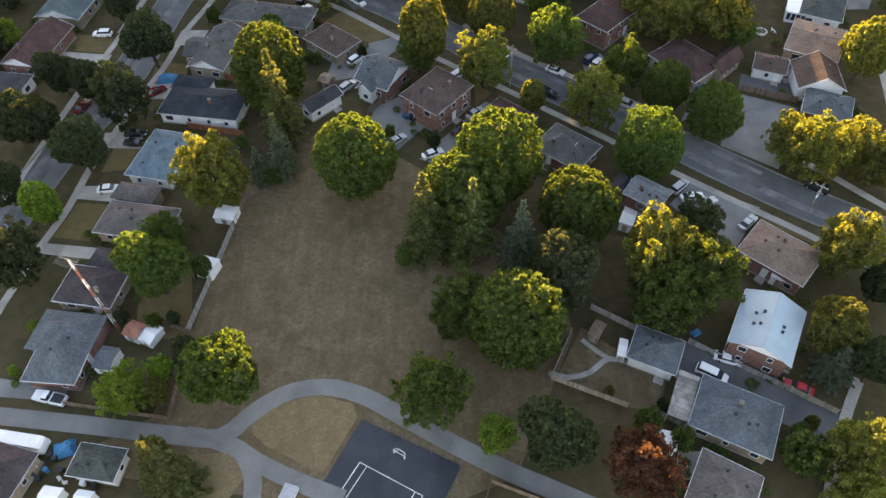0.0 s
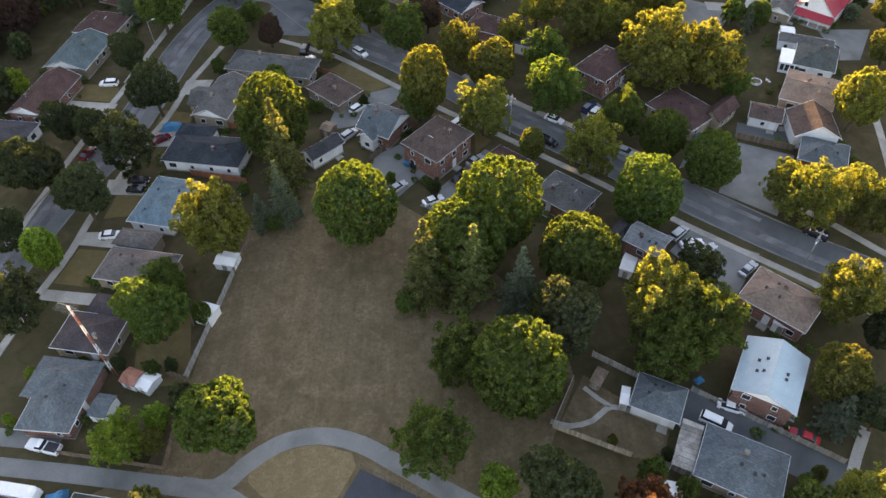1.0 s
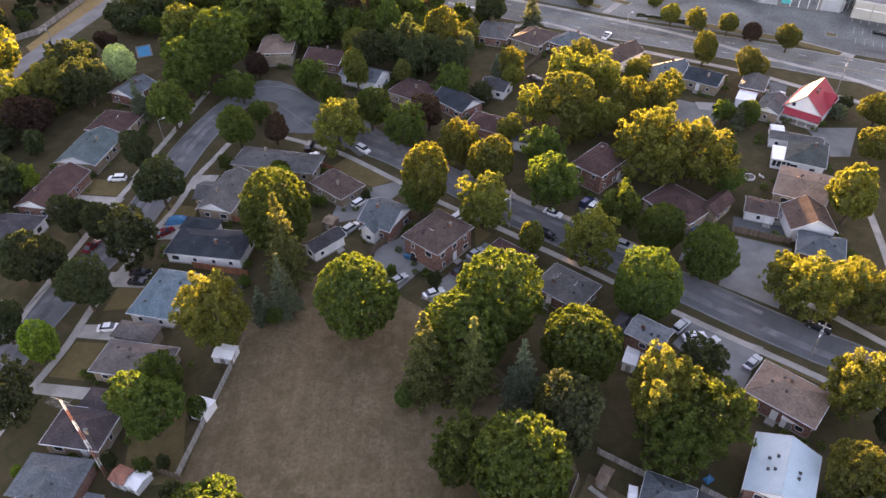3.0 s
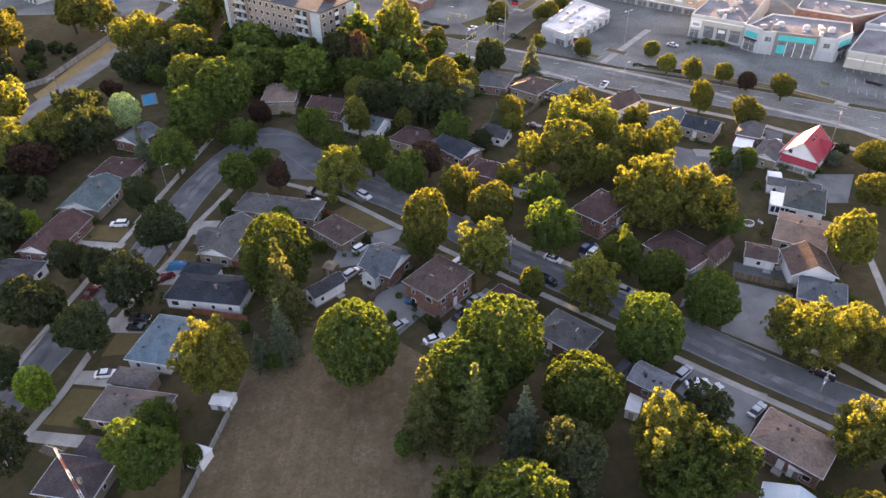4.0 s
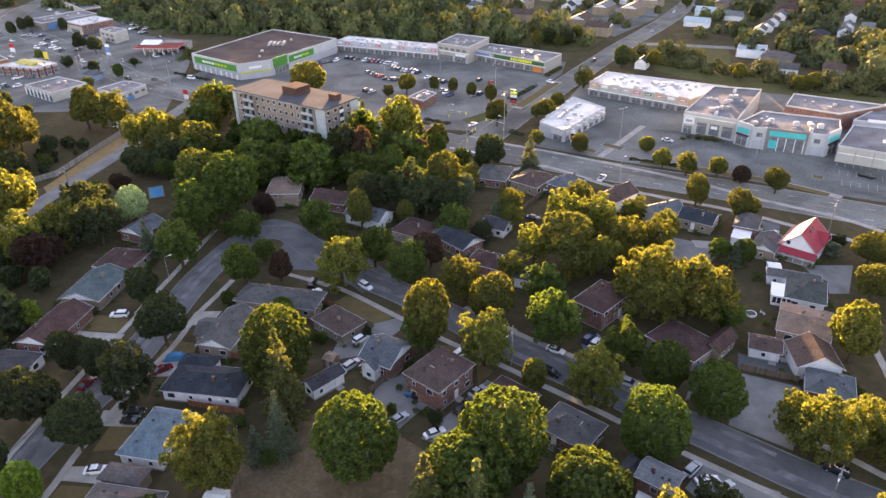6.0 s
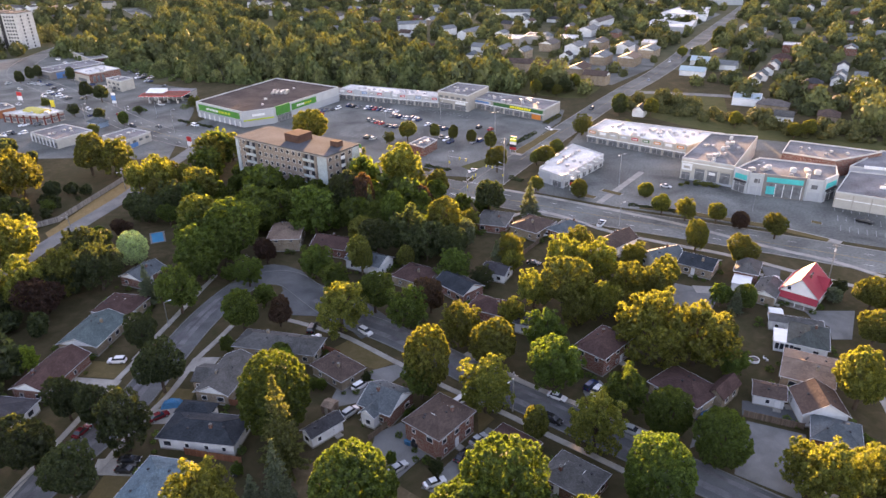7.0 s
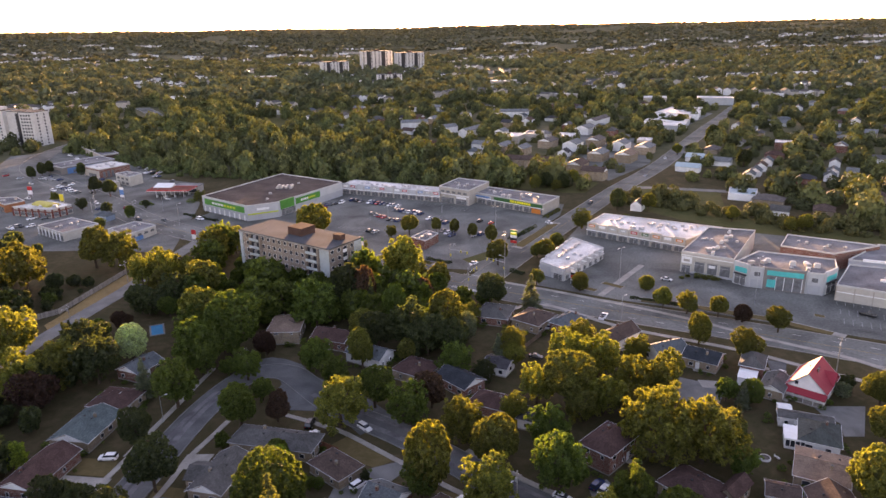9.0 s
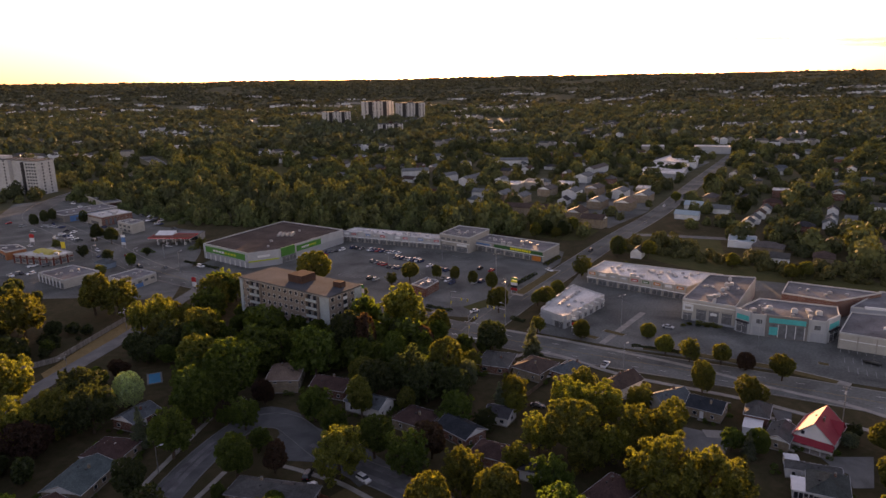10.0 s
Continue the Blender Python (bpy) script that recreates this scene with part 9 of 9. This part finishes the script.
slab("lawn", [(5, 295), (19.5, 308.5), (15.5, 294.5), (9, 288.5)], .06, M["verge"], "grass corner beside the crossing", "lawn")

pylon_sign(29.5, 312, -30, 8.5, 3.2, (GREEN, LIME, M["white"], M["dark"], REDP))
pylon_sign(-41.5, 306, -30, 8.0, 2.4, (GREEN, M["white"], LIME))
pylon_sign(48.8, 262.5, -20, 6.0, 1.6, (M["white"], M["dark"], REDP, M["white"]))
pylon_sign(-203.5, 418.2, -20, 8.5, 3.0, (M["white"], BLUEP, BLUEP, M["white"]))
pylon_sign(-127, 327.5, -25, 6.5, 2.6, (REDP, M["white"]))
pylon_sign(-269, 432, -10, 7.0, 3.2, (REDP, M["white"]))
pylon_sign(-238.8, 413.4, -10, 6.0, 2.6, (YELLOW,))


# traffic and a few more parked cars


def drive(line, s, lane, kind, tone):
    """A car on a road: s metres along the line, lane metres to its left."""
    step = np.linalg.norm(np.diff(line, axis=0), axis=1).cumsum()
    i = int(np.searchsorted(step, s))
    d = (line[i + 1] - line[i]) / np.linalg.norm(line[i + 1] - line[i])
    q = line[i] + lane * np.array([-d[1], d[0]])
    car(q[0], q[1], math.degrees(math.atan2(d[1], d[0])) + (0 if lane < 0 else 180), kind, tone, .065)


road_line, cross_line = smooth(ARTERIAL, 4), smooth(CROSS, 4)
for s, lane, kind, tone in ((268, 2.2, "sedan", "black"), (330, -2.2, "suv", "silver"), (395, 2.2, "sedan", "white"), (455, -6.0, "sedan", "grey"), (470, 2.2, "suv", "black"), (500, -2.2, "sedan", "red"), (530, 6.0, "suv", "white"), (560, -2.2, "sedan", "black"), (590, 2.2, "sedan", "silver"), (640, -2.2, "suv", "navy")):
    drive(road_line, s, lane, kind, tone)
for s, lane, kind, tone in ((70, -2.4, "sedan", "white"), (150, 2.4, "suv", "black"), (240, -2.4, "sedan", "silver"), (310, 2.4, "sedan", "white"), (370, -2.4, "suv", "grey")):
    drive(cross_line, s, lane, kind, tone)

# porch of the house with the red roof
red = RED_HOUSE
def wedge(x0, z0, x1, z1, y0, y1, thick=.15):
    """A sloping slab between two edges across y."""
    v = [(x0, y0, z0), (x0, y1, z0), (x1, y1, z1), (x1, y0, z1), (x0, y0, z0 - thick), (x0, y1, z0 - thick), (x1, y1, z1 - thick), (x1, y0, z1 - thick)]
    return v, [(0, 3, 2, 1), (4, 5, 6, 7), (0, 1, 5, 4), (1, 2, 6, 5), (2, 3, 7, 6), (3, 0, 4, 7)]


part("porch_roof", wedge(-8.7, 2.45, -6.35, 3.45, -5.4, 5.4), RM["redmetal"], red, "red metal skirt roof over the porch")
for u in (-5.0, -2.5, 0, 2.5, 5.0):
    part("porch_post", boxes((-8.45, u, -.1, .16, .16, 2.5)), M["white"], red)
part("porch_floor", boxes((-7.5, 0, -.1, 2.3, 10.4, .4)), M["greywood"], red)
window(red, -6.45, 2.6, 4.1, -90, .9, 1.1)
# cross gable on the street-side slope
part("dormer", ([(-.6, -5.2, 4.0), (4.6, -5.2, 4.0), (2.0, -5.2, 6.6), (-.6, -4.4, 4.0), (4.6, -4.4, 4.0), (2.0, -1.6, 6.6), (-.9, -5.5, 3.9), (4.9, -5.5, 3.9), (2.0, -5.5, 6.8)],
     [(0, 1, 2), (6, 8, 5, 3), (8, 7, 4, 5), (0, 2, 8, 6), (2, 1, 7, 8)]), RM["redmetal"], red, "red metal cross gable")

# the apartment block's balconies and light end strip


def balcony_column(u, n=6):
    blk = bpy.data.objects["apartment_block"]
    y = -18.5 / 2
    # flat dark panel on the wall, in place of a recess in shade
    part("balcony_recess", boxes((u, y - .05, .3, 6.0, .14, 18.3)), M["dark"], blk, "dark panel painted as the shade behind the balconies")
    for s in (-1, 1):
        part("balcony_pier", boxes((u + s * 3.2, y - .6, 0, .35, 1.2, 18.8)), BEIGE, blk)
    for k in range(n):
        z = 19 / 6 * k + .25
        b = part("balcony", boxes((u, y - .72, z, 6.0, 1.4, .18)), M["concrete"], blk)
        for s in (-1, 1):
            part("railing", boxes((u + s * 1.5, y - 1.4, z + .18, 2.9, .07, 1.05)), BALCONY, b, "pale blue-grey balcony panel")
            part("balcony_door", boxes((u + s * 1.5, y - .15, z + .18, 1.7, .12, 2.1)), M["glass"], b)
        part("divider", boxes((u, y - .75, z + .18, .12, 1.3, 2.4)), PALE, b)


BALCONY = surface("balcony_panels", (0.36, 0.41, 0.43), 0.6, stain=0.15)
balcony_column(-15.7)
balcony_column(17.4)
on = bpy.data.objects["apartment_block"]
part("end_panel", boxes((23.5, -18.5 / 2 - .1, 0, 4.9, .24, 18.9)), BALCONY, on, "pale blue-grey end strip of the facade")
part("end_panel", boxes((-25.0, -18.5 / 2 - .1, 0, 1.8, .24, 18.9)), BALCONY, on, "pale blue-grey end strip of the facade")
part("end_wall_panel", boxes((26.05, 7.1, 0, .24, 4.2, 18.9)), BALCONY, on, "pale blue-grey end wall strip")
part("stair_window", boxes((26.05, -.4, 1.0, .24, 1.9, 17.2)), M["glass"], on, "tall stairwell window")
for k in range(6):
    part("spandrel", boxes((26.1, -.4, 19 / 6 * k + .2, .28, 2.0, 1.3)), M["white"], on, "white spandrel panel")
part("vent_house", boxes((20, 3, 19.4, 4, 3, 2.2)), BROWNCLAD, on)
part("roof_edge", boxes((0, -18.5 / 2 - .25, 18.75, 52.8, .3, .4)), M["concrete"], on)

# filling trees in back yards and the belt behind the houses
HOME = [o for o in scene.objects if o.name.split(".")[0] in ("house", "garage", "shed", "apartment_block")]
HOME_XY = np.array([o.matrix_basis.translation[:2] for o in HOME])
LANES = [(smooth(STREET, 4), 7.5), (smooth(ARTERIAL, 4), 13.5), (smooth([(-143, 190), (-140.9, 214.1), (-137.7, 232.7), (-132.0, 265.5), (-129, 300), (-124, 340)], 4), 7.0)]


def fill_trees(polygon, spacing, sizes, tones, seed, kinds=("airy", "round"), room=7.5, chance=.8):
    r = random.Random(seed)
    xs, ys = [p[0] for p in polygon], [p[1] for p in polygon]
    y = min(ys)
    while y < max(ys):
        x = min(xs)
        while x < max(xs):
            px, py = x + r.uniform(-.4, .4) * spacing, y + r.uniform(-.4, .4) * spacing
            rad = r.uniform(*sizes)
            tone, kind, go = r.choice(tones), r.choice(kinds), r.random() < chance
            if go and inside([px], [py], polygon)[0] and np.min(np.hypot(HOME_XY[:, 0] - px, HOME_XY[:, 1] - py)) > room + rad * .5 \
                    and all(np.min(np.hypot(l[:, 0] - px, l[:, 1] - py)) > h + rad * .4 for l, h in LANES):
                tree(px, py, rad, rad * 2.5 * r.uniform(.9, 1.15), kind, tone)
            x += spacing
        y += spacing


HOMES += [tuple(q) for q in HOME_XY]
CLEAR += LANES
wood("tree_belt", [(-98, 236), (-92, 212), (-60, 225), (-40, 220), (0, 205), (18, 240), (-20, 268), (-80, 290), (-112, 320), (-110, 270)], 9.5, 4.7, "green", "belt of mixed green trees behind the houses", 520, seed=21)
wood("lane_shrubs", [(-182, 222), (-160, 226), (-150, 240), (-146, 268), (-158, 270), (-178, 250)], 6, 1.8, "dark", "low dark shrubs behind the lane fence", 120, seed=27)
wood("yard_trees", [(-175, 90), (-108, 110), (-108, 188), (-132, 190), (-175, 190)], 9.5, 4.6, "dark", "crowded dark green yard trees", 420, seed=22)
wood("lane_trees", [(-260, 190), (-160, 190), (-163, 236), (-178, 250), (-184, 292), (-200, 320), (-270, 335)], 12, 4.8, "dark", "dark green trees beyond the lane fence", 420, seed=23)
wood("side_street_trees", [(105, 75), (160, 60), (200, 165), (112, 165)], 12, 4.2, "olive", "trees among the houses of the side street", 420, seed=25)
fill_trees([(-50, 150), (-20, 190), (30, 160), (70, 190), (80, 170), (65, 140), (20, 175), (-10, 200), (-50, 205)], 12, (2.2, 4.0), ("green", "dark", "olive"), 24, room=6.5, chance=.6)
fill_trees([(-60, 105), (-45, 100), (-25, 115), (-40, 150), (-60, 150)], 8, (1.2, 2.2), ("green", "dark"), 26, room=6, chance=.4)


def shrubs():
    """Low shrubs along the house walls."""
    r = np.random.default_rng(31)
    protos = [crown_geo(70 + i, "airy", 150, .2) for i in range(4)]
    vs, ts, k = [], [], 0
    for o in HOME:
        x, y = o.matrix_basis.translation[:2]
        if math.hypot(x, y) > 260 or not o.name.startswith("house"):
            continue
        roof = [c for c in o.children if c.name.startswith("roof")][0]
        L, W = roof.dimensions[0] or 12, roof.dimensions[1] or 9
        L = max(abs(v.co.x) for v in roof.data.vertices)
        W = max(abs(v.co.y) for v in roof.data.vertices)
        for _ in range(9):
            if r.random() < .5:
                q = Vector((r.uniform(-L, L), r.choice((-1, 1)) * (W + r.uniform(.1, 2.5)), 0))
            else:
                q = Vector((r.choice((-1, 1)) * (L + r.uniform(.1, 2.5)), r.uniform(-W, W), 0))
            q = o.matrix_basis @ q
            if any(np.min(np.hypot(l[:, 0] - q.x, l[:, 1] - q.y)) < h for l, h in LANES):
                continue
            v, t = protos[r.integers(0, 4)]
            s = r.uniform(.5, 1.15)
            vs.append(v * np.array([s, s, s * .62]) + np.array([q.x, q.y, -.1]))
            ts.append(t + k)
            k += len(v)
    ob = new("shrubs", arrays_mesh("shrubs", np.concatenate(vs), np.concatenate(ts), LM["green"]))
    tagged(ob, "low green shrubs along house walls and yards", "shrubs", kind="stuff")


shrubs()
